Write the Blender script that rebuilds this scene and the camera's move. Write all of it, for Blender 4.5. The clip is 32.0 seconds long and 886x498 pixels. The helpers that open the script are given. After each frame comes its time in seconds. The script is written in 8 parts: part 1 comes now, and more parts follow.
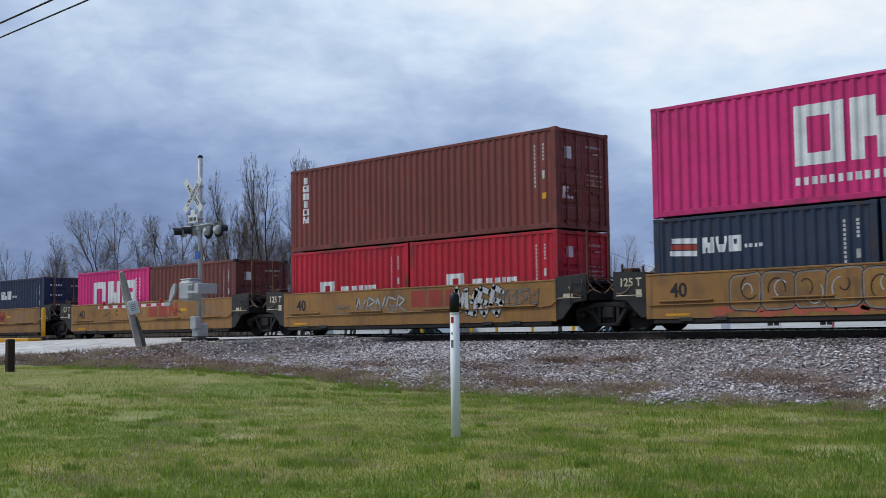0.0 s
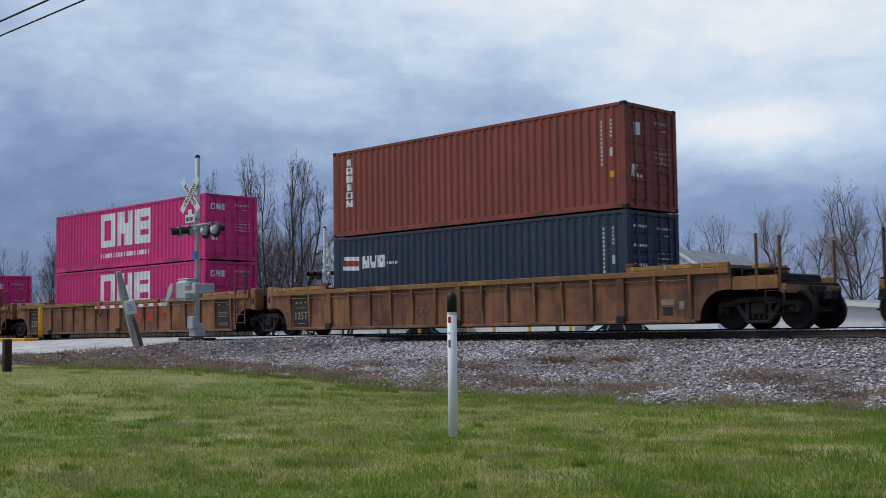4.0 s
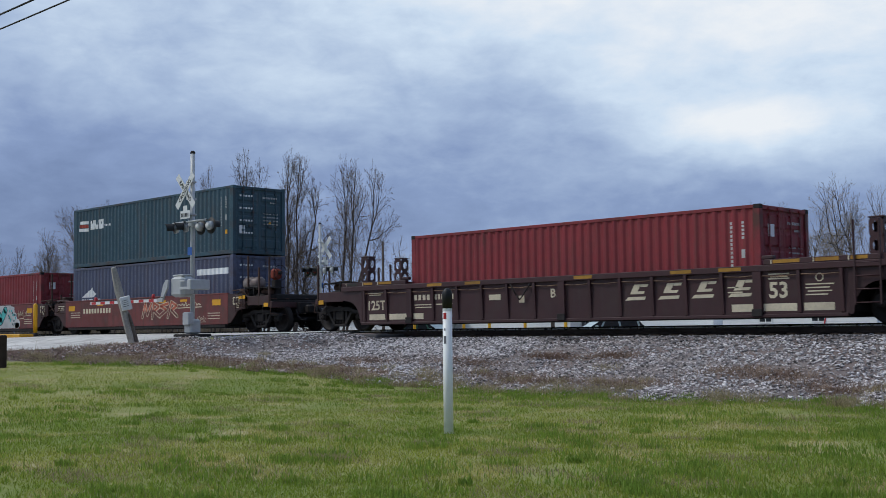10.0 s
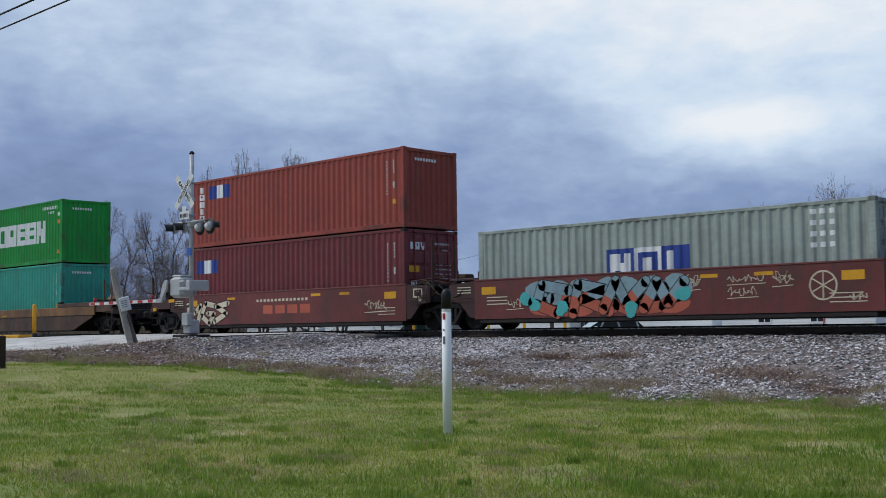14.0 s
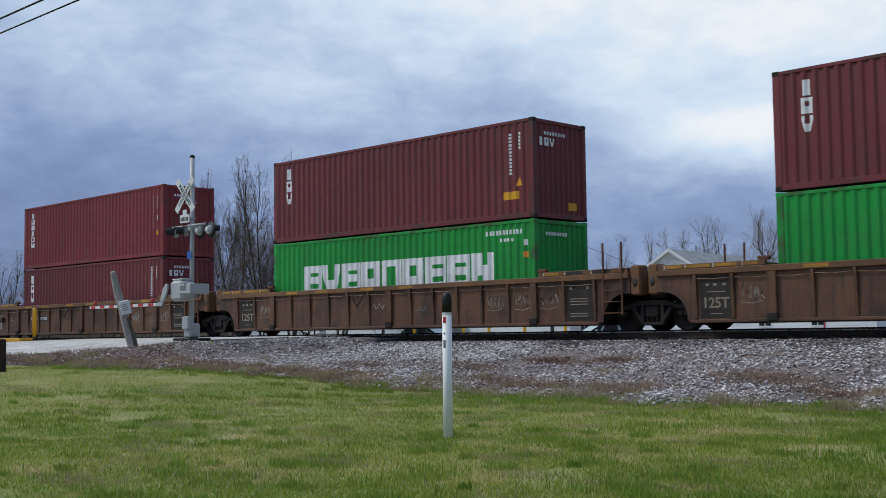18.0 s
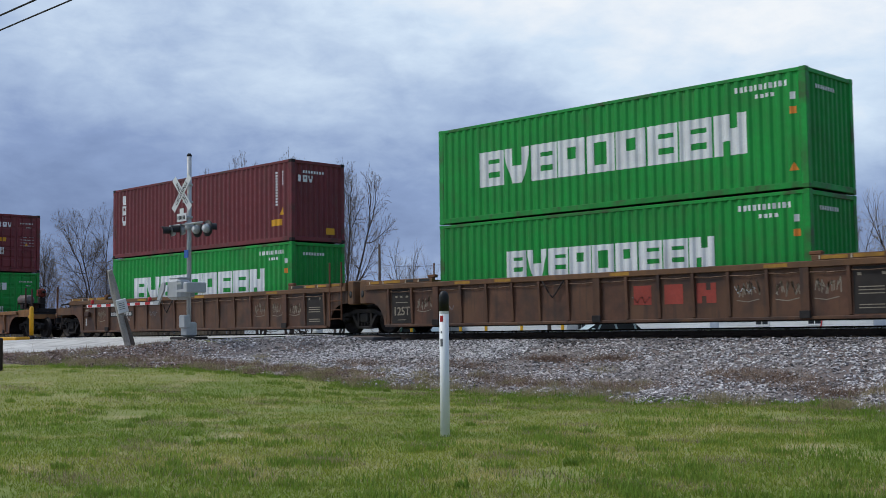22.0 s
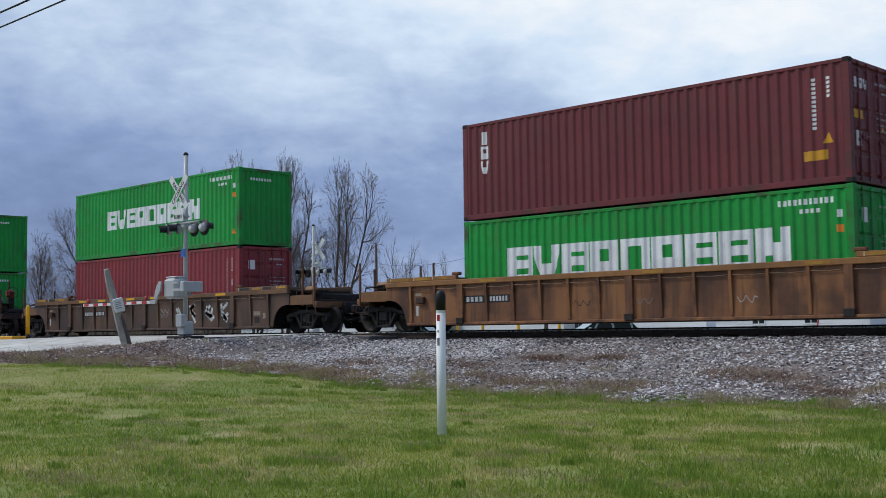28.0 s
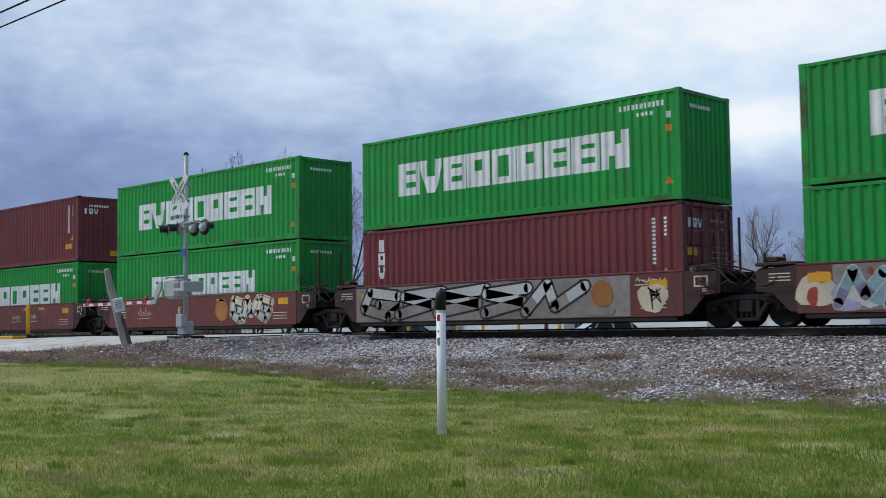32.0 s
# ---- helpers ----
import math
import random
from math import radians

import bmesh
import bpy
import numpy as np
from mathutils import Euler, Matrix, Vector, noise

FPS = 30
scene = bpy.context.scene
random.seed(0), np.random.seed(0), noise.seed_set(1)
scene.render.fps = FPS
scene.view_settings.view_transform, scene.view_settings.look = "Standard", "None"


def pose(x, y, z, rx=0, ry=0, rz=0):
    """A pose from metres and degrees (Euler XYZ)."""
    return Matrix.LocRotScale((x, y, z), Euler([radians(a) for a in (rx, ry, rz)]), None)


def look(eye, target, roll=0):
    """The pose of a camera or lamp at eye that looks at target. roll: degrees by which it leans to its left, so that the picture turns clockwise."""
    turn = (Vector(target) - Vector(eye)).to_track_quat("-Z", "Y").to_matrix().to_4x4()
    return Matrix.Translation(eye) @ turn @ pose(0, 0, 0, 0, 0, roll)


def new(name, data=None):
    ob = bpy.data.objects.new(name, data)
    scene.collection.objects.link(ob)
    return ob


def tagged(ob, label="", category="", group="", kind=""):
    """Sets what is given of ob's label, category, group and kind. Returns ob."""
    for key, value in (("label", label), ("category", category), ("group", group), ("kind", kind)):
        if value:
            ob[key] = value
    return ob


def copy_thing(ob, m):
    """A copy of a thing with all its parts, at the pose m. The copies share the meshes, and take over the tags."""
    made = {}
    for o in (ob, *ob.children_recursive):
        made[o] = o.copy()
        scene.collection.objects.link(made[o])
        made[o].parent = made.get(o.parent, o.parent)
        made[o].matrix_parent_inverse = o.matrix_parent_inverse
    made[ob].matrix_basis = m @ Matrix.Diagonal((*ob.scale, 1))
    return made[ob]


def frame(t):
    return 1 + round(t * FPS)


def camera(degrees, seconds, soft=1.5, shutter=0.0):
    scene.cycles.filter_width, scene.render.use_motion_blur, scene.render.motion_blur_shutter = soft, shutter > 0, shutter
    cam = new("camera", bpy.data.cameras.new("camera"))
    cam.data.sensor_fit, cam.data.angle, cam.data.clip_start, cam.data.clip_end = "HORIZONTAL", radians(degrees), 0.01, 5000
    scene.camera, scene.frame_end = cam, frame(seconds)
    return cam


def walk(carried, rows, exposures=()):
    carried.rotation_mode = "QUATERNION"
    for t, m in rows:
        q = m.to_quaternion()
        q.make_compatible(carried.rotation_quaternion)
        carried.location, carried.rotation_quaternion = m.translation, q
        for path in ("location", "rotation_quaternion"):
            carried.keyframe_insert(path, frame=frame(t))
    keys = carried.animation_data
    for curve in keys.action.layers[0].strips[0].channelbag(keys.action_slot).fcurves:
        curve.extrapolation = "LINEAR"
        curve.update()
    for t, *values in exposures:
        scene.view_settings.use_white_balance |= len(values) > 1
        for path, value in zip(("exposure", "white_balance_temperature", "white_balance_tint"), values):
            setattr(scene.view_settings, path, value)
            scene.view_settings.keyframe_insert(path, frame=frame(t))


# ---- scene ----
# Rail-side clip: a double-stack freight train rolls past a level crossing. x runs along the track, y away from the lens, z = 0 at the rail head.
cam = camera(41.40, 32.0, soft=0.85, shutter=0.06)
EYE = (0.0, -26.626, 0.06)


def cam_pose(yaw, pitch):
    a, b = radians(yaw), radians(pitch)
    way = Vector((-math.sin(a) * math.cos(b), math.cos(a) * math.cos(b), math.sin(b)))
    return look(EYE, Vector(EYE) + way * 10, -0.728)


walk(cam, [(t, cam_pose(a, b)) for t, a, b in ((0, 45.127, 4.137), (0.5, 45.124, 4.146), (1, 45.109, 4.156), (1.5, 45.087, 4.138), (2, 45.080, 4.121), (2.5, 45.071, 4.118), (3, 45.043, 4.115), (3.5, 45.021, 4.123), (5.5, 44.931, 4.125), (6, 44.926, 4.113), (6.5, 44.921, 4.100), (7, 44.911, 4.090), (7.5, 44.879, 4.060), (8, 44.845, 4.030), (8.5, 44.826, 3.991), (9, 44.810, 3.973), (9.5, 44.790, 3.962), (10, 44.775, 3.940), (10.5, 44.755, 3.910), (11, 44.739, 3.906), (11.5, 44.727, 3.915), (12, 44.722, 3.912), (12.5, 44.725, 3.903), (13, 44.731, 3.924), (13.5, 44.741, 3.959), (14, 44.731, 3.965), (14.5, 44.726, 3.961), (16.5, 44.764, 4.091), (17, 44.751, 4.094), (17.5, 44.755, 4.120), (18, 44.750, 4.139), (18.5, 44.728, 4.155), (19, 44.720, 4.152), (20, 44.713, 4.132), (20.5, 44.695, 4.123), (21, 44.675, 4.113), (21.5, 44.643, 4.097), (22, 44.609, 4.072), (22.5, 44.595, 4.057), (23, 44.580, 4.054), (24, 44.551, 4.069), (25, 44.493, 4.047), (25.5, 44.486, 4.049), (27.5, 44.452, 4.043), (28, 44.452, 4.026), (29, 44.467, 4.047), (30, 44.461, 4.006), (31, 44.471, 4.026), (32, 44.461, 4.019))], [
    (0, 0.12), (1, 0.0), (2, -0.04), (3, -0.03), (5, 0.0), (6, -0.02), (7, 0.0), (8, 0.1), (9, 0.02), (10, 0.04), (11, 0.13), (12, 0.11), (13, 0.11), (14, 0.02), (16, 0.08), (17, 0.09),
    (18, 0.06), (19, 0.09), (20, 0.0), (21, 0.1), (22, 0.11), (23, 0.11), (24, 0.11), (25, 0.04), (27, 0.1), (28, 0.13), (29, 0.15), (30, 0.03), (31, 0.1), (32, 0.13)])

# ---- world, sun, exposure ----
scene.view_settings.exposure = 0.0


def build_world():
    w = bpy.data.worlds.new("overcast_sky")
    scene.world = w
    w.use_nodes = True
    nt = w.node_tree
    N, Lk = nt.nodes, nt.links
    for n in list(N):
        N.remove(n)

    def node(kind, **kw):
        n = N.new(kind)
        for k, v in kw.items():
            if k == "operation":
                n.operation = v
            elif k == "noise_dimensions":
                n.noise_dimensions = v
        return n

    def math_(op, a, b=None, c=None):
        n = N.new("ShaderNodeMath")
        n.operation = op
        for i, v in enumerate((a, b, c)):
            if v is None:
                continue
            if isinstance(v, (int, float)):
                n.inputs[i].default_value = v
            else:
                Lk.new(v, n.inputs[i])
        return n.outputs[0]

    tc = N.new("ShaderNodeTexCoord")
    sep = N.new("ShaderNodeSeparateXYZ")
    Lk.new(tc.outputs["Generated"], sep.inputs[0])
    X, Y, Z = sep.outputs
    # azimuth from the track's normal and elevation, in degrees
    az = math_("MULTIPLY", math_("ARCTAN2", X, Y), 57.29578)
    el = math_("MULTIPLY", math_("ARCSINE", Z), 57.29578)
    # streaky cloud layers, wide along the horizon
    comb = N.new("ShaderNodeCombineXYZ")
    Lk.new(math_("MULTIPLY", az, 0.055), comb.inputs[0])
    Lk.new(math_("MULTIPLY", el, 0.115), comb.inputs[1])

    def noise_(scale, detail, off, rough=0.55, dist=0.3):
        m = N.new("ShaderNodeVectorMath")
        m.operation = "ADD"
        m.inputs[1].default_value = (off, off * 0.7, off * 1.3)
        Lk.new(comb.outputs[0], m.inputs[0])
        n = N.new("ShaderNodeTexNoise")
        n.inputs["Scale"].default_value = scale
        n.inputs["Detail"].default_value = detail
        n.inputs["Roughness"].default_value = rough
        n.inputs["Distortion"].default_value = dist
        Lk.new(m.outputs[0], n.inputs["Vector"])
        return n.outputs["Fac"]

    big = noise_(1.1, 4, 3.1, 0.5, 0.5)
    mid = noise_(3.2, 6, 9.7)
    fine = noise_(9.0, 6, 4.2, 0.6)
    tex = math_("ADD", math_("ADD", math_("MULTIPLY", math_("SUBTRACT", big, 0.5), 0.75), math_("MULTIPLY", math_("SUBTRACT", mid, 0.5), 0.55)), math_("MULTIPLY", math_("SUBTRACT", fine, 0.5), 0.24))

    def bump_(a0, e0, wa, we, amp):
        da = math_("DIVIDE", math_("SUBTRACT", az, a0), wa)
        de = math_("DIVIDE", math_("SUBTRACT", el, e0), we)
        r = math_("ADD", math_("MULTIPLY", da, da), math_("MULTIPLY", de, de))
        return math_("MULTIPLY", math_("POWER", 2.71828, math_("MULTIPLY", r, -1.0)), amp)

    # brightness: dark band low over the land, lighter above, thin bright cloud to the north-east
    ramp = N.new("ShaderNodeMapRange")
    ramp.interpolation_type = "SMOOTHSTEP"
    ramp.inputs[1].default_value, ramp.inputs[2].default_value = 3.0, 15.0
    ramp.inputs[3].default_value, ramp.inputs[4].default_value = 0.195, 0.545
    Lk.new(el, ramp.inputs[0])
    b = math_("ADD", ramp.outputs[0], tex)
    # first entry dims the unseen sky along +x so container ends turn darker
    for args in ((90, 30, 70, 60, -0.4), (-27, 16.0, 14, 4.6, 0.52), (-45, 17.5, 12, 3.0, 0.25), (-31, 9.6, 5, 1.4, 0.26), (-28, 9.2, 11, 1.8, 0.27), (-55, 12.5, 8, 2.0, 0.16), (-40, 10.0, 6, 2.0, -0.14), (-47, 7.0, 9, 2.2, -0.08), (-64, 14, 12, 6, -0.16)):
        b = math_("ADD", b, bump_(*args))
    cr = N.new("ShaderNodeValToRGB")
    e = cr.color_ramp.elements
    e[0].position, e[0].color = 0.0, (0.15, 0.212, 0.385, 1)
    e[1].position, e[1].color = 1.0, (0.85, 0.885, 0.925, 1)
    for pos, col in ((0.25, (0.232, 0.317, 0.53, 1)), (0.5, (0.395, 0.505, 0.70, 1)), (0.75, (0.615, 0.735, 0.88, 1))):
        k = e.new(pos)
        k.color = col
    Lk.new(b, cr.inputs[0])
    sky = N.new("ShaderNodeTexSky")
    sky.sky_type = "NISHITA"
    sky.sun_disc = False
    sky.sun_elevation, sky.sun_rotation = radians(48), radians(200)
    sm = N.new("ShaderNodeMix")
    sm.data_type = "RGBA"
    sm.blend_type = "MIX"
    sk = N.new("ShaderNodeVectorMath")
    sk.operation = "SCALE"
    sk.inputs["Scale"].default_value = 0.10
    Lk.new(sky.outputs[0], sk.inputs[0])
    sm.inputs[0].default_value = 0.93
    Lk.new(sk.outputs[0], sm.inputs[6])
    Lk.new(cr.outputs[0], sm.inputs[7])
    bg = N.new("ShaderNodeBackground")
    bg.inputs[1].default_value = 1.0
    Lk.new(sm.outputs[2], bg.inputs[0])
    out = N.new("ShaderNodeOutputWorld")
    Lk.new(bg.outputs[0], out.inputs[0])


build_world()
sun = new("sun", bpy.data.lights.new("sun", "SUN"))
sun.data.energy, sun.data.angle, sun.data.color = 1.62, radians(16), (1.0, 0.96, 0.9)
sun.matrix_world = look((-24, -20, 34), (0, 0, 0))


# ---- materials ----
def lin(h):
    h = h.lstrip("#")
    return tuple((c / 12.92 if c <= 0.04045 else ((c + 0.055) / 1.055) ** 2.4) for c in (int(h[i:i + 2], 16) / 255 for i in (0, 2, 4)))


MATS = {}


def mat(name, col, rough=0.6, metal=0.0, vary=0.18, grain=14.0, bump=0.15, streak=0.0, dirt=(0.09, 0.06, 0.045), dirt_amt=0.0, rnd=0.0, grain2=0.0, spec=0.4, bscale=60.0, tint=None):
    """A painted or raw surface: base colour with two scales of mottling, vertical streaks, grime patches and a fine bump."""
    if name in MATS:
        return MATS[name]
    m = bpy.data.materials.new(name)
    m.use_nodes = True
    nt = m.node_tree
    N, Lk = nt.nodes, nt.links
    bs = N["Principled BSDF"]
    if isinstance(col, str):
        col = lin(col)
    bs.inputs["Roughness"].default_value = rough
    bs.inputs["Metallic"].default_value = metal
    bs.inputs["Specular IOR Level"].default_value = spec
    tc = N.new("ShaderNodeTexCoord")
    info = N.new("ShaderNodeObjectInfo")
    off = N.new("ShaderNodeVectorMath")
    off.operation = "MULTIPLY_ADD"
    off.inputs[1].default_value = (1, 1, 1)
    sc = N.new("ShaderNodeVectorMath")
    sc.operation = "SCALE"
    sc.inputs[0].default_value = (37, 11, 5)
    Lk.new(info.outputs["Random"], sc.inputs["Scale"])
    Lk.new(tc.outputs["Object"], off.inputs[0])
    Lk.new(sc.outputs[0], off.inputs[2])

    def noise_(scale, detail, stretch=(1, 1, 1)):
        mp = N.new("ShaderNodeVectorMath")
        mp.operation = "MULTIPLY"
        mp.inputs[1].default_value = stretch
        Lk.new(off.outputs[0], mp.inputs[0])
        n = N.new("ShaderNodeTexNoise")
        n.inputs["Scale"].default_value = scale
        n.inputs["Detail"].default_value = detail
        Lk.new(mp.outputs[0], n.inputs["Vector"])
        return n.outputs["Fac"]

    def mapr(v, a, b, c, d):
        r = N.new("ShaderNodeMapRange")
        for i, q in enumerate((a, b, c, d)):
            r.inputs[i + 1].default_value = q
        Lk.new(v, r.inputs[0])
        return r.outputs[0]

    def mul(a, b):
        n = N.new("ShaderNodeMath")
        n.operation = "MULTIPLY"
        for i, v in enumerate((a, b)):
            if isinstance(v, (int, float)):
                n.inputs[i].default_value = v
            else:
                Lk.new(v, n.inputs[i])
        return n.outputs[0]

    f = mul(mapr(noise_(grain * 0.08, 4), 0.3, 0.7, 1 - vary, 1 + vary), mapr(noise_(grain, 5), 0.3, 0.7, 1 - vary * 0.6, 1 + vary * 0.6))
    if rnd:
        f = mul(f, mapr(info.outputs["Random"], 0, 1, 1 - rnd, 1 + rnd))
    base = N.new("ShaderNodeVectorMath")
    base.operation = "SCALE"
    base.inputs[0].default_value = col
    Lk.new(f, base.inputs["Scale"])
    cur = base.outputs[0]

    def over(cur, colour, fac):
        mx = N.new("ShaderNodeMix")
        mx.data_type = "RGBA"
        Lk.new(fac, mx.inputs[0])
        Lk.new(cur, mx.inputs[6])
        mx.inputs[7].default_value = (*colour, 1)
        return mx.outputs[2]

    if tint:
        cur = over(cur, tint[0], mapr(noise_(tint[2], 6, (1.4, 1.4, 0.5)), 0.42, 0.62, 0, tint[1]))
    if streak:
        s = noise_(3.0, 5, (2.2, 2.2, 0.16))
        cur = over(cur, dirt, mapr(s, 0.52, 0.78, 0, streak))
    if dirt_amt:
        d = noise_(1.3, 7)
        cur = over(cur, dirt, mapr(d, 0.5, 0.68, 0, dirt_amt))
    Lk.new(cur, bs.inputs["Base Color"])
    if bump:
        bp = N.new("ShaderNodeBump")
        bp.inputs["Strength"].default_value = bump
        bp.inputs["Distance"].default_value = 0.01
        Lk.new(noise_(bscale, 4), bp.inputs["Height"])
        Lk.new(bp.outputs[0], bs.inputs["Normal"])
    Lk.new(mapr(noise_(grain * 0.5, 3), 0.3, 0.7, max(0.05, rough - 0.1), min(1, rough + 0.1)), bs.inputs["Roughness"])
    MATS[name] = m
    return m


RUST = (0.10, 0.045, 0.025)


def paint(name, col, **kw):
    a = dict(rough=0.55, vary=0.10, grain=7.0, bump=0.08, streak=0.35, dirt_amt=0.12, rnd=0.06)
    a.update(kw)
    return mat("paint_" + name, col, **a)


BOXCOL = {
    "brown": "#6e3a33", "brick_brown": "#783a33", "wine": "#6d2c30", "red": "#b5182e", "crimson": "#822d33", "orange": "#96503f", "rust": "#853f31",
    "pink": "#cc2a74", "navy": "#25344a", "blue": "#243350", "slate": "#4d5369", "green_dark": "#2f4b57", "teal": "#1c6a86", "grey_green": "#98a39c", "sea_green": "#73928f",
    "green": "#078d35", "aqua": "#2f9a86", "cherry": "#9f2739", "brick_red": "#924034", "maroon": "#7c2c30",
}
for k_, v_ in BOXCOL.items():
    paint(k_, v_, streak=0.22 if k_ in ("green", "pink", "red") else 0.42, vary=0.13)
    # rails and posts: same paint, rubbed, rusted and darkened for shade along the rails
    paint(k_ + "_worn_shaded", v_, streak=0.5, dirt_amt=0.75, dirt=(0.06, 0.035, 0.025), vary=0.2, grain=12)
WHITE = mat("white_marking_paint", "#dee1e1", rough=0.6, vary=0.08, grain=20, dirt_amt=0.25, dirt=(0.35, 0.33, 0.32), bump=0.0)
CODEW = mat("faded_code_paint", "#b4b7b6", rough=0.65, vary=0.15, grain=20, dirt_amt=0.4, dirt=(0.22, 0.18, 0.17), bump=0.0)
CREAM = mat("faded_cream_paint", "#c9bfa6", rough=0.7, vary=0.15, grain=15, dirt_amt=0.3, dirt=(0.25, 0.2, 0.16), bump=0.0)
YELLOW = mat("yellow_patch_paint", "#d39a1e", rough=0.6, vary=0.12, grain=12, dirt_amt=0.2, bump=0.0)
FADEY = mat("faded_yellow_patch_paint", "#a67b2e", rough=0.7, vary=0.25, grain=10, dirt_amt=0.5, dirt=(0.14, 0.07, 0.03), bump=0.0)
ORANGEP = mat("orange_warning_paint", "#d9822e", rough=0.6, vary=0.1, bump=0.0)
REDP = mat("faded_red_paint", "#993f33", rough=0.7, vary=0.2, grain=18, bump=0.0)
NAVYP = mat("navy_logo_paint", "#27408c", rough=0.6, vary=0.1, bump=0.0)
SILVERP = mat("silver_spray_paint", "#b6b9b8", rough=0.5, vary=0.12, grain=9, dirt_amt=0.2, bump=0.0)
TEALP = mat("turquoise_spray_paint", "#46a9a6", rough=0.6, vary=0.15, bump=0.0)
BLUEP = mat("blue_spray_paint", "#414f8a", rough=0.6, vary=0.2, bump=0.0)
SALMONP = mat("salmon_spray_paint", "#b05a44", rough=0.6, vary=0.15, bump=0.0)
LILACP = mat("lilac_spray_paint", "#9494ac", rough=0.6, vary=0.15, bump=0.0)
BLACKP = mat("black_spray_paint", "#262626", rough=0.7, vary=0.2, bump=0.0)
GREYP = mat("grey_spray_paint", "#76777a", rough=0.6, vary=0.15, grain=6, bump=0.0)
STEEL = mat("galvanised_steel", "#8d9194", rough=0.5, metal=0.35, vary=0.12, grain=10)
ALU = mat("aluminium_paint", "#b3b6b6", rough=0.5, metal=0.12, vary=0.1, grain=8)
DARK = mat("grimy_black_iron", "#262322", rough=0.85, vary=0.35, grain=12, dirt_amt=0.4, dirt=(0.022, 0.015, 0.011), bump=0.3)
WHEEL = mat("wheel_iron", "#211c1a", rough=0.65, vary=0.3, grain=16, metal=0.3, bump=0.2)
RAILTOP = mat("polished_rail", "#e0e1e2", rough=0.3, metal=0.85, vary=0.1, bump=0.02)
RAILWEB = mat("rusty_rail_web", "#3a302a", rough=0.85, vary=0.3, grain=20, bump=0.3)
TIE = mat("creosoted_timber", "#33291f", rough=0.9, vary=0.3, grain=18, bump=0.4)
WELLY = paint("well_yellow", "#956d38", streak=0.75, dirt_amt=0.6, tint=((0.24, 0.12, 0.045), 0.55, 0.7), dirt=(0.13, 0.075, 0.04), vary=0.16)
WELLT = paint("well_tan_rusty", "#593c2c", streak=0.95, dirt_amt=0.85, dirt=(0.045, 0.028, 0.021), vary=0.3, rnd=0.2, tint=((0.15, 0.075, 0.036), 0.65, 0.9))
TANDULL = paint("well_chord_brown", "#6d4d31", streak=0.4, dirt_amt=0.6, dirt=(0.09, 0.05, 0.03), vary=0.25)
PLATEB = mat("sooty_data_panel", "#2b2724", rough=0.8, vary=0.3, grain=9, dirt_amt=0.5, dirt=(0.06, 0.04, 0.03), bump=0.05)
DULLC = mat("grimy_cream_paint", "#8b8171", rough=0.75, vary=0.25, grain=15, dirt_amt=0.5, dirt=(0.1, 0.07, 0.05), bump=0.0)
TANTOP = paint("well_chord_ochre", "#8a6036", streak=0.3, dirt_amt=0.5, dirt=(0.12, 0.06, 0.03), vary=0.2)
WELLO = paint("well_orange_rusty", "#6b4630", streak=0.95, dirt_amt=0.75, dirt=(0.05, 0.027, 0.018), vary=0.28, rnd=0.22, tint=((0.30, 0.13, 0.046), 0.8, 0.8))
WELLP = paint("well_faded_ochre", "#7a5838", streak=0.9, dirt_amt=0.75, dirt=(0.10, 0.055, 0.03), vary=0.25, tint=((0.30, 0.15, 0.05), 0.6, 0.8))
WELLB = paint("well_dark_brown", "#46362c", streak=0.8, dirt_amt=0.7, dirt=(0.05, 0.03, 0.02), vary=0.25, rnd=0.2, tint=((0.15, 0.075, 0.04), 0.6, 0.9))
MAROON = paint("well_maroon", "#3e2628", rnd=0.15, streak=0.6, dirt_amt=0.5, dirt=(0.05, 0.03, 0.028), vary=0.15)
ENDR = paint("well_grimy_red_ends", "#3d2523", streak=0.6, dirt_amt=0.7, dirt=(0.035, 0.022, 0.018), vary=0.25)
REDW = paint("well_oxide_red", "#6c3532", streak=0.85, dirt_amt=0.75, dirt=(0.075, 0.035, 0.028), vary=0.18)
GREYW = paint("well_black_ends", "#2a2a28", streak=0.4, dirt_amt=0.4, dirt=(0.05, 0.04, 0.03), vary=0.2)
OCHREP = mat("faded_ochre_spray_paint", "#a06a34", rough=0.7, vary=0.25, grain=10, dirt_amt=0.4, dirt=(0.12, 0.06, 0.04), bump=0.0)
DTEALP = mat("dark_teal_spray_paint", "#1f4e55", rough=0.7, vary=0.2, bump=0.0)
MISTP = mat("grey_blue_spray_paint", "#7d97a0", rough=0.7, vary=0.2, grain=8, bump=0.0)
PURPLEP = mat("dusty_purple_spray_paint", "#6f6584", rough=0.7, vary=0.3, grain=7, bump=0.0)
DINGYP = mat("dingy_grey_spray_paint", "#827d78", rough=0.7, vary=0.25, grain=6, dirt_amt=0.4, dirt=(0.16, 0.12, 0.1), bump=0.0)
RUSTO = mat("orange_rust_steel", "#6b4833", rough=0.85, vary=0.3, grain=14, dirt_amt=0.5, dirt=(0.07, 0.035, 0.022), bump=0.3)
HOSE = mat("weathered_pipe", "#7d6553", rough=0.8, vary=0.3, grain=12, dirt_amt=0.4, bump=0.1)
RUSTY = mat("rusty_steel", "#46322a", rough=0.8, vary=0.3, grain=14, dirt_amt=0.5, dirt=(0.06, 0.03, 0.02), bump=0.3)
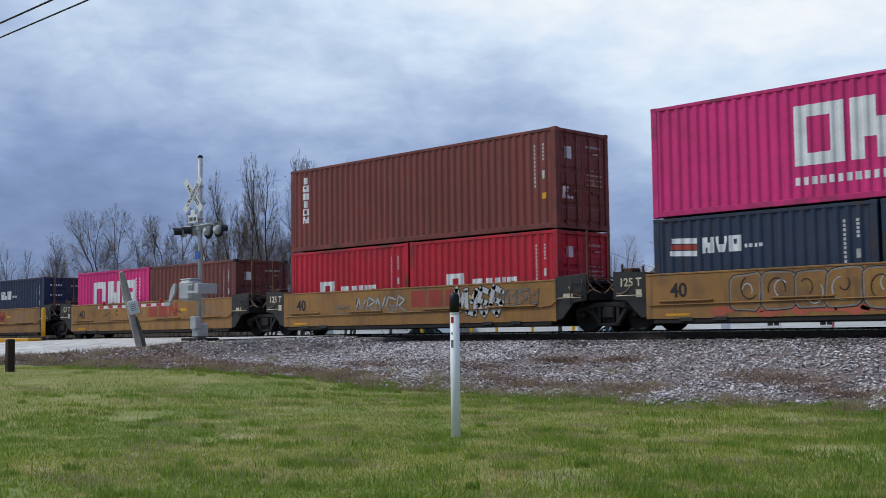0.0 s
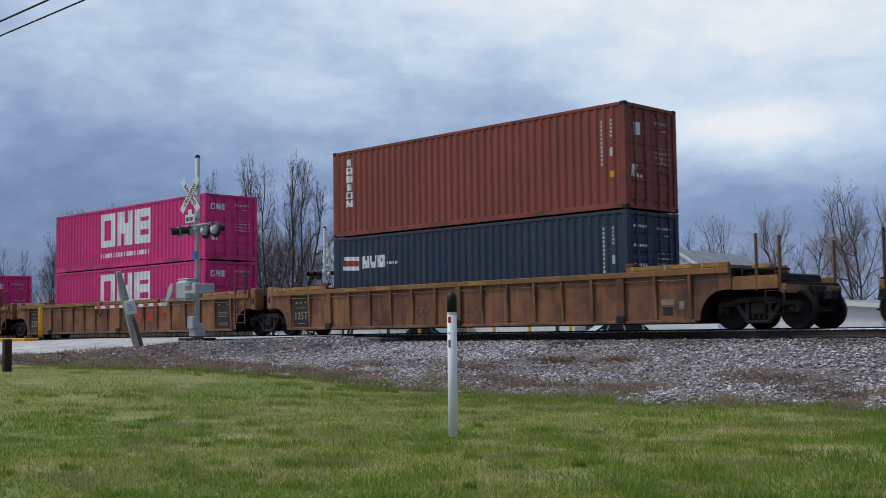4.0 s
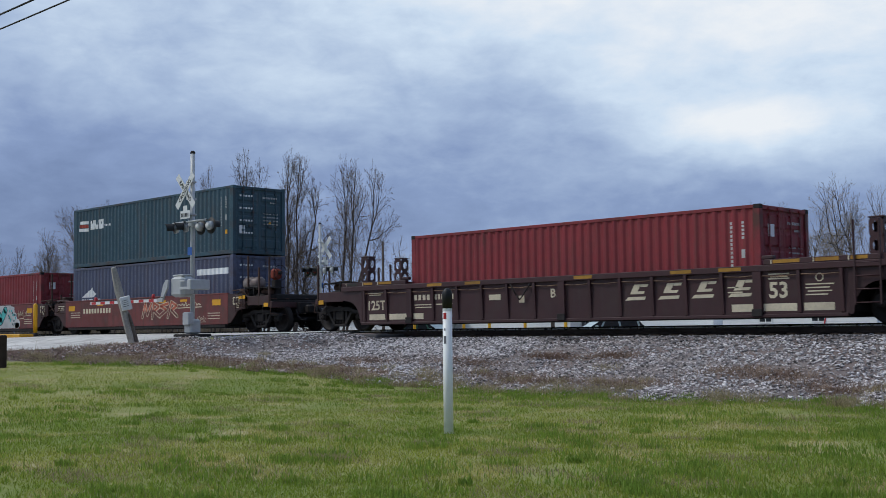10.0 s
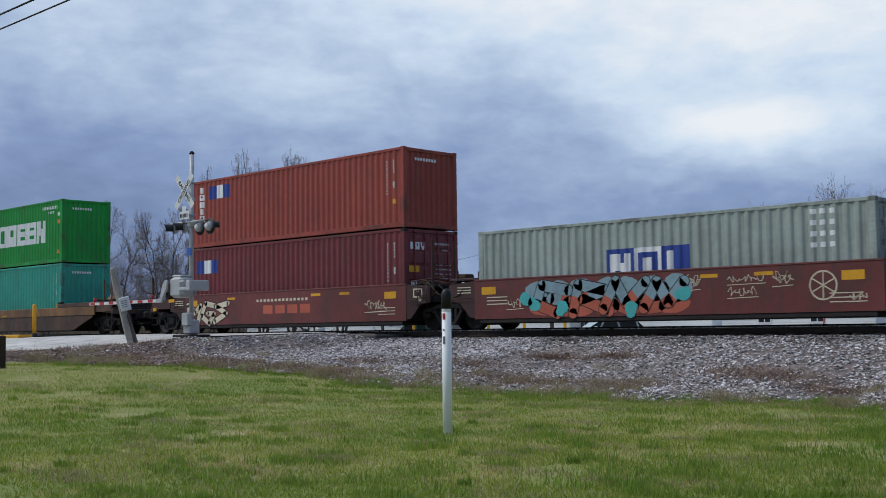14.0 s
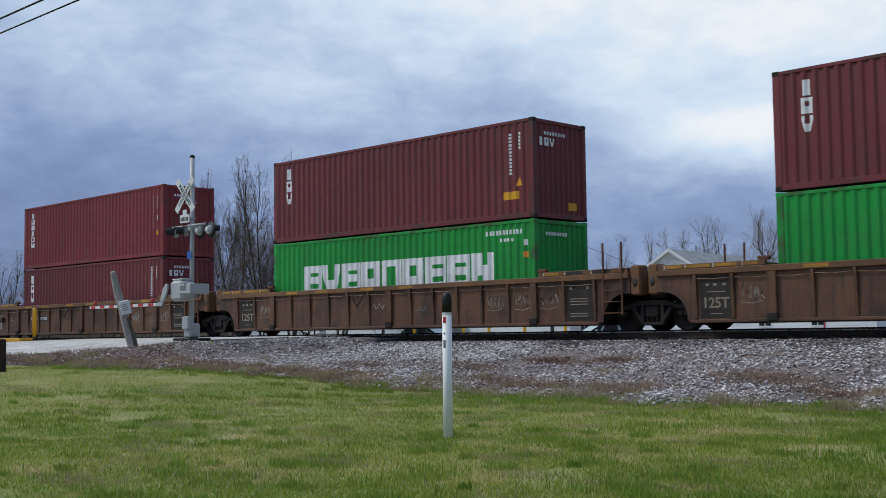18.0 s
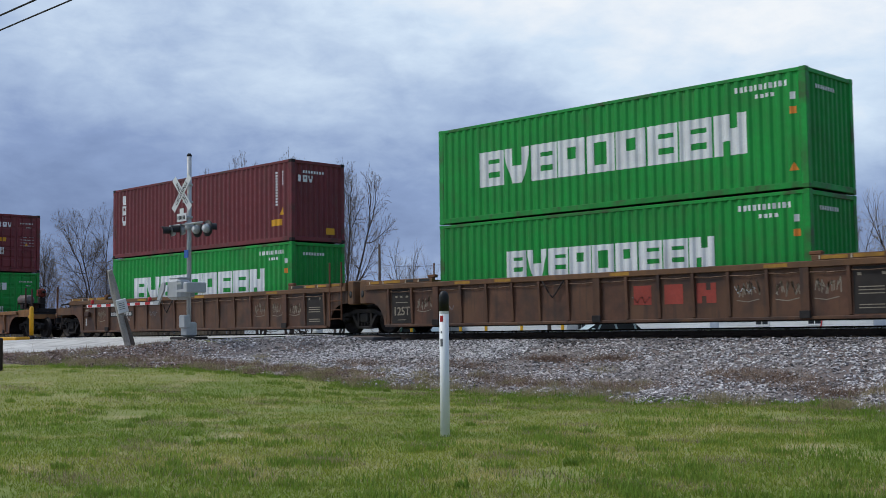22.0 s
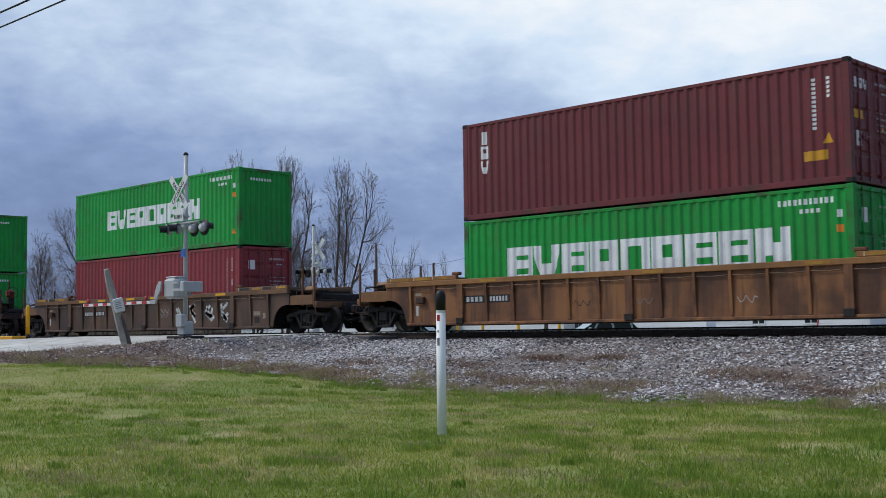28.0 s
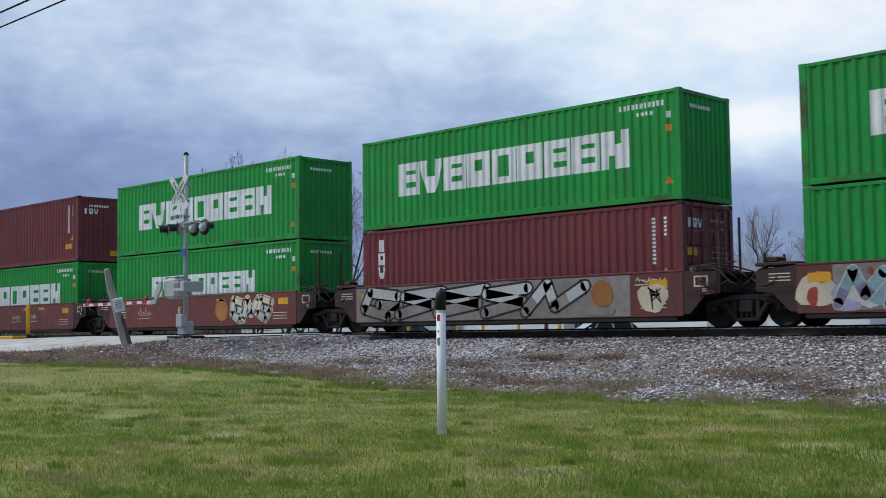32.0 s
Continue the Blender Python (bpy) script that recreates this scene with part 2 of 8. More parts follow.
TANKG = mat("grimy_grey_tank", "#6b6460", rough=0.5, vary=0.25, grain=8, dirt_amt=0.5, dirt=(0.12, 0.05, 0.04), bump=0.1)
OXIDE = mat("rust_red_casting", "#7c3526", rough=0.8, vary=0.3, grain=12, bump=0.3)
LENSR = mat("unlit_signal_lens", "#5e2a2a", rough=0.25, vary=0.1, bump=0.0)


# ---- mesh kit ----
class Mb:
    """Collects boxes, tubes, plates and discs into one mesh."""

    def __init__(self):
        self.v, self.f, self.smooth = [], [], []

    def add(self, verts, faces, smooth=False):
        n = len(self.v)
        self.v.extend(verts)
        for q in faces:
            self.f.append(tuple(i + n for i in q))
            self.smooth.append(smooth)
        return self

    def box(self, x0, x1, y0, y1, z0, z1, bev=0.0):
        if bev:
            b = min(bev, (x1 - x0) * 0.45, (y1 - y0) * 0.45, (z1 - z0) * 0.45)
            vs = []
            for z, i in ((z0, b), (z0 + b, 0), (z1 - b, 0), (z1, b)):
                for cx, cy, sx, sy in ((x0, y0, 1, 1), (x1, y0, -1, 1), (x1, y1, -1, -1), (x0, y1, 1, -1)):
                    # two points at each corner
                    if (sx * sy) > 0:
                        vs += [(cx + sx * i, cy + sy * (b + i), z), (cx + sx * (b + i), cy + sy * i, z)]
                    else:
                        vs += [(cx + sx * (b + i), cy + sy * i, z), (cx + sx * i, cy + sy * (b + i), z)]
            fs = [tuple(range(7, -1, -1)), tuple(range(24, 32))]
            for r in range(3):
                for k in range(8):
                    a, c = r * 8 + k, r * 8 + (k + 1) % 8
                    fs.append((a, c, c + 8, a + 8))
            return self.add(vs, fs)
        vs = [(x, y, z) for z in (z0, z1) for x, y in ((x0, y0), (x1, y0), (x1, y1), (x0, y1))]
        return self.add(vs, [(3, 2, 1, 0), (4, 5, 6, 7), (0, 1, 5, 4), (1, 2, 6, 5), (2, 3, 7, 6), (3, 0, 4, 7)])

    def tube(self, p, q, r, r2=None, n=8, caps=True, smooth=True):
        r2 = r if r2 is None else r2
        p, q = Vector(p), Vector(q)
        w = (q - p).normalized()
        u = w.orthogonal().normalized()
        v = w.cross(u)
        vs = []
        for c, rr in ((p, r), (q, r2)):
            for k in range(n):
                a = 2 * math.pi * k / n
                vs.append(tuple(c + u * (rr * math.cos(a)) + v * (rr * math.sin(a))))
        fs = [(k, (k + 1) % n, n + (k + 1) % n, n + k) for k in range(n)]
        self.add(vs, fs, smooth)
        if caps:
            m = len(self.v) - 2 * n
            self.f.append(tuple(m + k for k in range(n - 1, -1, -1)))
            self.f.append(tuple(m + n + k for k in range(n)))
            self.smooth += [False, False]
        return self

    def pipe(self, pts, r, n=6):
        for a, b in zip(pts, pts[1:]):
            self.tube(a, b, r, n=n)
        return self

    def lathe(self, prof, n=24, axis="y", c=(0, 0, 0)):
        """Turns (radius, along) pairs about an axis."""
        vs = []
        for r, h in prof:
            for k in range(n):
                a = 2 * math.pi * k / n
                x, z = r * math.cos(a), r * math.sin(a)
                vs.append({"y": (c[0] + x, c[1] + h, c[2] + z), "z": (c[0] + x, c[1] + z, c[2] + h), "x": (c[0] + h, c[1] + x, c[2] + z)}[axis])
        fs = []
        for j in range(len(prof) - 1):
            for k in range(n):
                fs.append((j * n + k, j * n + (k + 1) % n, (j + 1) * n + (k + 1) % n, (j + 1) * n + k))
        fs.append(tuple(range(n)))
        fs.append(tuple((len(prof) - 1) * n + k for k in range(n)))
        return self.add(vs, fs, True)

    def plate(self, pts, y0, y1):
        """A flat plate: an outline in x, z between two y."""
        n = len(pts)
        vs = [(x, y0, z) for x, z in pts] + [(x, y1, z) for x, z in pts]
        fs = [tuple(range(n)), tuple(range(2 * n - 1, n - 1, -1))]
        fs += [((k + 1) % n, k, n + k, n + (k + 1) % n) for k in range(n)]
        return self.add(vs, fs)

    def plate_x(self, pts, x0, x1):
        n = len(pts)
        vs = [(x0, y, z) for y, z in pts] + [(x1, y, z) for y, z in pts]
        fs = [tuple(range(n)), tuple(range(2 * n - 1, n - 1, -1))]
        fs += [((k + 1) % n, k, n + k, n + (k + 1) % n) for k in range(n)]
        return self.add(vs, fs)

    def mesh(self, name, material, fix=True):
        me = bpy.data.meshes.new(name)
        me.from_pydata(self.v, [], self.f)
        if fix:
            bm = bmesh.new()
            bm.from_mesh(me)
            bmesh.ops.recalc_face_normals(bm, faces=bm.faces)
            bm.to_mesh(me)
            bm.free()
        me.polygons.foreach_set("use_smooth", self.smooth)
        me.materials.append(material)
        return me


def hang(name, me, parent, label="", at=None):
    ob = new(name, me)
    ob.parent = parent
    if at is not None:
        ob.matrix_basis = at
    if label:
        ob["label"] = label
    return ob


def part(name, mb, material, parent, label="", at=None):
    return hang(name, mb.mesh(name, material), parent, label, at)


def thing(name, at, label, category, group="", kind=""):
    ob = new(name)
    ob.empty_display_size = 0.2
    ob.matrix_basis = at
    return tagged(ob, label, category, group, kind)


def words(body, size, bold=0.0):
    """Letters as (verts, faces) in x, y."""
    c = bpy.data.curves.new("lettering", "FONT")
    c.body, c.size, c.offset, c.align_x = body, size, bold, "CENTER"
    c.resolution_u = 3
    o = bpy.data.objects.new("lettering", c)
    me = o.to_mesh()
    out = [tuple(v.co) for v in me.vertices], [tuple(q.vertices) for q in me.polygons]
    o.to_mesh_clear()
    bpy.data.objects.remove(o)
    bpy.data.curves.remove(c)
    return out


# ---- containers ----
HALF_W = 1.22
PITCH, DEPTH = 0.278, 0.036
Y_OUT = -1.208


def breaks(L):
    """Fold lines of the corrugated side wall, as (x, depth)."""
    a = -L / 2 + 0.2
    n = int((L - 0.4) / PITCH)
    p = (L - 0.4) / n
    out = []
    for k in range(n):
        x = a + k * p
        out += [(x, 0.0), (x + p * 0.25, 0.0), (x + p * 0.5, DEPTH), (x + p * 0.75, DEPTH)]
    out.append((L / 2 - 0.2, 0.0))
    return out


def depth_at(bk, x):
    xs = [q[0] for q in bk]
    return float(np.interp(x, xs, [q[1] for q in bk]))


class Decal:
    """Paint on a corrugated or flat wall, in pieces that follow its folds: x along the wall, z up."""

    def __init__(self, bk=None, y=Y_OUT, lift=0.004):
        self.bk, self.y, self.lift, self.mb = bk, y, lift, {}
        self.count, self.name, self.inside = 0, "painted_patch", False

    def begin(self, name):
        """Opens a new painted part, unless one is open."""
        if self.inside:
            return False
        self.count, self.name, self.inside = self.count + 1, name, True
        return True

    def end(self, own):
        if own:
            self.inside = False

    def layer(self, m):
        return self.mb.setdefault((self.count, self.name, m), Mb())

    def trap(self, m, x0, x1, b0, b1, t0, t1):
        own = self.begin("painted_patch")
        xs = [x0, x1]
        if self.bk:
            xs += [q[0] for q in self.bk if x0 + 1e-4 < q[0] < x1 - 1e-4]
        xs.sort()
        vs = []
        for x in xs:
            k = (x - x0) / (x1 - x0)
            y = self.y - self.lift + (depth_at(self.bk, x) if self.bk else 0.0)
            vs += [(x, y, b0 + (b1 - b0) * k), (x, y, t0 + (t1 - t0) * k)]
        self.layer(m).add(vs, [(2 * i, 2 * i + 2, 2 * i + 3, 2 * i + 1) for i in range(len(xs) - 1)])
        self.end(own)

    def rect(self, m, x0, x1, z0, z1):
        self.trap(m, x0, x1, z0, z0, z1, z1)

    def slab(self, m, x, z, w, h, kind):
        """One plain block of a logo: solid, with slots, or ringed."""
        own = self.begin("logo_block")
        s = w * 0.27
        if kind == "solid":
            self.rect(m, x, x + w, z, z + h)
        elif kind == "ring":
            self.rect(m, x, x + s, z, z + h)
            self.rect(m, x + w - s, x + w, z, z + h)
            self.rect(m, x + s, x + w - s, z, z + h * 0.2)
            self.rect(m, x + s, x + w - s, z + h * 0.8, z + h)
        elif kind == "slots":
            # a block with two closed slits
            self.rect(m, x, x + w * 0.36, z, z + h)
            self.rect(m, x + w * 0.86, x + w, z, z + h)
            for k in (0.0, 0.4, 0.76):
                self.rect(m, x + w * 0.36, x + w * 0.86, z + h * k, z + h * (k + 0.24))
        elif kind == "bars":
            # a block notched from above and from below
            self.rect(m, x, x + s, z, z + h)
            self.rect(m, x + w - s, x + w, z, z + h)
            self.rect(m, x + s, x + w * 0.5, z + h * 0.35, z + h)
            self.rect(m, x + w * 0.5, x + w - s, z, z + h * 0.65)
        elif kind == "wedge":
            self.trap(m, x, x + w * 0.3, z + h * 0.75, z, z + h, z + h)
            self.rect(m, x + w * 0.3, x + w * 0.7, z, z + h * 0.5)
            self.trap(m, x + w * 0.7, x + w, z, z + h * 0.75, z + h, z + h)
        elif kind == "window":
            # a block with one closed opening
            self.rect(m, x, x + w, z + h * 0.78, z + h)
            self.rect(m, x, x + w, z, z + h * 0.46)
            self.rect(m, x, x + w * 0.36, z + h * 0.46, z + h * 0.78)
            self.rect(m, x + w * 0.68, x + w, z + h * 0.46, z + h * 0.78)
        elif kind == "stem":
            self.rect(m, x + w * 0.2, x + w * 0.8, z, z + h)
        self.end(own)

    def quad(self, m, pts):
        own = self.begin("logo_block")
        self.layer(m).add([(x, self.y - self.lift, z) for x, z in pts], [tuple(range(len(pts)))])
        self.end(own)

    def row(self, m, x, z, w, h, kinds, gap):
        for k in kinds:
            self.slab(m, x, z, w, h, k)
            x += w + gap

    def column(self, m, x, z, w, h, kinds, gap):
        for k in kinds:
            self.slab(m, x, z - h, w, h, k)
            z -= h + gap

    def code(self, m, x0, x1, z, h, n):
        """A line of unreadable marks as short bars."""
        own = self.begin("code_line")
        w = (x1 - x0) / n
        for k in range(n):
            self.rect(m, x0 + k * w, x0 + k * w + w * 0.62, z, z + h)
        self.end(own)

    def vcode(self, m, x, z1, z0, w, n):
        own = self.begin("code_line")
        h = (z1 - z0) / n
        for k in range(n):
            self.rect(m, x, x + w, z0 + k * h, z0 + k * h + h * 0.66)
        self.end(own)

    def blob(self, m, x, z, rx, rz, seed, n=18, wob=0.16):
        own = self.begin("graffiti")
        rr = random.Random(seed)
        ph = [rr.uniform(0, 6.28) for _ in range(3)]
        vs = []
        for k in range(n):
            a = 2 * math.pi * k / n
            r = 1 + wob * (math.sin(2 * a + ph[0]) + 0.6 * math.sin(3 * a + ph[1]) + 0.4 * math.sin(5 * a + ph[2]))
            vs.append((x + rx * r * math.cos(a), self.y - self.lift, z + rz * r * math.sin(a)))
        self.layer(m).add(vs, [tuple(range(n))])
        self.end(own)

    def block(self, m, x, z, w, h, seed, grow=0.0, lean=0.0):
        """A fat rounded block with bulging, uneven sides, as in sprayed lettering."""
        own = self.begin("graffiti")
        rr = random.Random(seed)
        c = [(sx * w * rr.uniform(0.40, 0.56), sz * h * rr.uniform(0.42, 0.54)) for sx, sz in ((-1, -1), (1, -1), (1, 1), (-1, 1))]
        pts = []
        for i in range(4):
            a, b = c[i], c[(i + 1) % 4]
            bulge = rr.uniform(-0.05, 0.12)
            for k in (0.12, 0.35, 0.65, 0.88):
                px, pz = a[0] + (b[0] - a[0]) * k, a[1] + (b[1] - a[1]) * k
                l = math.hypot(px, pz) or 1
                g = 1 + bulge * 4 * k * (1 - k) + grow / l
                pts.append((x + px * g + lean * pz, self.y - self.lift, z + pz * g))
        self.layer(m).add(pts, [tuple(range(len(pts)))])
        self.end(own)

    def stroke(self, m, pts, w):
        own = self.begin("graffiti_stroke")
        y = self.y - self.lift
        for (x0, z0), (x1, z1) in zip(pts, pts[1:]):
            l = math.hypot(x1 - x0, z1 - z0) or 1
            nx, nz = -(z1 - z0) / l * w / 2, (x1 - x0) / l * w / 2
            self.layer(m).add([(x0 + nx, y, z0 + nz), (x0 - nx, y, z0 - nz), (x1 - nx, y, z1 - nz), (x1 + nx, y, z1 + nz)], [(0, 1, 2, 3)])
        self.end(own)

    def text(self, m, body, size, x, z, bold=0.0, shear=0.0):
        own = self.begin("stencilled_number")
        vs, fs = words(body, size, bold)
        self.layer(m).add([(x + v[0] + shear * v[1], self.y - self.lift - 0.001, z + v[1]) for v in vs], fs)
        self.end(own)

    def meshes(self, turn=False):
        out = []
        for (_, name, m), mb in self.mb.items():
            if turn:
                mb.v = [(-y, x, z) for x, y, z in mb.v]
            out.append((name, mb.mesh(name, m, fix=False)))
        return out

    def hang(self, parent):
        for name, me in self.meshes():
            tagged(hang(name, me, parent), kind="stuff" if name in ("code_line", "graffiti_stroke", "graffiti_tag", "graffiti_piece", "clearance_marks", "data_marks") else "")


MESHES = {}


def cached(key, build):
    if key not in MESHES:
        MESHES[key] = build()
    return MESHES[key]


def corrugated(L, H, sign):
    mb = Mb()
    bk = breaks(L)
    vs = []
    for x, d in bk:
        y = (Y_OUT + d) * (1 if sign < 0 else -1)
        vs += [(x, y, 0.16), (x, y, H - 0.1)]
    mb.add(vs, [(2 * i, 2 * i + 2, 2 * i + 3, 2 * i + 1) for i in range(len(bk) - 1)])
    # folded back edge so that the sheet has thickness
    n = len(vs)
    mb.add([(x, y + 0.004 * sign * -1, z) for x, y, z in vs], [(2 * i, 2 * i + 1, 2 * i + 3, 2 * i + 2) for i in range(len(bk) - 1)])
    return mb


def front_wall(L, H):
    mb = Mb()
    n, a, p = 9, -1.06, 2.12 / 9
    pts = []
    for k in range(n):
        y = a + k * p
        pts += [(y, 0.0), (y + p * 0.3, 0.0), (y + p * 0.5, 0.045), (y + p * 0.8, 0.045)]
    pts.append((1.06, 0.0))
    vs = []
    for y, d in pts:
        vs += [(L / 2 - 0.03 - d, y, 0.16), (L / 2 - 0.03 - d, y, H - 0.12)]
    mb.add(vs, [(2 * i, 2 * i + 2, 2 * i + 3, 2 * i + 1) for i in range(len(pts) - 1)])
    return mb


def door_leaf(L, H, y0, y1):
    """One door: a sheet with five pressed-out horizontal panels."""
    mb = Mb()
    x = L / 2 - 0.05
    mb.box(x - 0.03, x, y0 + 0.006, y1 - 0.006, 0.17, H - 0.13)
    n = 5
    h = (H - 0.36) / n
    for k in range(n):
        z0 = 0.2 + k * h + 0.03
        z1 = z0 + h - 0.09
        # pressed panel with sloped border
        vs = [(x, y0 + 0.08, z0), (x, y1 - 0.08, z0), (x, y1 - 0.08, z1), (x, y0 + 0.08, z1), (x + 0.022, y0 + 0.12, z0 + 0.05), (x + 0.022, y1 - 0.12, z0 + 0.05), (x + 0.022, y1 - 0.12, z1 - 0.05), (x + 0.022, y0 + 0.12, z1 - 0.05)]
        mb.add(vs, [(4, 5, 6, 7), (0, 1, 5, 4), (1, 2, 6, 5), (2, 3, 7, 6), (3, 0, 4, 7)])
    return mb


def lock_rod(L, H, y):
    mb = Mb()
    x = L / 2 - 0.005
    mb.tube((x, y, 0.1), (x, y, H - 0.06), 0.019, n=6)
    for z in (0.22, H * 0.35, H * 0.62, H - 0.25):
        mb.box(x - 0.03, x + 0.022, y - 0.05, y + 0.05, z - 0.03, z + 0.03)
    for z in (0.11, H - 0.09):
        mb.box(x - 0.03, x + 0.03, y - 0.06, y + 0.06, z - 0.03, z + 0.03)
    return mb


def lock_handle(L, H, y, s):
    mb = Mb()
    x = L / 2 + 0.015
    mb.tube((x, y, 1.12), (x, y + s * 0.36, 1.09), 0.012, n=5)
    mb.box(x - 0.02, x + 0.008, y + s * 0.3 - 0.05, y + s * 0.3 + 0.05, 1.04, 1.15)
    return mb


def container(name, at, L, H, colour, end, label, logo, group="freight containers on the train"):
    m = MATS["paint_" + colour]
    ob = thing("shipping_container", at, label, "container", group)
    key = (L, H, colour)

    # rusted paint whose darker tone also carries the shade along the rails
    worn = MATS["paint_" + colour + "_worn_shaded"]

    def add(nm, tag, build, material=m):
        hang(nm, cached((nm, tag, *key, material.name), lambda: build().mesh(nm, material)), ob)

    add("side_wall", "n", lambda: corrugated(L, H, -1))
    add("side_wall", "f", lambda: corrugated(L, H, 1))
    add("roof", "", lambda: Mb().box(-L / 2 + 0.12, L / 2 - 0.12, -1.17, 1.17, H - 0.06, H - 0.02))
    add("floor", "", lambda: Mb().box(-L / 2 + 0.1, L / 2 - 0.1, -1.16, 1.16, 0.04, 0.15), DARK)
    for s in (-1, 1):
        add("top_rail", s, lambda: Mb().box(-L / 2 + 0.1, L / 2 - 0.1, min(s * 1.215, s * 1.15), max(s * 1.215, s * 1.15), H - 0.1, H - 0.012, 0.008), worn)
        add("bottom_rail", s, lambda: Mb().box(-L / 2 + 0.1, L / 2 - 0.1, min(s * 1.216, s * 1.13), max(s * 1.216, s * 1.13), 0.02, 0.165, 0.008), worn)
        for e in (-1, 1):
            add("corner_post", (s, e), lambda: Mb().box(min(e * L / 2, e * (L / 2 - 0.2)) + 0.004, max(e * L / 2, e * (L / 2 - 0.2)) - 0.004, min(s * 1.217, s * 1.06), max(s * 1.217, s * 1.06), 0.1, H - 0.1, 0.012), worn)
            for z in (0, H - 0.118):
                add("corner_casting", (s, e, z > 0), lambda: Mb().box(min(e * L / 2, e * (L / 2 - 0.178)), max(e * L / 2, e * (L / 2 - 0.178)), min(s * 1.22, s * 1.058), max(s * 1.22, s * 1.058), z, z + 0.118, 0.01), DARK if colour in ("brown", "wine", "crimson", "rust") else worn)
    for z0, z1, nm in ((0.02, 0.165, "sill"), (H - 0.13, H - 0.02, "header")):
        add(nm, "", lambda: Mb().box(L / 2 - 0.09, L / 2 - 0.006, -1.07, 1.07, z0, z1, 0.01), worn)
    add("front_wall", "b", lambda: Mb().box(-L / 2 + 0.01, -L / 2 + 0.06, -1.07, 1.07, 0.03, H - 0.03))
    if end == "d":
        add("door", "l", lambda: door_leaf(L, H, -1.06, 0.0))
        add("door", "r", lambda: door_leaf(L, H, 0.0, 1.06))
        for y in (-0.76, -0.3, 0.3, 0.76):
            add("lock_rod", y, lambda: lock_rod(L, H, y), worn)
        for y, s in ((-0.76, 1), (-0.3, -1), (0.3, 1), (0.76, -1)):
            add("lock_handle", y, lambda: lock_handle(L, H, y, s), worn)
    else:
        add("front_wall", "", lambda: front_wall(L, H))
    def side():
        d = Decal(breaks(L))
        logo(d, L, H)
        return d.meshes()

    def far_end():
        e = Decal(None, y=-(L / 2 + (0.0 if end == "d" else -0.028)), lift=0.006)
        end_marks(e, H, end, colour)
        return e.meshes(True)

    for nm, me in cached(("side", logo, L, H), side) + cached(("end", end, colour, L, H), far_end):
        tagged(hang(nm, me, ob), kind="stuff" if nm == "code_line" else "")
    return ob


def end_marks(e, H, end, colour):
    if end == "d":
        e.lift = -0.022
        e.code(CODEW, 0.16, 0.86, H * 0.83, 0.07, 9)
        e.code(CODEW, 0.5, 0.8, H * 0.765, 0.055, 4)
        own = e.begin("code_line")
        for k in range(4):
            e.code(CODEW, 0.2, 0.56 + 0.1 * (k % 2), H * (0.6 - 0.05 * k), 0.04, 6)
            e.code(CODEW, 0.66, 0.9, H * (0.6 - 0.05 * k), 0.04, 4)
        e.end(own)
        own = e.begin("warning_triangle")
        e.trap(YELLOW, 0.42, 0.5, H * 0.46, H * 0.46, H * 0.46, H * 0.5)
        e.trap(YELLOW, 0.5, 0.58, H * 0.46, H * 0.46, H * 0.5, H * 0.46)
        e.end(own)
        if colour == "wine":
            e.row(WHITE, -0.98, H * 0.77, 0.2, 0.24, ("stem", "window", "wedge"), 0.05)
            e.rect(YELLOW, -1.0, -0.55, H * 0.52, H * 0.59)
        elif colour == "pink":
            e.row(WHITE, -0.96, H * 0.76, 0.2, 0.24, ("ring", "bars", "slots"), 0.05)
        elif colour in ("green_dark", "slate", "navy", "blue"):
            for k in (0.84, 0.66, 0.48, 0.3):
                e.code(WHITE, -0.9, -0.25, H * k, 0.07, 5)
        elif colour == "cherry":
            e.row(WHITE, -0.92, H * 0.77, 0.14, 0.2, ("ring", "bars", "stem"), 0.03)
            e.rect(YELLOW, 0.6, 0.92, H * 0.2, H * 0.3)
        elif colour == "teal":
            e.rect(NAVYP, -0.95, -0.6, H * 0.72, H * 0.84)
        else:
            e.rect(WHITE, -0.8, -0.5, H * 0.7, H * 0.82)
            e.code(WHITE, -0.95, -0.4, H * 0.3, 0.08, 4)
        e.rect(WHITE, -0.92, -0.66, H * 0.3, H * 0.42)
    else:
        e.code(WHITE, -0.7, 0.3, H * 0.84, 0.1, 8)
        if colour == "wine":
            e.rect(YELLOW, 0.35, 0.75, H * 0.1, H * 0.18)
            e.row(WHITE, -0.95, H * 0.73, 0.2, 0.24, ("stem", "window", "wedge"), 0.05)


# side logos: plain blocks of the lettering's size and colour
def codes_white(d, L, H):
    x = L / 2 - 0.85
    d.vcode(CODEW, x, H * 0.86, H * 0.42, 0.08, 11)
    d.vcode(CODEW, x + 0.33, H * 0.86, H * 0.68, 0.08, 5)
    d.rect(YELLOW, x + 0.28, x + 0.46, H * 0.3, H * 0.36)
    d.rect(CODEW, x + 0.3, x + 0.42, H * 0.5, H * 0.58)


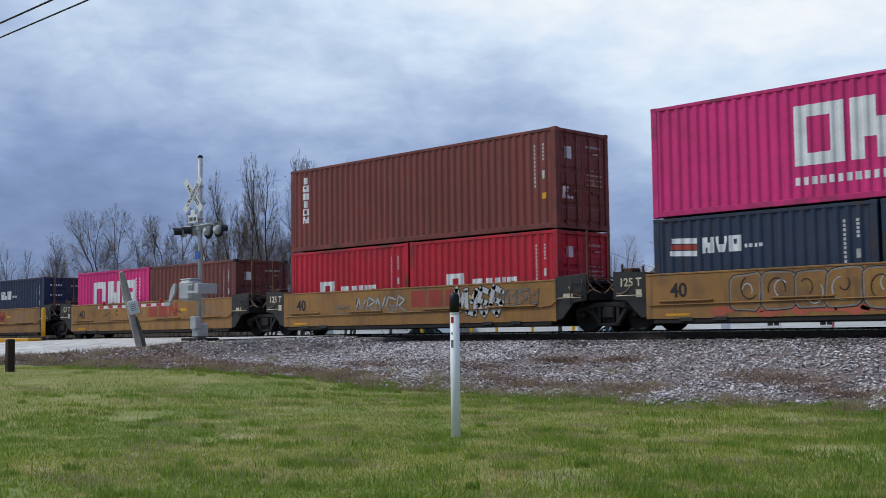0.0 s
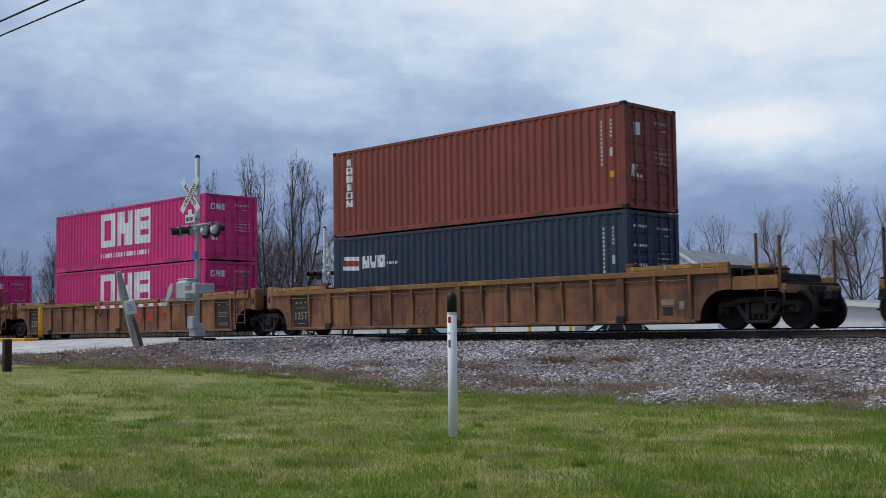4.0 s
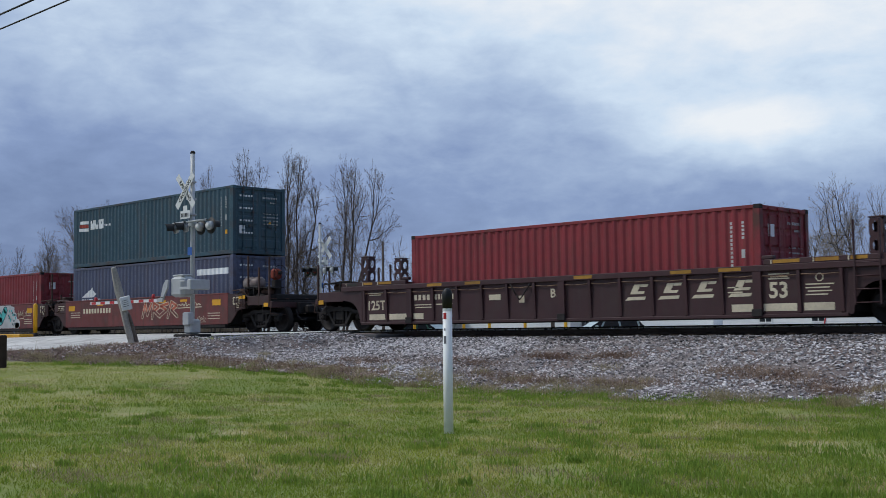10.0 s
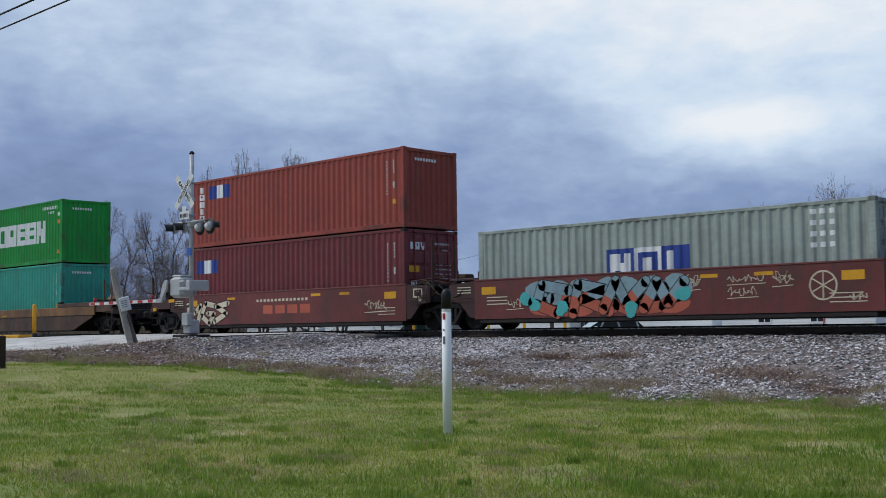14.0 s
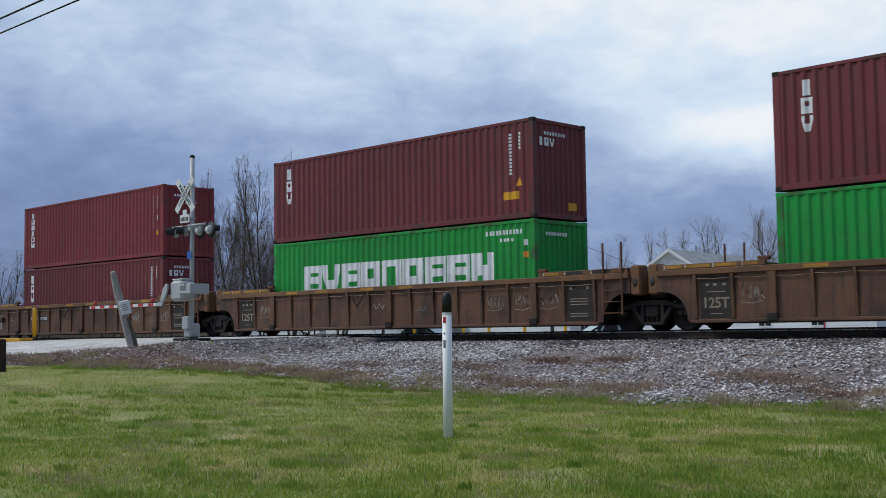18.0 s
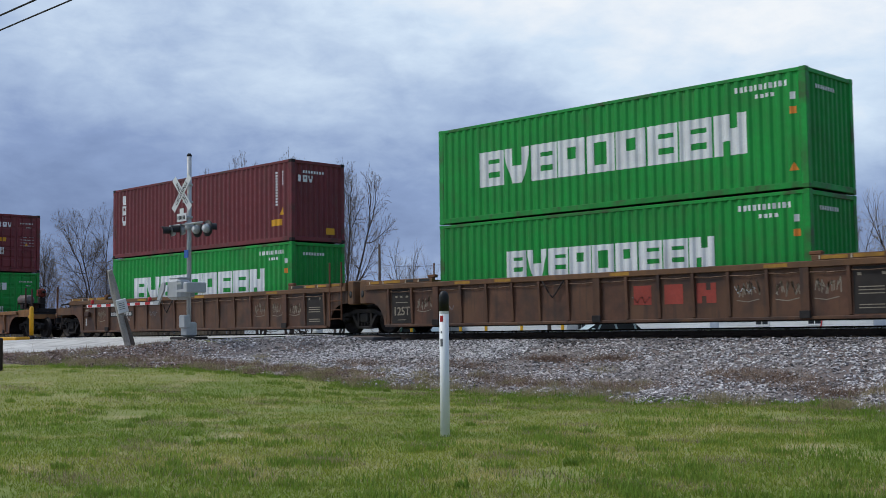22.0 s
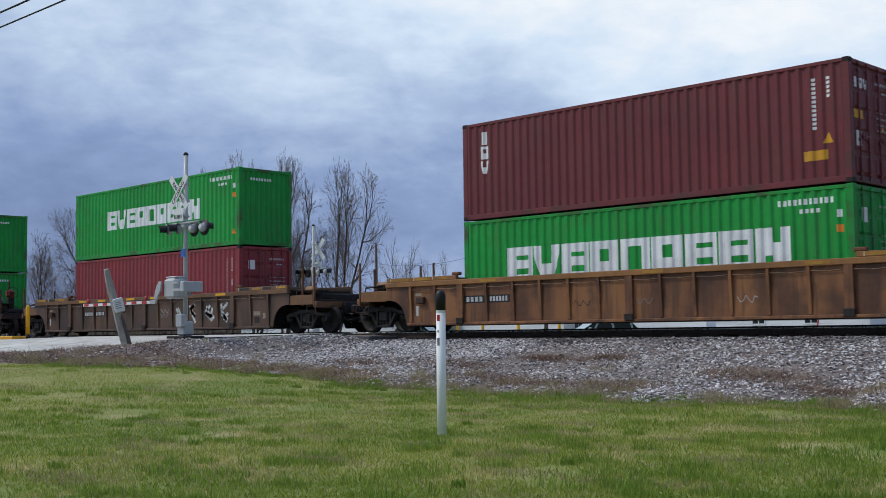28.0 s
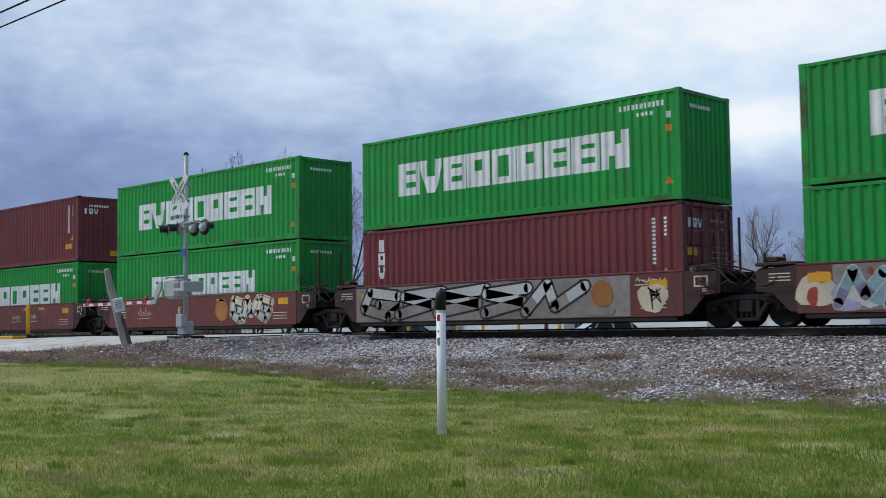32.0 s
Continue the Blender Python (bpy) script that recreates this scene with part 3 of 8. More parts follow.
def logo_green(d, L, H, half=4.45, h=1.03, top=2.02):
    kinds = ("slots", "wedge", "slots", "window", "ring", "window", "slots", "slots", "bars")
    g = 0.055 * half / 4.45
    w = (2 * half - 8 * g) / 9
    z0 = top - h
    x = 0.05 - half
    for kd in kinds:
        d.slab(WHITE, x, z0, w, h, kd)
        x += w + g
    x = L / 2 - 1.9
    d.code(WHITE, x, x + 1.45, H * 0.86, 0.14, 11)
    d.code(WHITE, x + 0.55, x + 1.1, H * 0.79, 0.1, 4)
    d.rect(WHITE, L / 2 - 0.42, L / 2 - 0.3, H * 0.74, H * 0.8)
    d.rect(ORANGEP, L / 2 - 0.44, L / 2 - 0.28, H * 0.62, H * 0.68)
    d.trap(ORANGEP, L / 2 - 0.5, L / 2 - 0.38, H * 0.15, H * 0.15, H * 0.15, H * 0.22)
    d.trap(ORANGEP, L / 2 - 0.38, L / 2 - 0.26, H * 0.15, H * 0.15, H * 0.22, H * 0.15)


def logo_green_small(d, L, H):
    logo_green(d, L, H, 3.44, 0.79, 1.95)


def logo_square_row(d, L, H):
    w, h = 1.27, 1.44
    x0 = -2.03
    z0 = 0.92
    d.slab(WHITE, x0, z0, w, h, "ring")
    d.slab(WHITE, x0 + w + 0.14, z0, w, h, "bars")
    d.slab(WHITE, x0 + 2 * w + 0.28, z0, w, h, "slots")
    d.code(WHITE, x0, x0 + 3 * w + 0.28, 0.46, 0.19, 19)
    codes_white(d, L, H)


def logo_square_row_20(d, L, H):
    w, h = 1.06, 1.4
    d.slab(WHITE, -1.61, 0.72, w, h, "ring")
    d.slab(WHITE, -0.4, 0.72, w, h, "bars")
    d.slab(WHITE, 0.82, 0.72, w, h, "slots")
    d.vcode(WHITE, 1.95, H * 0.86, H * 0.3, 0.07, 11)
    d.vcode(WHITE, 2.25, H * 0.86, H * 0.5, 0.07, 7)


def logo_short_column(d, L, H):
    x = -L / 2 + 0.72
    d.column(WHITE, x, 2.59 if H > 2.7 else 2.3, 0.3, 0.38, ("stem", "window", "wedge"), 0.05)
    x = L / 2 - 0.95
    d.vcode(WHITE, x, H * 0.88, H * 0.45, 0.09, 12)
    d.vcode(WHITE, x + 0.36, H * 0.88, H * 0.7, 0.09, 5)
    d.rect(YELLOW, x - 0.25, x + 0.35, H * 0.2, H * 0.28)
    d.trap(YELLOW, x + 0.25, x + 0.38, H * 0.33, H * 0.33, H * 0.33, H * 0.42)
    d.trap(YELLOW, x + 0.38, x + 0.51, H * 0.33, H * 0.33, H * 0.42, H * 0.33)


def logo_column(d, L, H):
    d.column(WHITE, -L / 2 + 0.65, H * 0.895, 0.32, 0.23, ("stem", "window", "solid", "stem", "ring", "bars"), 0.045)
    codes_white(d, L, H)


def logo_wide_row(d, L, H):
    x = -1.4
    z = 0.85
    d.slab(WHITE, x, z, 0.72, 0.66, "window")
    d.row(WHITE, x + 1.1, z - 0.05, 0.4, 0.52, ("solid", "stem", "bars", "slots"), 0.06)
    codes_white(d, L, H)


def logo_flagged(d, L, H):
    x, z = -L / 2 + 0.5, H * 0.62
    for k in range(3):
        d.trap(WHITE if k != 1 else REDP, x + 0.03 * k, x + 0.8, z + 0.16 * k, z + 0.16 * k - 0.04, z + 0.16 * k + 0.13, z + 0.16 * k + 0.1)
    d.row(WHITE, x + 0.95, z + 0.02, 0.34, 0.4, ("bars", "wedge", "window"), 0.05)
    d.code(WHITE, x + 2.15, x + 2.7, z + 0.1, 0.09, 4)
    codes_white(d, L, H)


def logo_sail(d, L, H):
    x, z = -L / 2 + 0.8, H * 0.42
    d.trap(WHITE, x, x + 0.9, z + 0.2, z + 0.2, z + 0.24, z + 0.62)
    d.trap(WHITE, x + 0.9, x + 1.2, z + 0.2, z + 0.3, z + 0.5, z + 0.36)
    d.code(WHITE, x, x + 1.6, z, 0.13, 8)
    x = L / 2 - 2.4
    d.rect(WHITE, x, x + 2.05, H * 0.73, H * 0.82)
    d.rect(WHITE, x + 0.1, x + 0.55, H * 0.6, H * 0.65)


def logo_blocks_40(d, L, H):
    x, z = -1.4, 0.84
    d.rect(NAVYP, x, x + 0.9, z, z + 0.95)
    d.rect(WHITE, x + 0.9, x + 1.75, z, z + 0.95)
    d.rect(NAVYP, x + 1.75, x + 2.6, z, z + 0.95)
    d.lift = 0.008
    d.slab(WHITE, x + 0.1, z + 0.12, 0.66, 0.7, "bars")
    d.slab(NAVYP, x + 1.0, z + 0.12, 0.62, 0.7, "ring")
    d.rect(WHITE, x + 1.9, x + 2.1, z + 0.12, z + 0.82)
    d.lift = 0.004
    for k in range(4):
        d.code(WHITE, L / 2 - 1.6, L / 2 - 0.9, H * (0.88 - 0.1 * k), 0.12, 3)


def logo_blocks_20(d, L, H):
    x, z = -L / 2 + 0.45, H * 0.66
    d.rect(NAVYP, x, x + 0.5, z, z + 0.5)
    d.rect(WHITE, x + 0.5, x + 0.95, z, z + 0.5)
    d.rect(NAVYP, x + 0.95, x + 1.35, z, z + 0.5)
    d.lift = 0.008
    d.slab(WHITE, x + 0.07, z + 0.08, 0.34, 0.34, "bars")
    d.slab(NAVYP, x + 0.56, z + 0.08, 0.3, 0.34, "ring")
    d.lift = 0.004
    for k in range(4):
        d.code(WHITE, L / 2 - 1.7, L / 2 - 0.95, H * (0.88 - 0.11 * k), 0.1, 3)
    d.rect(WHITE, L / 2 - 1.2, L / 2 - 1.0, H * 0.3, H * 0.36)


def logo_blocks_corner(d, L, H):
    logo_column(d, L, H)
    x, z = -L / 2 + 1.3, H * 0.7
    d.rect(NAVYP, x, x + 0.5, z, z + 0.5)
    d.rect(WHITE, x + 0.5, x + 0.95, z, z + 0.5)
    d.rect(NAVYP, x + 0.95, x + 1.4, z, z + 0.5)


def logo_blocks_plain(d, L, H):
    x, z = -L / 2 + 0.5, H * 0.66
    d.rect(NAVYP, x, x + 0.5, z, z + 0.5)
    d.rect(WHITE, x + 0.5, x + 0.95, z, z + 0.5)
    d.rect(NAVYP, x + 0.95, x + 1.4, z, z + 0.5)
    codes_white(d, L, H)


def logo_roofed(d, L, H):
    x, z = -1.46, 0.96
    d.row(WHITE, x, z, 0.95, 0.97, ("bars", "window", "bars"), 0.1)
    d.rect(WHITE, x, x + 1.2, z + 1.06, z + 1.19)
    d.trap(WHITE, x + 1.2, x + 1.55, z + 1.06, z + 0.86, z + 1.19, z + 1.0)
    d.trap(WHITE, x + 1.55, x + 1.9, z + 0.86, z + 1.1, z + 1.0, z + 1.24)
    d.rect(WHITE, x + 1.9, x + 3.1, z + 1.11, z + 1.24)
    d.row(WHITE, -L / 2 + 0.45, H * 0.72, 0.2, 0.2, ("solid", "window", "solid", "ring"), 0.04)
    codes_white(d, L, H)


def logo_plaque(d, L, H):
    x, z = -L / 2 + 0.6, H * 0.58
    d.rect(SILVERP, x, x + 1.25, z + 0.04, z + 0.66)
    d.lift = 0.008
    d.rect(PURPLEP, x + 0.06, x + 1.19, z + 0.36, z + 0.62)
    d.rect(WHITE, x + 0.14, x + 1.1, z + 0.1, z + 0.3)
    d.lift = 0.011
    d.trap(FADEY, x + 0.35, x + 1.15, z + 0.46, z + 0.46, z + 0.48, z + 0.62)
    d.lift = 0.004
    codes_white(d, L, H)


def logo_yellow_row(d, L, H):
    d.row(YELLOW, -L / 2 + 0.35, H * 0.68, 0.27, 0.34, ("stem", "ring", "ring", "window", "bars"), 0.05)
    for cx in (-0.25, 0.12):
        d.trap(WHITE, cx - 0.3, cx, H * 0.62, H * 0.5, H * 0.62, H * 0.74)
        d.trap(WHITE, cx, cx + 0.3, H * 0.5, H * 0.62, H * 0.74, H * 0.62)
    for k in range(3):
        d.code(WHITE, 1.4, 1.95, H * (0.86 - 0.09 * k), 0.1, 3)
    d.rect(YELLOW, 2.25, 2.45, H * 0.55, H * 0.64)


def logo_diamonds(d, L, H):
    for cx in (-0.2, 0.1):
        d.trap(WHITE, cx - 0.28, cx, H * 0.55, H * 0.45, H * 0.55, H * 0.65)
        d.trap(WHITE, cx, cx + 0.28, H * 0.45, H * 0.55, H * 0.65, H * 0.55)
    codes_white(d, L, H)


def logo_cherry(d, L, H):
    d.row(WHITE, -L / 2 + 0.6, H * 0.78, 0.32, 0.38, ("ring", "wedge", "solid"), 0.1)
    codes_white(d, L, H)


def logo_patch(d, L, H):
    # large pale repainted rectangle over an old name
    d.lift = 0.003
    m = mat("faded_blue_overpaint", "#3b7f98", rough=0.6, vary=0.1, bump=0.0)
    d.rect(m, -2.9, -0.2, 1.03, 1.72)
    d.rect(m, -0.2, 2.88, 1.1, 1.91)
    d.lift = 0.004
    codes_white(d, L, H)
    d.rect(YELLOW, L / 2 - 1.2, L / 2 - 0.75, H * 0.2, H * 0.27)


def logo_tall_plate(d, L, H):
    """A tall white plate with a column of dark blocks."""
    x = -L / 2 + 0.78
    d.rect(WHITE, x, x + 0.42, H * 0.1, H * 0.88)
    d.lift = 0.008
    d.column(NAVYP, x + 0.1, H * 0.86, 0.2, 0.24, ("bars", "solid", "window", "ring", "bars", "slots", "stem", "wedge"), 0.05)
    d.lift = 0.004
    codes_white(d, L, H)


LOGOS = {"tall_plate": logo_tall_plate, "green": logo_green, "green_s": logo_green_small, "square_row": logo_square_row, "square_row_20": logo_square_row_20, "wine": logo_short_column, "brick_brown": logo_column, "wide_row": logo_wide_row, "flagged": logo_flagged, "sail": logo_sail,
         "blocks_40": logo_blocks_40, "blocks_20": logo_blocks_20, "blocks_corner": logo_blocks_corner, "blocks_plain": logo_blocks_plain, "roofed": logo_roofed, "plaque": logo_plaque, "yellow_row": logo_yellow_row, "diam": logo_diamonds, "cherry": logo_cherry, "patch": logo_patch, "plain": codes_white}


# ---- rail trucks and well cars ----
WR = 0.46  # wheel radius


def wheelset_mesh():
    mb = Mb()
    for s in (-1, 1):
        # tread, flange on the inner side, dished plate and hub
        prof = [(0.0, 0.085), (0.11, 0.085), (0.13, 0.05), (0.36, 0.02), (0.385, 0.06), (WR - 0.005, 0.065), (WR, -0.05), (WR + 0.028, -0.062), (WR + 0.024, -0.088), (0.40, -0.088), (0.36, -0.03), (0.13, -0.06), (0.1, -0.09), (0.0, -0.09)]
        mb.lathe([(r, s * (0.755 + h)) for r, h in prof], 28, "y")
        # bearing end cap with bolts
        mb.lathe([(0.0, s * 1.12), (0.06, s * 1.12), (0.09, s * 1.10), (0.105, s * 1.02), (0.105, s * 0.93), (0.0, s * 0.93)], 14, "y")
        for k in range(3):
            a = 2.094 * k
            mb.tube((0.055 * math.cos(a), s * 1.115, 0.055 * math.sin(a)), (0.055 * math.cos(a), s * 1.14, 0.055 * math.sin(a)), 0.016, n=6)
    mb.tube((0, -0.95, 0), (0, 0.95, 0), 0.085, n=14)
    return mb


def truck_frame(sy):
    mb = Mb()
    y0, y1 = (sy * 0.94, sy * 1.10)
    y0, y1 = min(y0, y1), max(y0, y1)
    # cast side frame: pedestals, sloping compression member, tension member with openings
    top = [(-1.12, 0.56), (-1.08, 0.66), (-0.72, 0.70), (-0.42, 0.80), (0.42, 0.80), (0.72, 0.70), (1.08, 0.66), (1.12, 0.56), (0.7, 0.58), (0.36, 0.68), (-0.36, 0.68), (-0.7, 0.58)]
    mb.plate(top, y0, y1)
    for s in (-1, 1):
        mb.plate([(s * 1.12, 0.57), (s * 0.98, 0.57), (s * 0.98, 0.40), (s * 1.06, 0.40)], y0, y1)
        mb.plate([(s * 0.72, 0.60), (s * 0.60, 0.56), (s * 0.36, 0.24), (s * 0.26, 0.17), (s * 0.26, 0.30), (s * 0.34, 0.36), (s * 0.55, 0.66)], y0, y1)
        mb.plate([(s * 0.26, 0.17), (s * 0.36, 0.17), (s * 0.36, 0.72), (s * 0.26, 0.72)], y0 + 0.02, y1 - 0.02)
    mb.box(-0.34, 0.34, y0, y1, 0.15, 0.24, 0.02)
    return mb


def truck(parent, x, master):
    """A two-axle truck with its side frames, bolster, springs and wheelsets."""
    t = hang("truck", cached("truck_bolster", lambda: Mb().box(-0.2, 0.2, -1.12, 1.12, 0.36, 0.66, 0.03).mesh("truck", DARK)), parent, "grimy cast-iron two-axle truck", pose(x, 0, 0.06))
    for s in (-1, 1):
        hang("side_frame", cached(("side_frame", s), lambda: truck_frame(s).mesh("side_frame", DARK)), t)

        for k in (-0.15, 0.0, 0.15):
            def coil():
                prof = [(0.0, 0.24)] + [(0.052 + 0.018 * (j % 2), 0.245 + 0.014 * j) for j in range(9)] + [(0.0, 0.36)]
                return Mb().lathe(prof, 8, "z", (k, s * 1.03, 0)).mesh("spring", WHEEL)

            hang("spring", cached(("spring", s, k), coil), t)
    for x_ in (-0.89, 0.89):
        w = hang("wheelset", cached("wheelset", lambda: wheelset_mesh().mesh("wheelset", WHEEL)), t, "", pose(x_, 0, WR))
        master.append((x_, w))
    return t


WHEELS = []


def arch(x0, x1, ztop, s):
    """End of a side plate that curves up over the wheels."""
    pts = [(x0, ztop), (x0, 0.30), (x0 + 0.05, 0.30)]
    for k in range(7):
        a = k / 6 * math.pi / 2
        pts.append((x0 + 0.1 + 0.75 * (1 - math.cos(a)) * 0.9, 0.32 + 0.72 * math.sin(a)))
    pts += [(x1, 1.06), (x1, ztop)]
    return [(s * x, z) for x, z in pts]


def brake_wheel(parent, x, y, z):
    mb = Mb()
    n = 16
    for k in range(n):
        a, b = 2 * math.pi * k / n, 2 * math.pi * (k + 1) / n
        mb.tube((x, y + 0.28 * math.cos(a), z + 0.28 * math.sin(a)), (x, y + 0.28 * math.cos(b), z + 0.28 * math.sin(b)), 0.014, n=5, caps=False)
    for k in range(5):
        a = 2 * math.pi * k / 5
        mb.tube((x, y, z), (x, y + 0.28 * math.cos(a), z + 0.28 * math.sin(a)), 0.01, n=4, caps=False)
    mb.lathe([(0.0, -0.05), (0.07, -0.05), (0.07, 0.05), (0.0, 0.05)], 10, "x", (x, y, z))
    part("brake_wheel", mb, WHEEL, parent)


def coupled_end(ob, s, x0, col, top, style):
    """The outer end of a car: sill, platform, grab posts, ladder, coupler and hoses. x0: where the well's end plate stops."""
    xe = x0 + 1.75

    def X(a, b):
        return (min(s * a, s * b), max(s * a, s * b))

    a, b = X(x0 - 0.1, xe - 0.12)
    part("centre_sill", Mb().box(a, b, -0.28, 0.28, 0.72, 1.12, 0.02), DARK, ob)
    a, b = X(x0 - 0.05, xe - 0.3)
    part("end_platform", Mb().box(a, b, -1.3, 1.3, 1.13, 1.2, 0.01), DARK, ob)
    a, b = X(xe - 0.45, xe - 0.3)
    part("end_beam", Mb().box(a, b, -1.4, 1.4, 0.92, 1.14, 0.015), col, ob)
    for y in (-1.38, 1.38):
        x = s * (xe - 0.45)
        part("grab_post", Mb().box(x - 0.03, x + 0.03, y - 0.035, y + 0.035, 0.95, 2.3, 0.008), RUSTO if style == "tan" else RUSTY, ob)
        if y * s < 0:
            part("grab_post", Mb().box(x - s * 0.62 - 0.028, x - s * 0.62 + 0.028, y - 0.035, y + 0.035, 1.0, 2.38, 0.008), RUSTO if style == "tan" else RUSTY, ob)
        ya, yb = (y - 0.03, y) if y < 0 else (y, y + 0.03)
        part("side_sill", Mb().box(*X(x0 + 0.004, xe - 0.5), ya, yb, 1.03, 1.36, 0.008), col, ob)
        mb = Mb()
        for z in (0.42, 0.7, 0.98):
            a, b = X(xe - 0.85, xe - 0.4)
            mb.tube((a, y, z), (b, y, z), 0.014, n=5)
        for x in X(xe - 0.85, xe - 0.4):
            mb.tube((x, y, 0.42), (x, y, 1.12), 0.016, n=5)
        part("sill_step", mb, DARK, ob)
    a, b = X(x0 - 0.02, xe - 0.62)
    part("end_housing", Mb().box(a, b, -1.0, 1.0, 1.204, 1.42, 0.04), DARK, ob)
    for y in (-1.15, -0.6, 0.3):
        part("brake_rod", Mb().tube((s * (x0 - 0.2), y, 1.36), (s * (xe - 0.45), y + 0.08, 1.24), 0.022, n=6), RUSTY, ob)
    part("brake_cylinder", Mb().lathe([(0.0, -0.2), (0.11, -0.2), (0.12, -0.1), (0.12, 0.16), (0.05, 0.2), (0.0, 0.2)], 12, "x", (s * (x0 + 0.5), -1.12, 1.32)), DARK, ob)
    part("release_valve", Mb().box(*X(x0 + 0.75, x0 + 0.95), -1.3, -1.05, 1.204, 1.36, 0.03), RUSTY, ob)
    if style != "tan":
        part("warning_plate", Mb().box(*X(xe - 0.75, xe - 0.5), -1.415, -1.405, 0.96, 1.1), YELLOW, ob)
    mb = Mb()
    zr = 1.56 if style == "tan" else 1.7
    mb.pipe([(s * (x0 - 0.28), -1.3, 1.4), (s * (x0 - 0.28), -1.3, zr), (s * (x0 + 0.25), -1.3, zr), (s * (x0 + 0.25), -1.3, 1.2)], 0.022)
    mb.tube((s * (x0 + 0.25), -1.3, zr), (s * (xe - 0.62), -1.3, zr - 0.08), 0.022, n=6)
    mb.tube((s * (xe - 0.62), -1.3, zr - 0.08), (s * (xe - 0.62), -1.3, 1.2), 0.022, n=6)
    part("hand_rail", mb, DARK, ob)
    part("walkway", Mb().box(*X(x0 - 0.3, xe - 0.62), -1.28, -0.6, zr - 0.06, zr - 0.02), DARK, ob)
    part("air_tank", Mb().lathe([(0.0, -0.28), (0.1, -0.27), (0.15, -0.2), (0.15, 0.2), (0.1, 0.27), (0.0, 0.28)], 14, "x", (s * (x0 + 0.62), -0.95, 1.53)), TANTOP if style == "tan" else RUSTY, ob, "rusty rounded air tank")
    # coupler: shank, head and knuckle
    mb = Mb()
    a, b = X(xe - 0.35, xe + 0.05)
    mb.box(a, b, -0.09, 0.09, 0.76, 0.98, 0.02)
    a, b = X(xe + 0.02, xe + 0.28)
    mb.box(a, b, -0.19, 0.14, 0.72, 1.02, 0.05)
    mb.tube((s * (xe + 0.26), 0.1, 0.70), (s * (xe + 0.26), 0.1, 1.03), 0.07, n=8)
    part("coupler", mb, WHEEL, ob)
    mb = Mb()
    pts = [(s * (xe - 0.25), -0.35, 0.85), (s * (xe - 0.1), -0.38, 0.62), (s * (xe + 0.1), -0.36, 0.48), (s * (xe + 0.26), -0.3, 0.5)]
    mb.pipe(pts, 0.028)
    part("air_hose", mb, DARK, ob)
    mb = Mb()
    mb.pipe([(s * (xe - 0.35), -1.42, 1.0), (s * (xe - 0.3), -1.45, 0.7), (s * (xe - 0.3), -0.4, 0.66), (s * (xe - 0.15), -0.2, 0.78)], 0.016)
    part("uncoupling_lever", mb, RUSTY, ob)
    if s > 0 and style not in ("tan", "maroon"):
        # the brake equipment stands on the leading platform
        part("brake_stand", Mb().box(x0 + 0.55, x0 + 0.8, -0.75, -0.45, 1.2, 1.95, 0.03), DARK, ob)
        part("brake_housing", Mb().box(x0 + 0.5, x0 + 0.84, -0.8, -0.42, 1.955, 2.36, 0.08), OXIDE, ob, "rust-red hand-brake housing")
        brake_wheel(ob, x0 + 0.9, -0.6, 2.2)
        mb = Mb().lathe([(0.0, -0.5), (0.16, -0.48), (0.24, -0.38), (0.24, 0.38), (0.16, 0.48), (0.0, 0.5)], 18, "x", (x0 - 0.2, -0.95, 1.84))
        part("reservoir_cradle", Mb().box(x0 - 0.45, x0 + 0.05, -1.12, -0.78, 1.42, 1.62, 0.02), DARK, ob)
        part("air_reservoir", mb, TANKG, ob, "round-ended rusty air tank")
        part("brake_valve", Mb().box(x0 + 0.15, x0 + 0.5, -1.15, -0.85, 1.2, 1.48, 0.04), DARK, ob)
    if style != "tan":
        part("yellow_placard", Mb().box(*X(x0 - 0.42, x0 - 0.02), -1.49, -1.485, top - 0.14, top - 0.02), YELLOW, ob)


def well_floor(ob, half):
    part("well_floor", Mb().box(-half, half, -1.25, 1.25, 0.24, 0.30), DARK, ob)
    for x in (-half + 0.2, -half * 0.5, 0, half * 0.5, half - 0.2):
        part("cross_bearer", Mb().box(x - 0.16, x + 0.16, -1.36, 1.36, 0.30, 0.36), DARK, ob)


# rib lines of a long well unit: two bays over each end, six between the broad ribs
RIBS = (-8.15, -7.1, -6.03, -5.0, -3.97, -2.97, -1.97, -0.95, 0.04, 1.0, 2.0, 3.02, 4.02, 5.06, 6.03, 7.1, 8.15)
RIBS_WIDE_BAYS = (-8.0, -5.95, -4.2, -2.37, -1.15, 0.08, 1.35, 2.56, 4.4, 5.95, 8.0)


def pierced_face(mb, x, y, z0, z1, w, along, n=16):
    """One face of a box pillar, with two oval openings through it."""
    for za, zb in ((z0, (z0 + z1) / 2), ((z0 + z1) / 2, z1)):
        zc, hh = (za + zb) / 2, (zb - za) / 2
        vs = []
        for k in range(n):
            a = 2 * math.pi * (k + 0.5) / n
            c, d = math.cos(a), math.sin(a)
            m = max(abs(c), abs(d))
            for u, v in ((0.5 * w * c, 0.62 * hh * d), (w * c / m, hh * d / m)):
                vs.append((x + u, y, zc + v) if along else (x, y + u, zc + v))
        mb.add(vs, [(2 * k, 2 * ((k + 1) % n), 2 * ((k + 1) % n) + 1, 2 * k + 1) for k in range(n)])


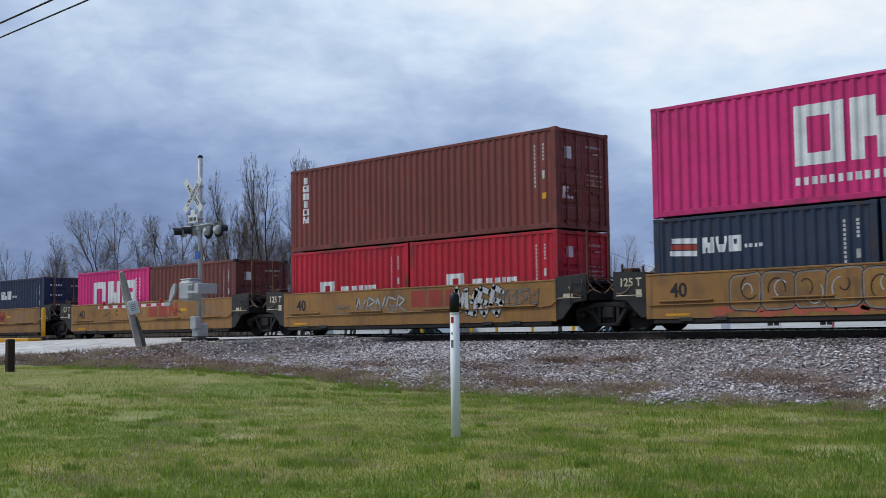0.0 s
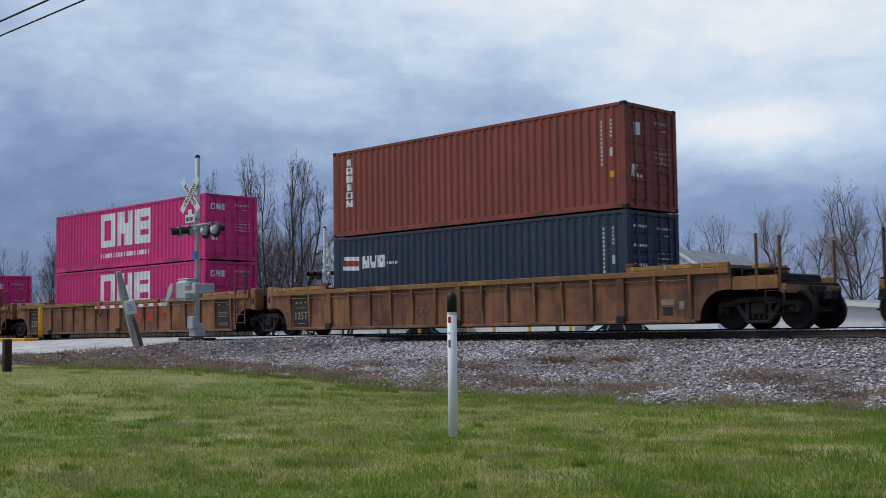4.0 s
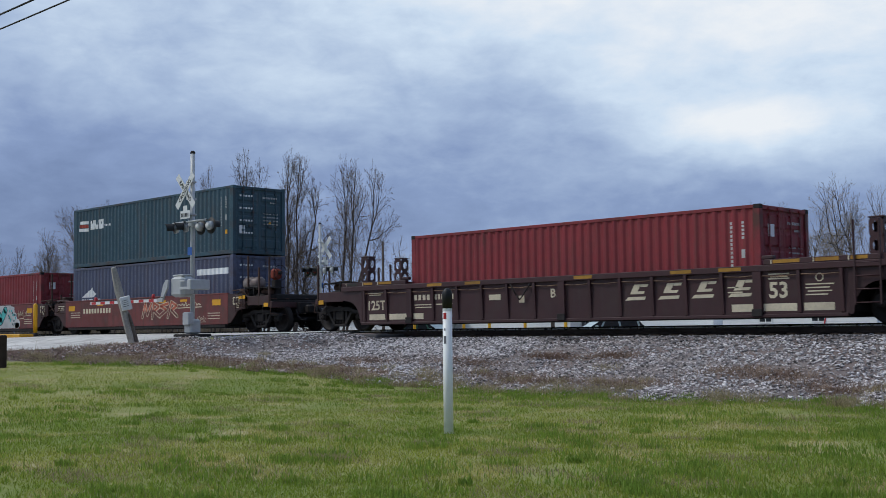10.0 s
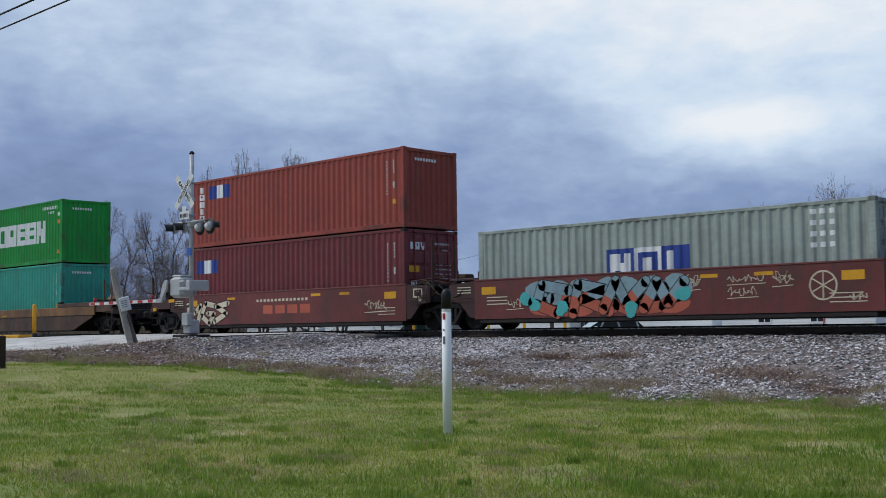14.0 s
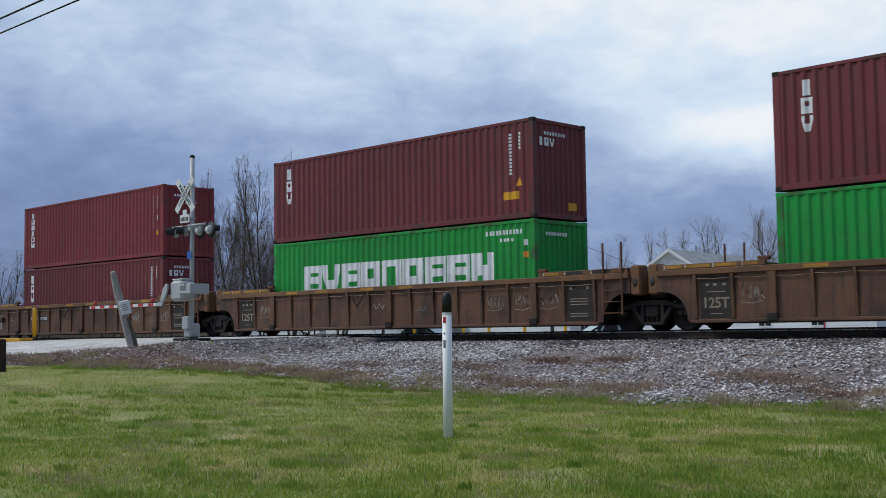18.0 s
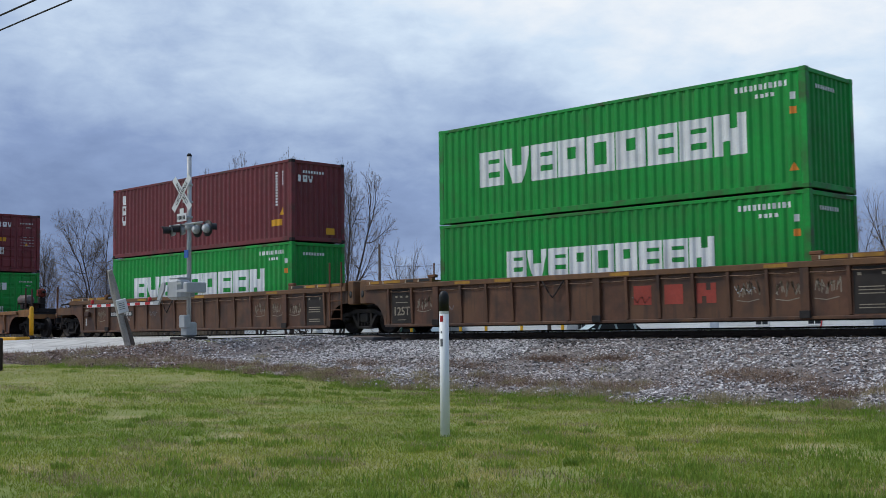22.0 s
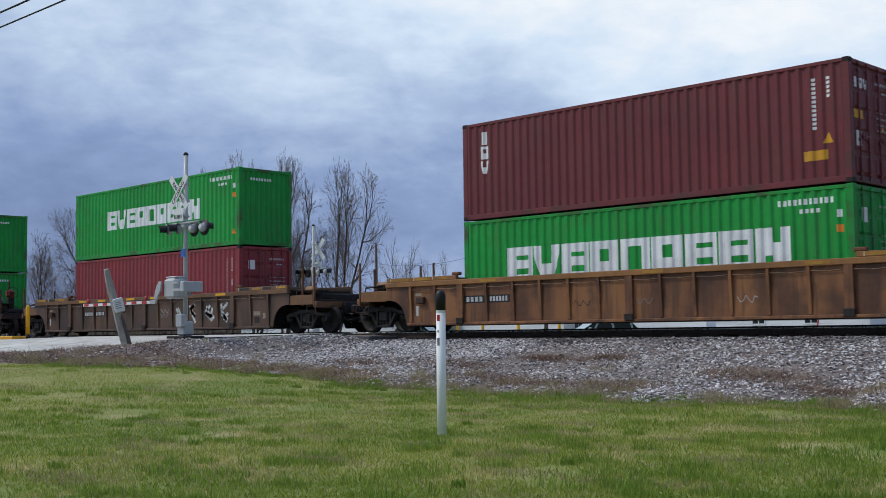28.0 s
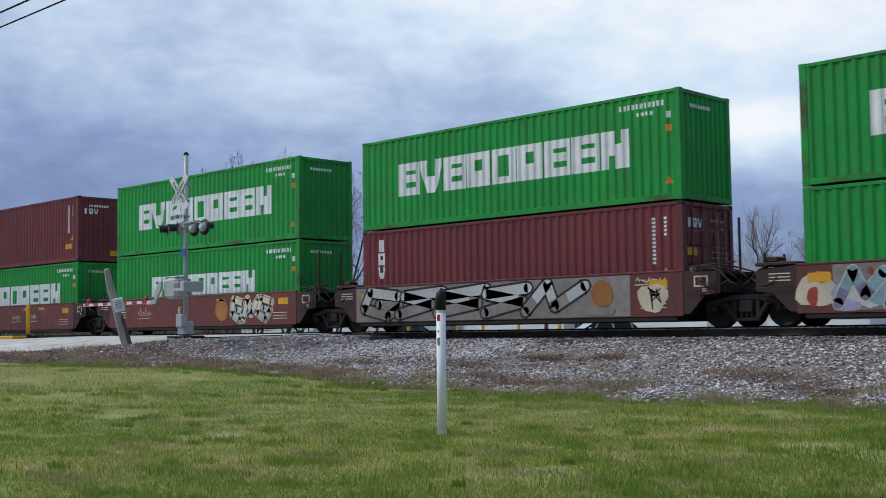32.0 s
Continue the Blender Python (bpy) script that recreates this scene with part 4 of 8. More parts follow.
def end_ladder(ob, s, e, half, material):
    """Rungs between two tall posts at a corner of the unit."""
    y = s * 1.5
    xa, xb = sorted((e * (half - 0.82), e * (half - 0.22)))
    for x in (xa, xb):
        part("ladder_post", Mb().box(x - 0.022, x + 0.022, y - 0.025, y + 0.025, 0.5, 2.42, 0.006), material, ob)
    mb = Mb()
    for z in (0.55, 0.85, 1.15, 1.45):
        mb.tube((xa, y, z), (xb, y, z), 0.016, n=5)
    tagged(part("ladder_rungs", mb, material, ob), kind="stuff")


def ribbed_well(xc, front, back, body, chord, seed, style, label, half=9.3, single=False):
    """A long well unit: side plates with ribs, a top chord, raised end decks and arches over the trucks."""
    rr = random.Random(seed)
    ob = thing("well_car", pose(xc, 0, 0), label, "rail car", "well cars of the train")
    top = 1.50 if style == "maroon" else 1.30 if single else 1.60
    xs = RIBS_WIDE_BAYS if single else RIBS
    wide_at = (-5.95, 5.95) if single else (-6.03, 0.04, 6.03)
    wb = 8.3
    raised = 0.0 if single else 0.13
    steel = RUSTO if style == "tan" else MAROON
    well_floor(ob, wb - 0.1)
    for s in (-1, 1):
        y = s * 1.43
        ya, yb = min(y, y - s * 0.03), max(y, y - s * 0.03)
        part("side_plate", Mb().box(-wb + 0.004, wb - 0.004, ya, yb, 0.31, top - 0.14), body, ob)
        part("bottom_chord", Mb().box(-wb, wb, min(s * 1.36, s * 1.50), max(s * 1.36, s * 1.50), 0.25, 0.33, 0.01), body, ob)
        part("top_chord", Mb().box(-half + 0.02, half - 0.02, min(s * 1.36, s * 1.51), max(s * 1.36, s * 1.51), top - 0.15, top, 0.012), chord, ob)
        for e in (-1, 1):
            part("end_plate", Mb().plate(arch(wb, half, top - 0.15, e), min(s * 1.435, s * 1.40), max(s * 1.435, s * 1.40)), body, ob)
        for x in xs:
            wide = 0.11 if x in wide_at else 0.04
            me = cached(("rib", wide, s, body.name, top), lambda: Mb().plate_x([(s * 1.43, 0.33), (s * 1.455, 0.36), (s * 1.51, top - 0.3), (s * 1.51, top - 0.15), (s * 1.43, top - 0.15)] if wide < 0.1 else [(s * 1.43, 0.33), (s * 1.50, 0.33), (s * 1.515, top - 0.15), (s * 1.43, top - 0.15)], -wide, wide).mesh("rib", body))
            hang("rib", me, ob, "", pose(x, 0, 0))
            if wide > 0.1 or single:
                part("jacking_block", Mb().box(x - wide - 0.03, x + wide + 0.03, min(s * 1.505, s * 1.545), max(s * 1.505, s * 1.545), 0.28, 0.46, 0.012), DARK, ob)
        if s < 0:
            pipes = Mb()
            for a, b in zip(xs, xs[1:]):
                z = top - 0.25 - 0.02 * rr.random()
                pipes.pipe([(a + 0.05, -1.475, z + 0.012), ((a + b) / 2, -1.475, z - 0.012), (b - 0.05, -1.475, z + 0.008)], 0.012, 5)
    part("brake_pipe", pipes, HOSE, ob)
    # raised decks at the ends of the well
    for e in (-1, 1):
        outer = front if e > 0 else back
        a, b = sorted((e * 6.2, e * (half - 0.05)))
        part("end_deck", Mb().box(a, b, -1.34, 1.34, top - 0.06, top + max(raised - 0.06, 0.02), 0.01), chord, ob)
        if raised:
            for s in (-1, 1):
                part("deck_edge", Mb().box(a, b, min(s * 1.345, s * 1.47), max(s * 1.345, s * 1.47), top + 0.004, top + raised, 0.01), chord, ob)
            # the chord's lifted end: clearance marks in yellow and black
            m1 = Decal(None, y=-1.47, lift=0.004)
            m1.begin("clearance_marks")
            x = a + 0.25
            while x < b - 0.5:
                w = rr.uniform(0.3, 0.75)
                m1.rect(rr.choice((FADEY, FADEY, GREYW, FADEY)), x, min(x + w, b - 0.1), top + 0.03, top + raised - 0.02)
                m1.rect(CREAM, x - 0.06, x - 0.03, top + 0.02, top + raised - 0.015)
                x += w + rr.uniform(0.1, 0.4)
            m1.hang(ob)
        part("end_bulkhead", Mb().box(min(e * (wb - 0.1), e * (wb - 0.02)), max(e * (wb - 0.1), e * (wb - 0.02)), -1.36, 1.36, 0.36, top - 0.065), DARK, ob)
        part("end_bolster", Mb().box(min(e * wb, e * (half + 0.12)), max(e * wb, e * (half + 0.12)), -0.45, 0.45, 0.7, 1.05, 0.03), DARK, ob)
        # black iron puts the darkness of the gap between units into this end face
        part("body_side_bearing", Mb().box(min(e * (half - 0.25), e * (half + 0.02)), max(e * (half - 0.25), e * (half + 0.02)), -1.36, 1.36, 1.06, top - 0.065), DARK, ob)
        # guide block by the container's corner
        x = e * 6.28
        part("corner_guide", Mb().box(x - 0.16, x + 0.16, -1.42, -1.28, top + raised + 0.004, top + raised + 0.1, 0.02), steel, ob)
        if not outer:
            # articulated end: posts at both sides with painted-on slots, dark pivot between them
            for s in (-1, 1):
                xa, xb = sorted((e * (half - 0.02), e * (half + 0.3)))
                ya, yb = sorted((s * 1.42, s * 1.02))
                part("end_post", Mb().box(xa, xb, ya, yb, 1.0, top + raised + 0.06, 0.04), body if style == "maroon" else chord, ob)
                # black disc on the solid post stands for a slot's dark inside
                slot_disc = Mb().lathe([(0.0, -0.004), (0.07, -0.004), (0.07, 0.004), (0.0, 0.004)], 14, "y", (e * (half + 0.15), s * 1.424, 0))
                slot_disc.v = [(p, q, 1.34 + 1.7 * r) for p, q, r in slot_disc.v]
                if s < 0:
                    part("post_slot", slot_disc, BLACKP, ob)
            xa, xb = sorted((e * (half + 0.1), e * (half + 0.5)))
            part("pivot_housing", Mb().box(xa, xb, -0.75, 0.75, 0.85, 1.62, 0.08), DARK, ob)
        if not (front if e > 0 else back):
            end_ladder(ob, -e, e, half, steel)
    d = Decal(None, y=-1.43, lift=0.004)
    t = Decal(None, y=-1.51, lift=0.004)
    for x in (-5.2, -3.6, -1.3, 0.5, 3.6, 5.0):
        if rr.random() < 0.75:
            t.rect(YELLOW if single or seed > 26 else FADEY, x, x + 0.62, top - 0.115, top - 0.03)
    if style == "maroon":
        for k in (10, 11, 12, 13):
            x = xs[k] + 0.3
            d.quad(CREAM, [(x, 0.92), (x + 0.2, 0.92), (x + 0.34, 1.17), (x + 0.14, 1.17)])
            d.quad(CREAM, [(x + 0.2, 0.92), (x + 0.42, 0.92), (x + 0.47, 0.99), (x + 0.23, 0.99)])
            d.quad(CREAM, [(x + 0.32, 1.1), (x + 0.54, 1.1), (x + 0.58, 1.17), (x + 0.34, 1.17)])
            d.quad(CREAM, [(x - 0.16, 0.76), (x + 0.46, 0.77), (x + 0.5, 0.85), (x - 0.06, 0.85)])
        d.text(CREAM, "53", 0.52, 6.56, 0.72, 0.012)
        d.text(CREAM, "ABC"[seed % 3], 0.34, -0.3, 0.92, 0.008)
        d.text(CREAM, "125T", 0.42, -7.62, 0.72, 0.008)
        for x0, x1 in ((5.3, 5.9), (6.16, 7.02), (7.2, 7.95), (-7.95, -7.2), (-7.0, -6.2), (-5.9, -5.45)):
            d.rect(CREAM, x0, x1, 0.40, 0.58)
        d.code(CREAM, -5.85, -5.1, 0.98, 0.16, 4)
        d.code(CREAM, -4.95, -4.1, 0.98, 0.16, 6)
        own = d.begin("data_marks")
        for q in range(12):
            t0, t1 = 6.2832 * q / 12, 6.2832 * (q + 1) / 12
            d.stroke(CREAM, [(7.6 + 0.09 * math.cos(t0), 1.16 + 0.09 * math.sin(t0)), (7.6 + 0.09 * math.cos(t1), 1.16 + 0.09 * math.sin(t1))], 0.025)
        for z, x0, x1 in ((0.99, 7.25, 7.95), (0.91, 7.25, 7.85), (0.83, 7.3, 7.9), (0.75, 7.25, 7.8), (1.26, 6.3, 6.85), (1.2, 6.35, 6.8), (1.15, 6.3, 6.85), (1.24, -8.0, -7.3), (1.18, -7.95, -7.4), (0.82, -5.85, -5.1), (0.82, -4.9, -4.2), (0.74, -5.8, -5.1), (0.98, 5.2, 5.5), (0.86, 5.2, 5.6)):
            d.rect(CREAM, x0, x1, z, z + 0.03)
        d.end(own)
        d.rect(CREAM, -2.7, -2.25, 0.9, 1.06)
        d.rect(CREAM, -1.55, -1.35, 0.8, 1.0)
        for z in (1.08, 0.92):
            d.code(CREAM, 6.02 - 0.11, 6.02 + 0.1, z, 0.11, 2)
    else:
        k = 2 + seed % 2
        if back and not single:
            d.rect(BLACKP, xs[k] + 0.14, xs[k + 1] - 0.06, 0.88, 1.1)
            d.rect(BLACKP, xs[k + 1] + 0.06, xs[k + 2] - 0.14, 0.88, 1.1)
            d.lift = 0.007
            d.code(CODEW, xs[k] + 0.22, xs[k + 1] - 0.12, 0.92, 0.14, 4)
            d.code(CODEW, xs[k + 1] + 0.12, xs[k + 2] - 0.2, 0.92, 0.14, 6)
            d.lift = 0.004
        if back and not single:
            part("valve_box", Mb().box(-7.86, -7.52, -1.56, -1.435, 0.92, 1.12, 0.02), RUSTY, ob, "rusty box on the end bay")
            d.rect(CODEW, -7.95, -7.85, 0.55, 0.85)
            d.rect(DULLC, -7.98, -7.72, 1.16, 1.24)
        if single:
            d.rect(BLACKP, -5.0, -2.94, 0.52, 0.72)
            d.lift = 0.007
            d.code(CODEW, -4.9, -4.3, 0.55, 0.14, 4)
            d.code(CODEW, -4.1, -3.05, 0.55, 0.14, 6)
            d.lift = 0.004
            d.text(BLACKP, "53", 0.4, -0.55, 0.72, 0.012)
            d.row(REDP, 2.75, 0.55, 0.45, 0.42, ("solid", "solid"), 0.08)
            d.row(SILVERP, 3.85, 0.52, 0.45, 0.42, ("wedge",), 0.08)
            d.rect(BLACKP, -7.7, -7.5, 0.72, 0.9)
        if not back:
            # dark data panel beside the pivot
            d.rect(PLATEB, xs[0] + 0.12, xs[1] - 0.05, 0.36, 1.42)
            d.lift = 0.007
            d.text(DULLC, "125T", 0.36, (xs[0] + xs[1]) / 2 + 0.03, 0.62, 0.008)
            own = d.begin("data_marks")
            for q in (0.28, 0.5, 0.76):
                d.rect(DULLC, xs[0] + q, xs[0] + q + 0.09, 1.16, 1.22)
            d.rect(DULLC, xs[0] + 0.3, xs[1] - 0.2, 1.0, 1.02)
            d.rect(DULLC, xs[0] + 0.4, xs[1] - 0.3, 0.46, 0.48)
            d.end(own)
            d.lift = 0.004
        if not front:
            d.rect(PLATEB, xs[-2] + 0.08, xs[-1] - 0.06, 0.36, 1.42)
            d.lift = 0.007
            own = d.begin("data_marks")
            for z in (0.95, 0.88, 0.8, 0.55, 0.48):
                d.rect(DULLC, xs[-2] + 0.2, xs[-1] - 0.25, z, z + 0.025)
            for q in (0.18, 0.75):
                d.rect(DULLC, xs[-2] + q, xs[-2] + q + 0.09, 1.22, 1.29)
            d.end(own)
            d.lift = 0.004
        elif not single:
            d.rect(DULLC, xs[-2] + 0.15, xs[-2] + 0.55, 0.72, 0.86)
            d.rect(DULLC, xs[-2] + 0.7, xs[-2] + 0.85, 0.6, 0.8)
            d.rect(PLATEB, xs[-2] + 0.2, xs[-2] + 0.5, 0.45, 0.66)
        if seed in (20, 24, 27):
            # four faded sprayed letters, one to a bay
            for q in range(4):
                x = xs[9 + seed % 2] + 0.15 + q * 1.02
                for j in range(4):
                    d.stroke(SILVERP, [(x + rr.uniform(0, 0.6), 0.5 + rr.uniform(0, 0.75)), (x + rr.uniform(0, 0.6), 0.5 + rr.uniform(0, 0.75)), (x + rr.uniform(0, 0.6), 0.5 + rr.uniform(0, 0.75))], 0.12)
        if seed in (17, 18, 19, 21, 22):
            # pale scrawled tags in the end bays
            for x in (xs[-3] - 0.8 if seed == 17 else xs[-3] + 0.2, xs[1] + 0.2, xs[-4] + 0.2, xs[-5] + 0.2):
                own = d.begin("graffiti_tag")
                for q in range(5):
                    gx_, gz_ = x + 0.13 * q, 0.98 + rr.uniform(-0.05, 0.05)
                    d.stroke(DULLC, [(gx_ + rr.uniform(0, 0.14), gz_ + v_ + rr.uniform(-0.05, 0.05)) for v_ in (-0.15, 0.16, -0.02, 0.12, -0.14)], 0.024)
                d.stroke(DULLC, [(x, 0.74), (x + 0.3, 0.7), (x + 0.6, 0.76)], 0.022)
                d.end(own)
        if seed in (6, 7, 21):
            d.row(REDP, xs[9] + 0.2, 0.7, 0.55, 0.5, ("solid", "solid", "bars"), 0.4)
        for q in range(3):
            k = rr.randrange(2, 14)
            x, z = (xs[k] if not single else -3.5) + 0.15, 0.7 + rr.uniform(0, 0.3)
            pts = [(x + 0.08 * j, z + 0.09 * math.sin(j * 1.9 + q) + 0.03 * rr.random()) for j in range(8)]
            d.stroke(rr.choice((BLACKP, GREYP, CODEW)), pts, 0.018)
    d.hang(ob)
    t.hang(ob)
    if not single and seed % 3 != 2:
        # a strap hanging in one bay
        x = (xs[6] + xs[7]) / 2
        part("hanging_strap", Mb().pipe([(x - 0.36, -1.5, top - 0.16), (x - 0.12, -1.51, top - 0.5), (x, -1.51, top - 0.62), (x + 0.12, -1.51, top - 0.5), (x + 0.4, -1.5, top - 0.16)], 0.018), DARK, ob)
    if front:
        coupled_end(ob, 1, half, chord, top, style)
    if back:
        coupled_end(ob, -1, half, chord, top, style)
    if style == "maroon":
        # stored connector pillars, pierced right through by oval holes
        for e in (1, -1):
            for k in range(2):
                x, y = e * (half - 0.55), -0.75 + 1.5 * k
                w, h0, h1 = 0.17, top + 0.14, top + 0.98
                mb = Mb()
                for o in (-1, 1):
                    pierced_face(mb, x, y + o * w, h0, h1, w, True)
                    pierced_face(mb, x + o * w, y, h0, h1, w, False)
                part("stored_pillar", mb, MAROON, ob, "maroon box pillar pierced by oval holes")
                part("pillar_cap", Mb().box(x - w - 0.01, x + w + 0.01, y - w - 0.01, y + w + 0.01, h1 + 0.002, h1 + 0.04, 0.01), MAROON, ob)
    return ob


def plain_well(xc, body, chord, label, half=9.4):
    """A long well unit with smooth two-tone sides that slope straight up over the trucks."""
    ob = thing("well_car", pose(xc, 0, 0), label, "rail car", "well cars of the train")
    well_floor(ob, 7.6)
    top = 1.28
    for s in (-1, 1):
        y0, y1 = sorted((s * 1.40, s * 1.45))
        part("lower_side", Mb().plate([(-7.6, 0.29), (7.6, 0.29), (8.18, 0.49), (9.2, 0.82), (9.2, 0.9), (-9.2, 0.9), (-9.2, 0.82), (-8.18, 0.49)], y0, y1), body, ob, "dark brown smooth lower side")
        y0, y1 = sorted((s * 1.40, s * 1.48))
        part("upper_side", Mb().box(-half, half, y0, y1, 0.904, top, 0.012), chord, ob, "faded ochre smooth upper side")
        part("bottom_chord", Mb().box(-7.5, 7.5, min(s * 1.36, s * 1.47), max(s * 1.36, s * 1.47), 0.24, 0.286, 0.01), DARK, ob)
        for e in (-1, 1):
            a, b = sorted((e * 6.2, e * half))
            part("deck_edge", Mb().box(a, b, min(s * 1.38, s * 1.49), max(s * 1.38, s * 1.49), top + 0.004, top + 0.17, 0.012), body, ob)
    for e in (-1, 1):
        a, b = sorted((e * 6.15, e * half))
        part("end_deck", Mb().box(a, b, -1.37, 1.37, top + 0.05, top + 0.13, 0.01), body, ob)
        part("end_bulkhead", Mb().box(min(e * 7.6, e * 7.7), max(e * 7.6, e * 7.7), -1.36, 1.36, 0.36, top), DARK, ob)
        part("end_bolster", Mb().box(min(e * 7.7, e * (half + 0.12)), max(e * 7.7, e * (half + 0.12)), -0.45, 0.45, 0.7, 1.05, 0.03), DARK, ob)
        part("corner_guide", Mb().box(e * 6.25 - 0.16, e * 6.25 + 0.16, -1.44, -1.3, top + 0.178, top + 0.26, 0.02), DARK, ob)
        coupled_end(ob, e, half, body, top, "tan")
    part("cream_box", Mb().box(-10.15, -9.72, -1.44, -1.3, 0.95, 1.22, 0.02), CREAM, ob, "cream-painted equipment box")
    d = Decal(None, y=-1.48, lift=0.004)
    d.rect(GREYW, -8.25, -7.85, 1.0, 1.24)
    d.rect(FADEY, -4.9, -4.4, 0.94, 1.03)
    d.rect(FADEY, 0.6, 1.1, 0.94, 1.03)
    d.code(BLACKP, -4.25, -3.6, 1.04, 0.17, 3)
    d.code(BLACKP, -3.4, -2.5, 1.04, 0.17, 5)
    d.hang(ob)
    return ob


def smooth_well(xc, front, back, body, ends, seed, style, label, half=7.25):
    """A short well unit with plain side plates, a pipe along the side and open dark ends over the trucks."""
    rr = random.Random(seed)
    ob = thing("well_car", pose(xc, 0, 0), label, "rail car", "well cars of the train")
    top, wb = 1.50, 6.2
    well_floor(ob, wb - 0.1)
    for s in (-1, 1):
        ya, yb = min(s * 1.46, s * 1.42), max(s * 1.46, s * 1.42)
        part("side_plate", Mb().box(-wb + 0.004, wb - 0.004, ya, yb, 0.37, top), body, ob)
        part("top_chord", Mb().box(-wb, wb, min(s * 1.37, s * 1.475), max(s * 1.37, s * 1.475), top - 0.02, top + 0.03, 0.01), body, ob)
        part("bottom_chord", Mb().box(-wb + 0.2, wb - 0.2, min(s * 1.34, s * 1.44), max(s * 1.34, s * 1.44), 0.25, 0.365, 0.01), DARK, ob)
        for e in (-1, 1):
            # end plates slope up from the well floor over the trucks
            pts = [(e * x, z) for x, z in ((wb + 0.004, top + (0.1 if style == "yellow" else 0.0)), (wb + 0.004, 0.42), (wb + 0.18, 0.42), (wb + 0.62, 0.86), (half, 0.92), (half, top + (0.14 if style == "yellow" else -0.1)))]
            part("end_plate", Mb().plate(pts, min(s * 1.45, s * 1.41), max(s * 1.45, s * 1.41)), ends, ob)
        if s < 0 and style == "yellow":
            part("side_pipe", Mb().pipe([(-wb + 0.1, -1.49, 0.72), (wb - 0.6, -1.49, 0.78), (wb - 0.15, -1.49, 0.80), (wb + 0.1, -1.49, 1.0)], 0.018), body, ob)
            for x0, x1 in ((-5.8, -4.2), (-2.6, -1.0), (0.9, 2.7), (3.6, 5.5)):
                part("side_ledge", Mb().box(x0, x1, -1.53, -1.465, 0.80, 0.84, 0.008), body, ob)
            for x in (-5.0, -4.0, 3.6, 4.7):
                part("lower_bracket", Mb().box(x - 0.2, x + 0.2, -1.49, -1.465, 0.30, 0.40, 0.008), ends, ob)
    for e in (-1, 1):
        part("end_deck", Mb().box(min(e * (wb - 0.05), e * half), max(e * (wb - 0.05), e * half), -1.25, 1.25, top - 0.12, top - 0.03, 0.01), DARK, ob)
        part("end_bulkhead", Mb().box(min(e * (wb - 0.06), e * (wb + 0.02)), max(e * (wb - 0.06), e * (wb + 0.02)), -1.36, 1.36, 0.37, top - 0.13), DARK, ob)
        part("end_bolster", Mb().box(min(e * wb, e * (half + 0.35)), max(e * wb, e * (half + 0.35)), -0.4, 0.4, 0.7, 1.05, 0.03), DARK, ob)
        part("pivot_bearing", Mb().box(min(e * (half - 0.2), e * half), max(e * (half - 0.2), e * half), -1.3, 1.3, 0.93, 1.2), DARK, ob)
        for y in (-1.2, -0.25):
            part("grab_post", Mb().box(e * (half - 0.12) - 0.025, e * (half - 0.12) + 0.025, y - 0.035, y + 0.035, 1.2, 2.85 if e > 0 else 1.85, 0.01), RUSTO if style == "yellow" else RUSTY, ob)
        part("brake_hose", Mb().pipe([(e * (wb + 0.25), -1.36, 1.44), (e * (wb + 0.45), -1.44, 1.3), (e * (wb + 0.6), -1.46, 1.12), (e * (wb + 0.85), -1.46, 1.04), (e * (half - 0.05), -1.42, 1.1), (e * (half + 0.2), -1.3, 1.25)], 0.022), HOSE if style == "yellow" else RUSTY, ob)
        part("brake_hose", Mb().pipe([(e * (half - 0.25), -1.3, 1.55), (e * (half - 0.02), -1.36, 1.42), (e * (half + 0.2), -1.36, 1.2), (e * (half + 0.4), -1.3, 1.1)], 0.018), HOSE if style == "yellow" else RUSTY, ob)
        if e < 0:
            part("deck_plate", Mb().box(-half - 0.1, -wb - 0.05, -1.3, 1.2, top + 0.02, top + 0.1, 0.015), RUSTO if style == "yellow" else ENDR, ob)
            part("valve_box", Mb().box(-half + 0.1, -half + 0.45, -1.2, -0.8, top + 0.104, top + 0.24, 0.03), RUSTY, ob)
        else:
            part("lever_rod", Mb().tube((wb + 0.1, -1.3, top + 0.1), (half + 0.25, -1.1, top + 0.18), 0.022, n=6), RUSTO if style == "yellow" else RUSTY, ob)
        part("platform_clutter", Mb().box(min(e * (wb + 0.35), e * (wb + 0.75)), max(e * (wb + 0.35), e * (wb + 0.75)), -1.2, -0.7, top - 0.026, top + 0.12, 0.04), RUSTY, ob)
        for k_, y_ in enumerate((-1.1, -0.5, 0.2)):
            part("air_pipe", Mb().pipe([(e * (wb + 0.1), y_, top - 0.02), (e * (wb + 0.5), y_ - 0.05, top + 0.08 + 0.03 * k_), (e * half, y_, top - 0.02), (e * (half + 0.3), y_ + 0.1, 1.2)], 0.022), RUSTY if k_ else DARK, ob)
        part("hand_hold", Mb().pipe([(e * (wb + 0.1), -1.47, 1.0), (e * (wb + 0.14), -1.53, 1.0), (e * (half - 0.15), -1.53, 1.0), (e * (half - 0.1), -1.46, 1.0)], 0.012, 5), CREAM if style == "yellow" else RUSTY, ob)
    mb = Mb()
    for z in (0.9, 1.15, 1.4):
        mb.tube((wb + 0.55, -1.5, z), (wb + 0.95, -1.5, z), 0.014, n=5)
    for x in (wb + 0.55, wb + 0.95):
        mb.tube((x, -1.5, 0.8), (x, -1.5, 1.5), 0.014, n=5)
    part("ladder", mb, ends, ob)
    d = Decal(None, y=-1.46, lift=0.004)
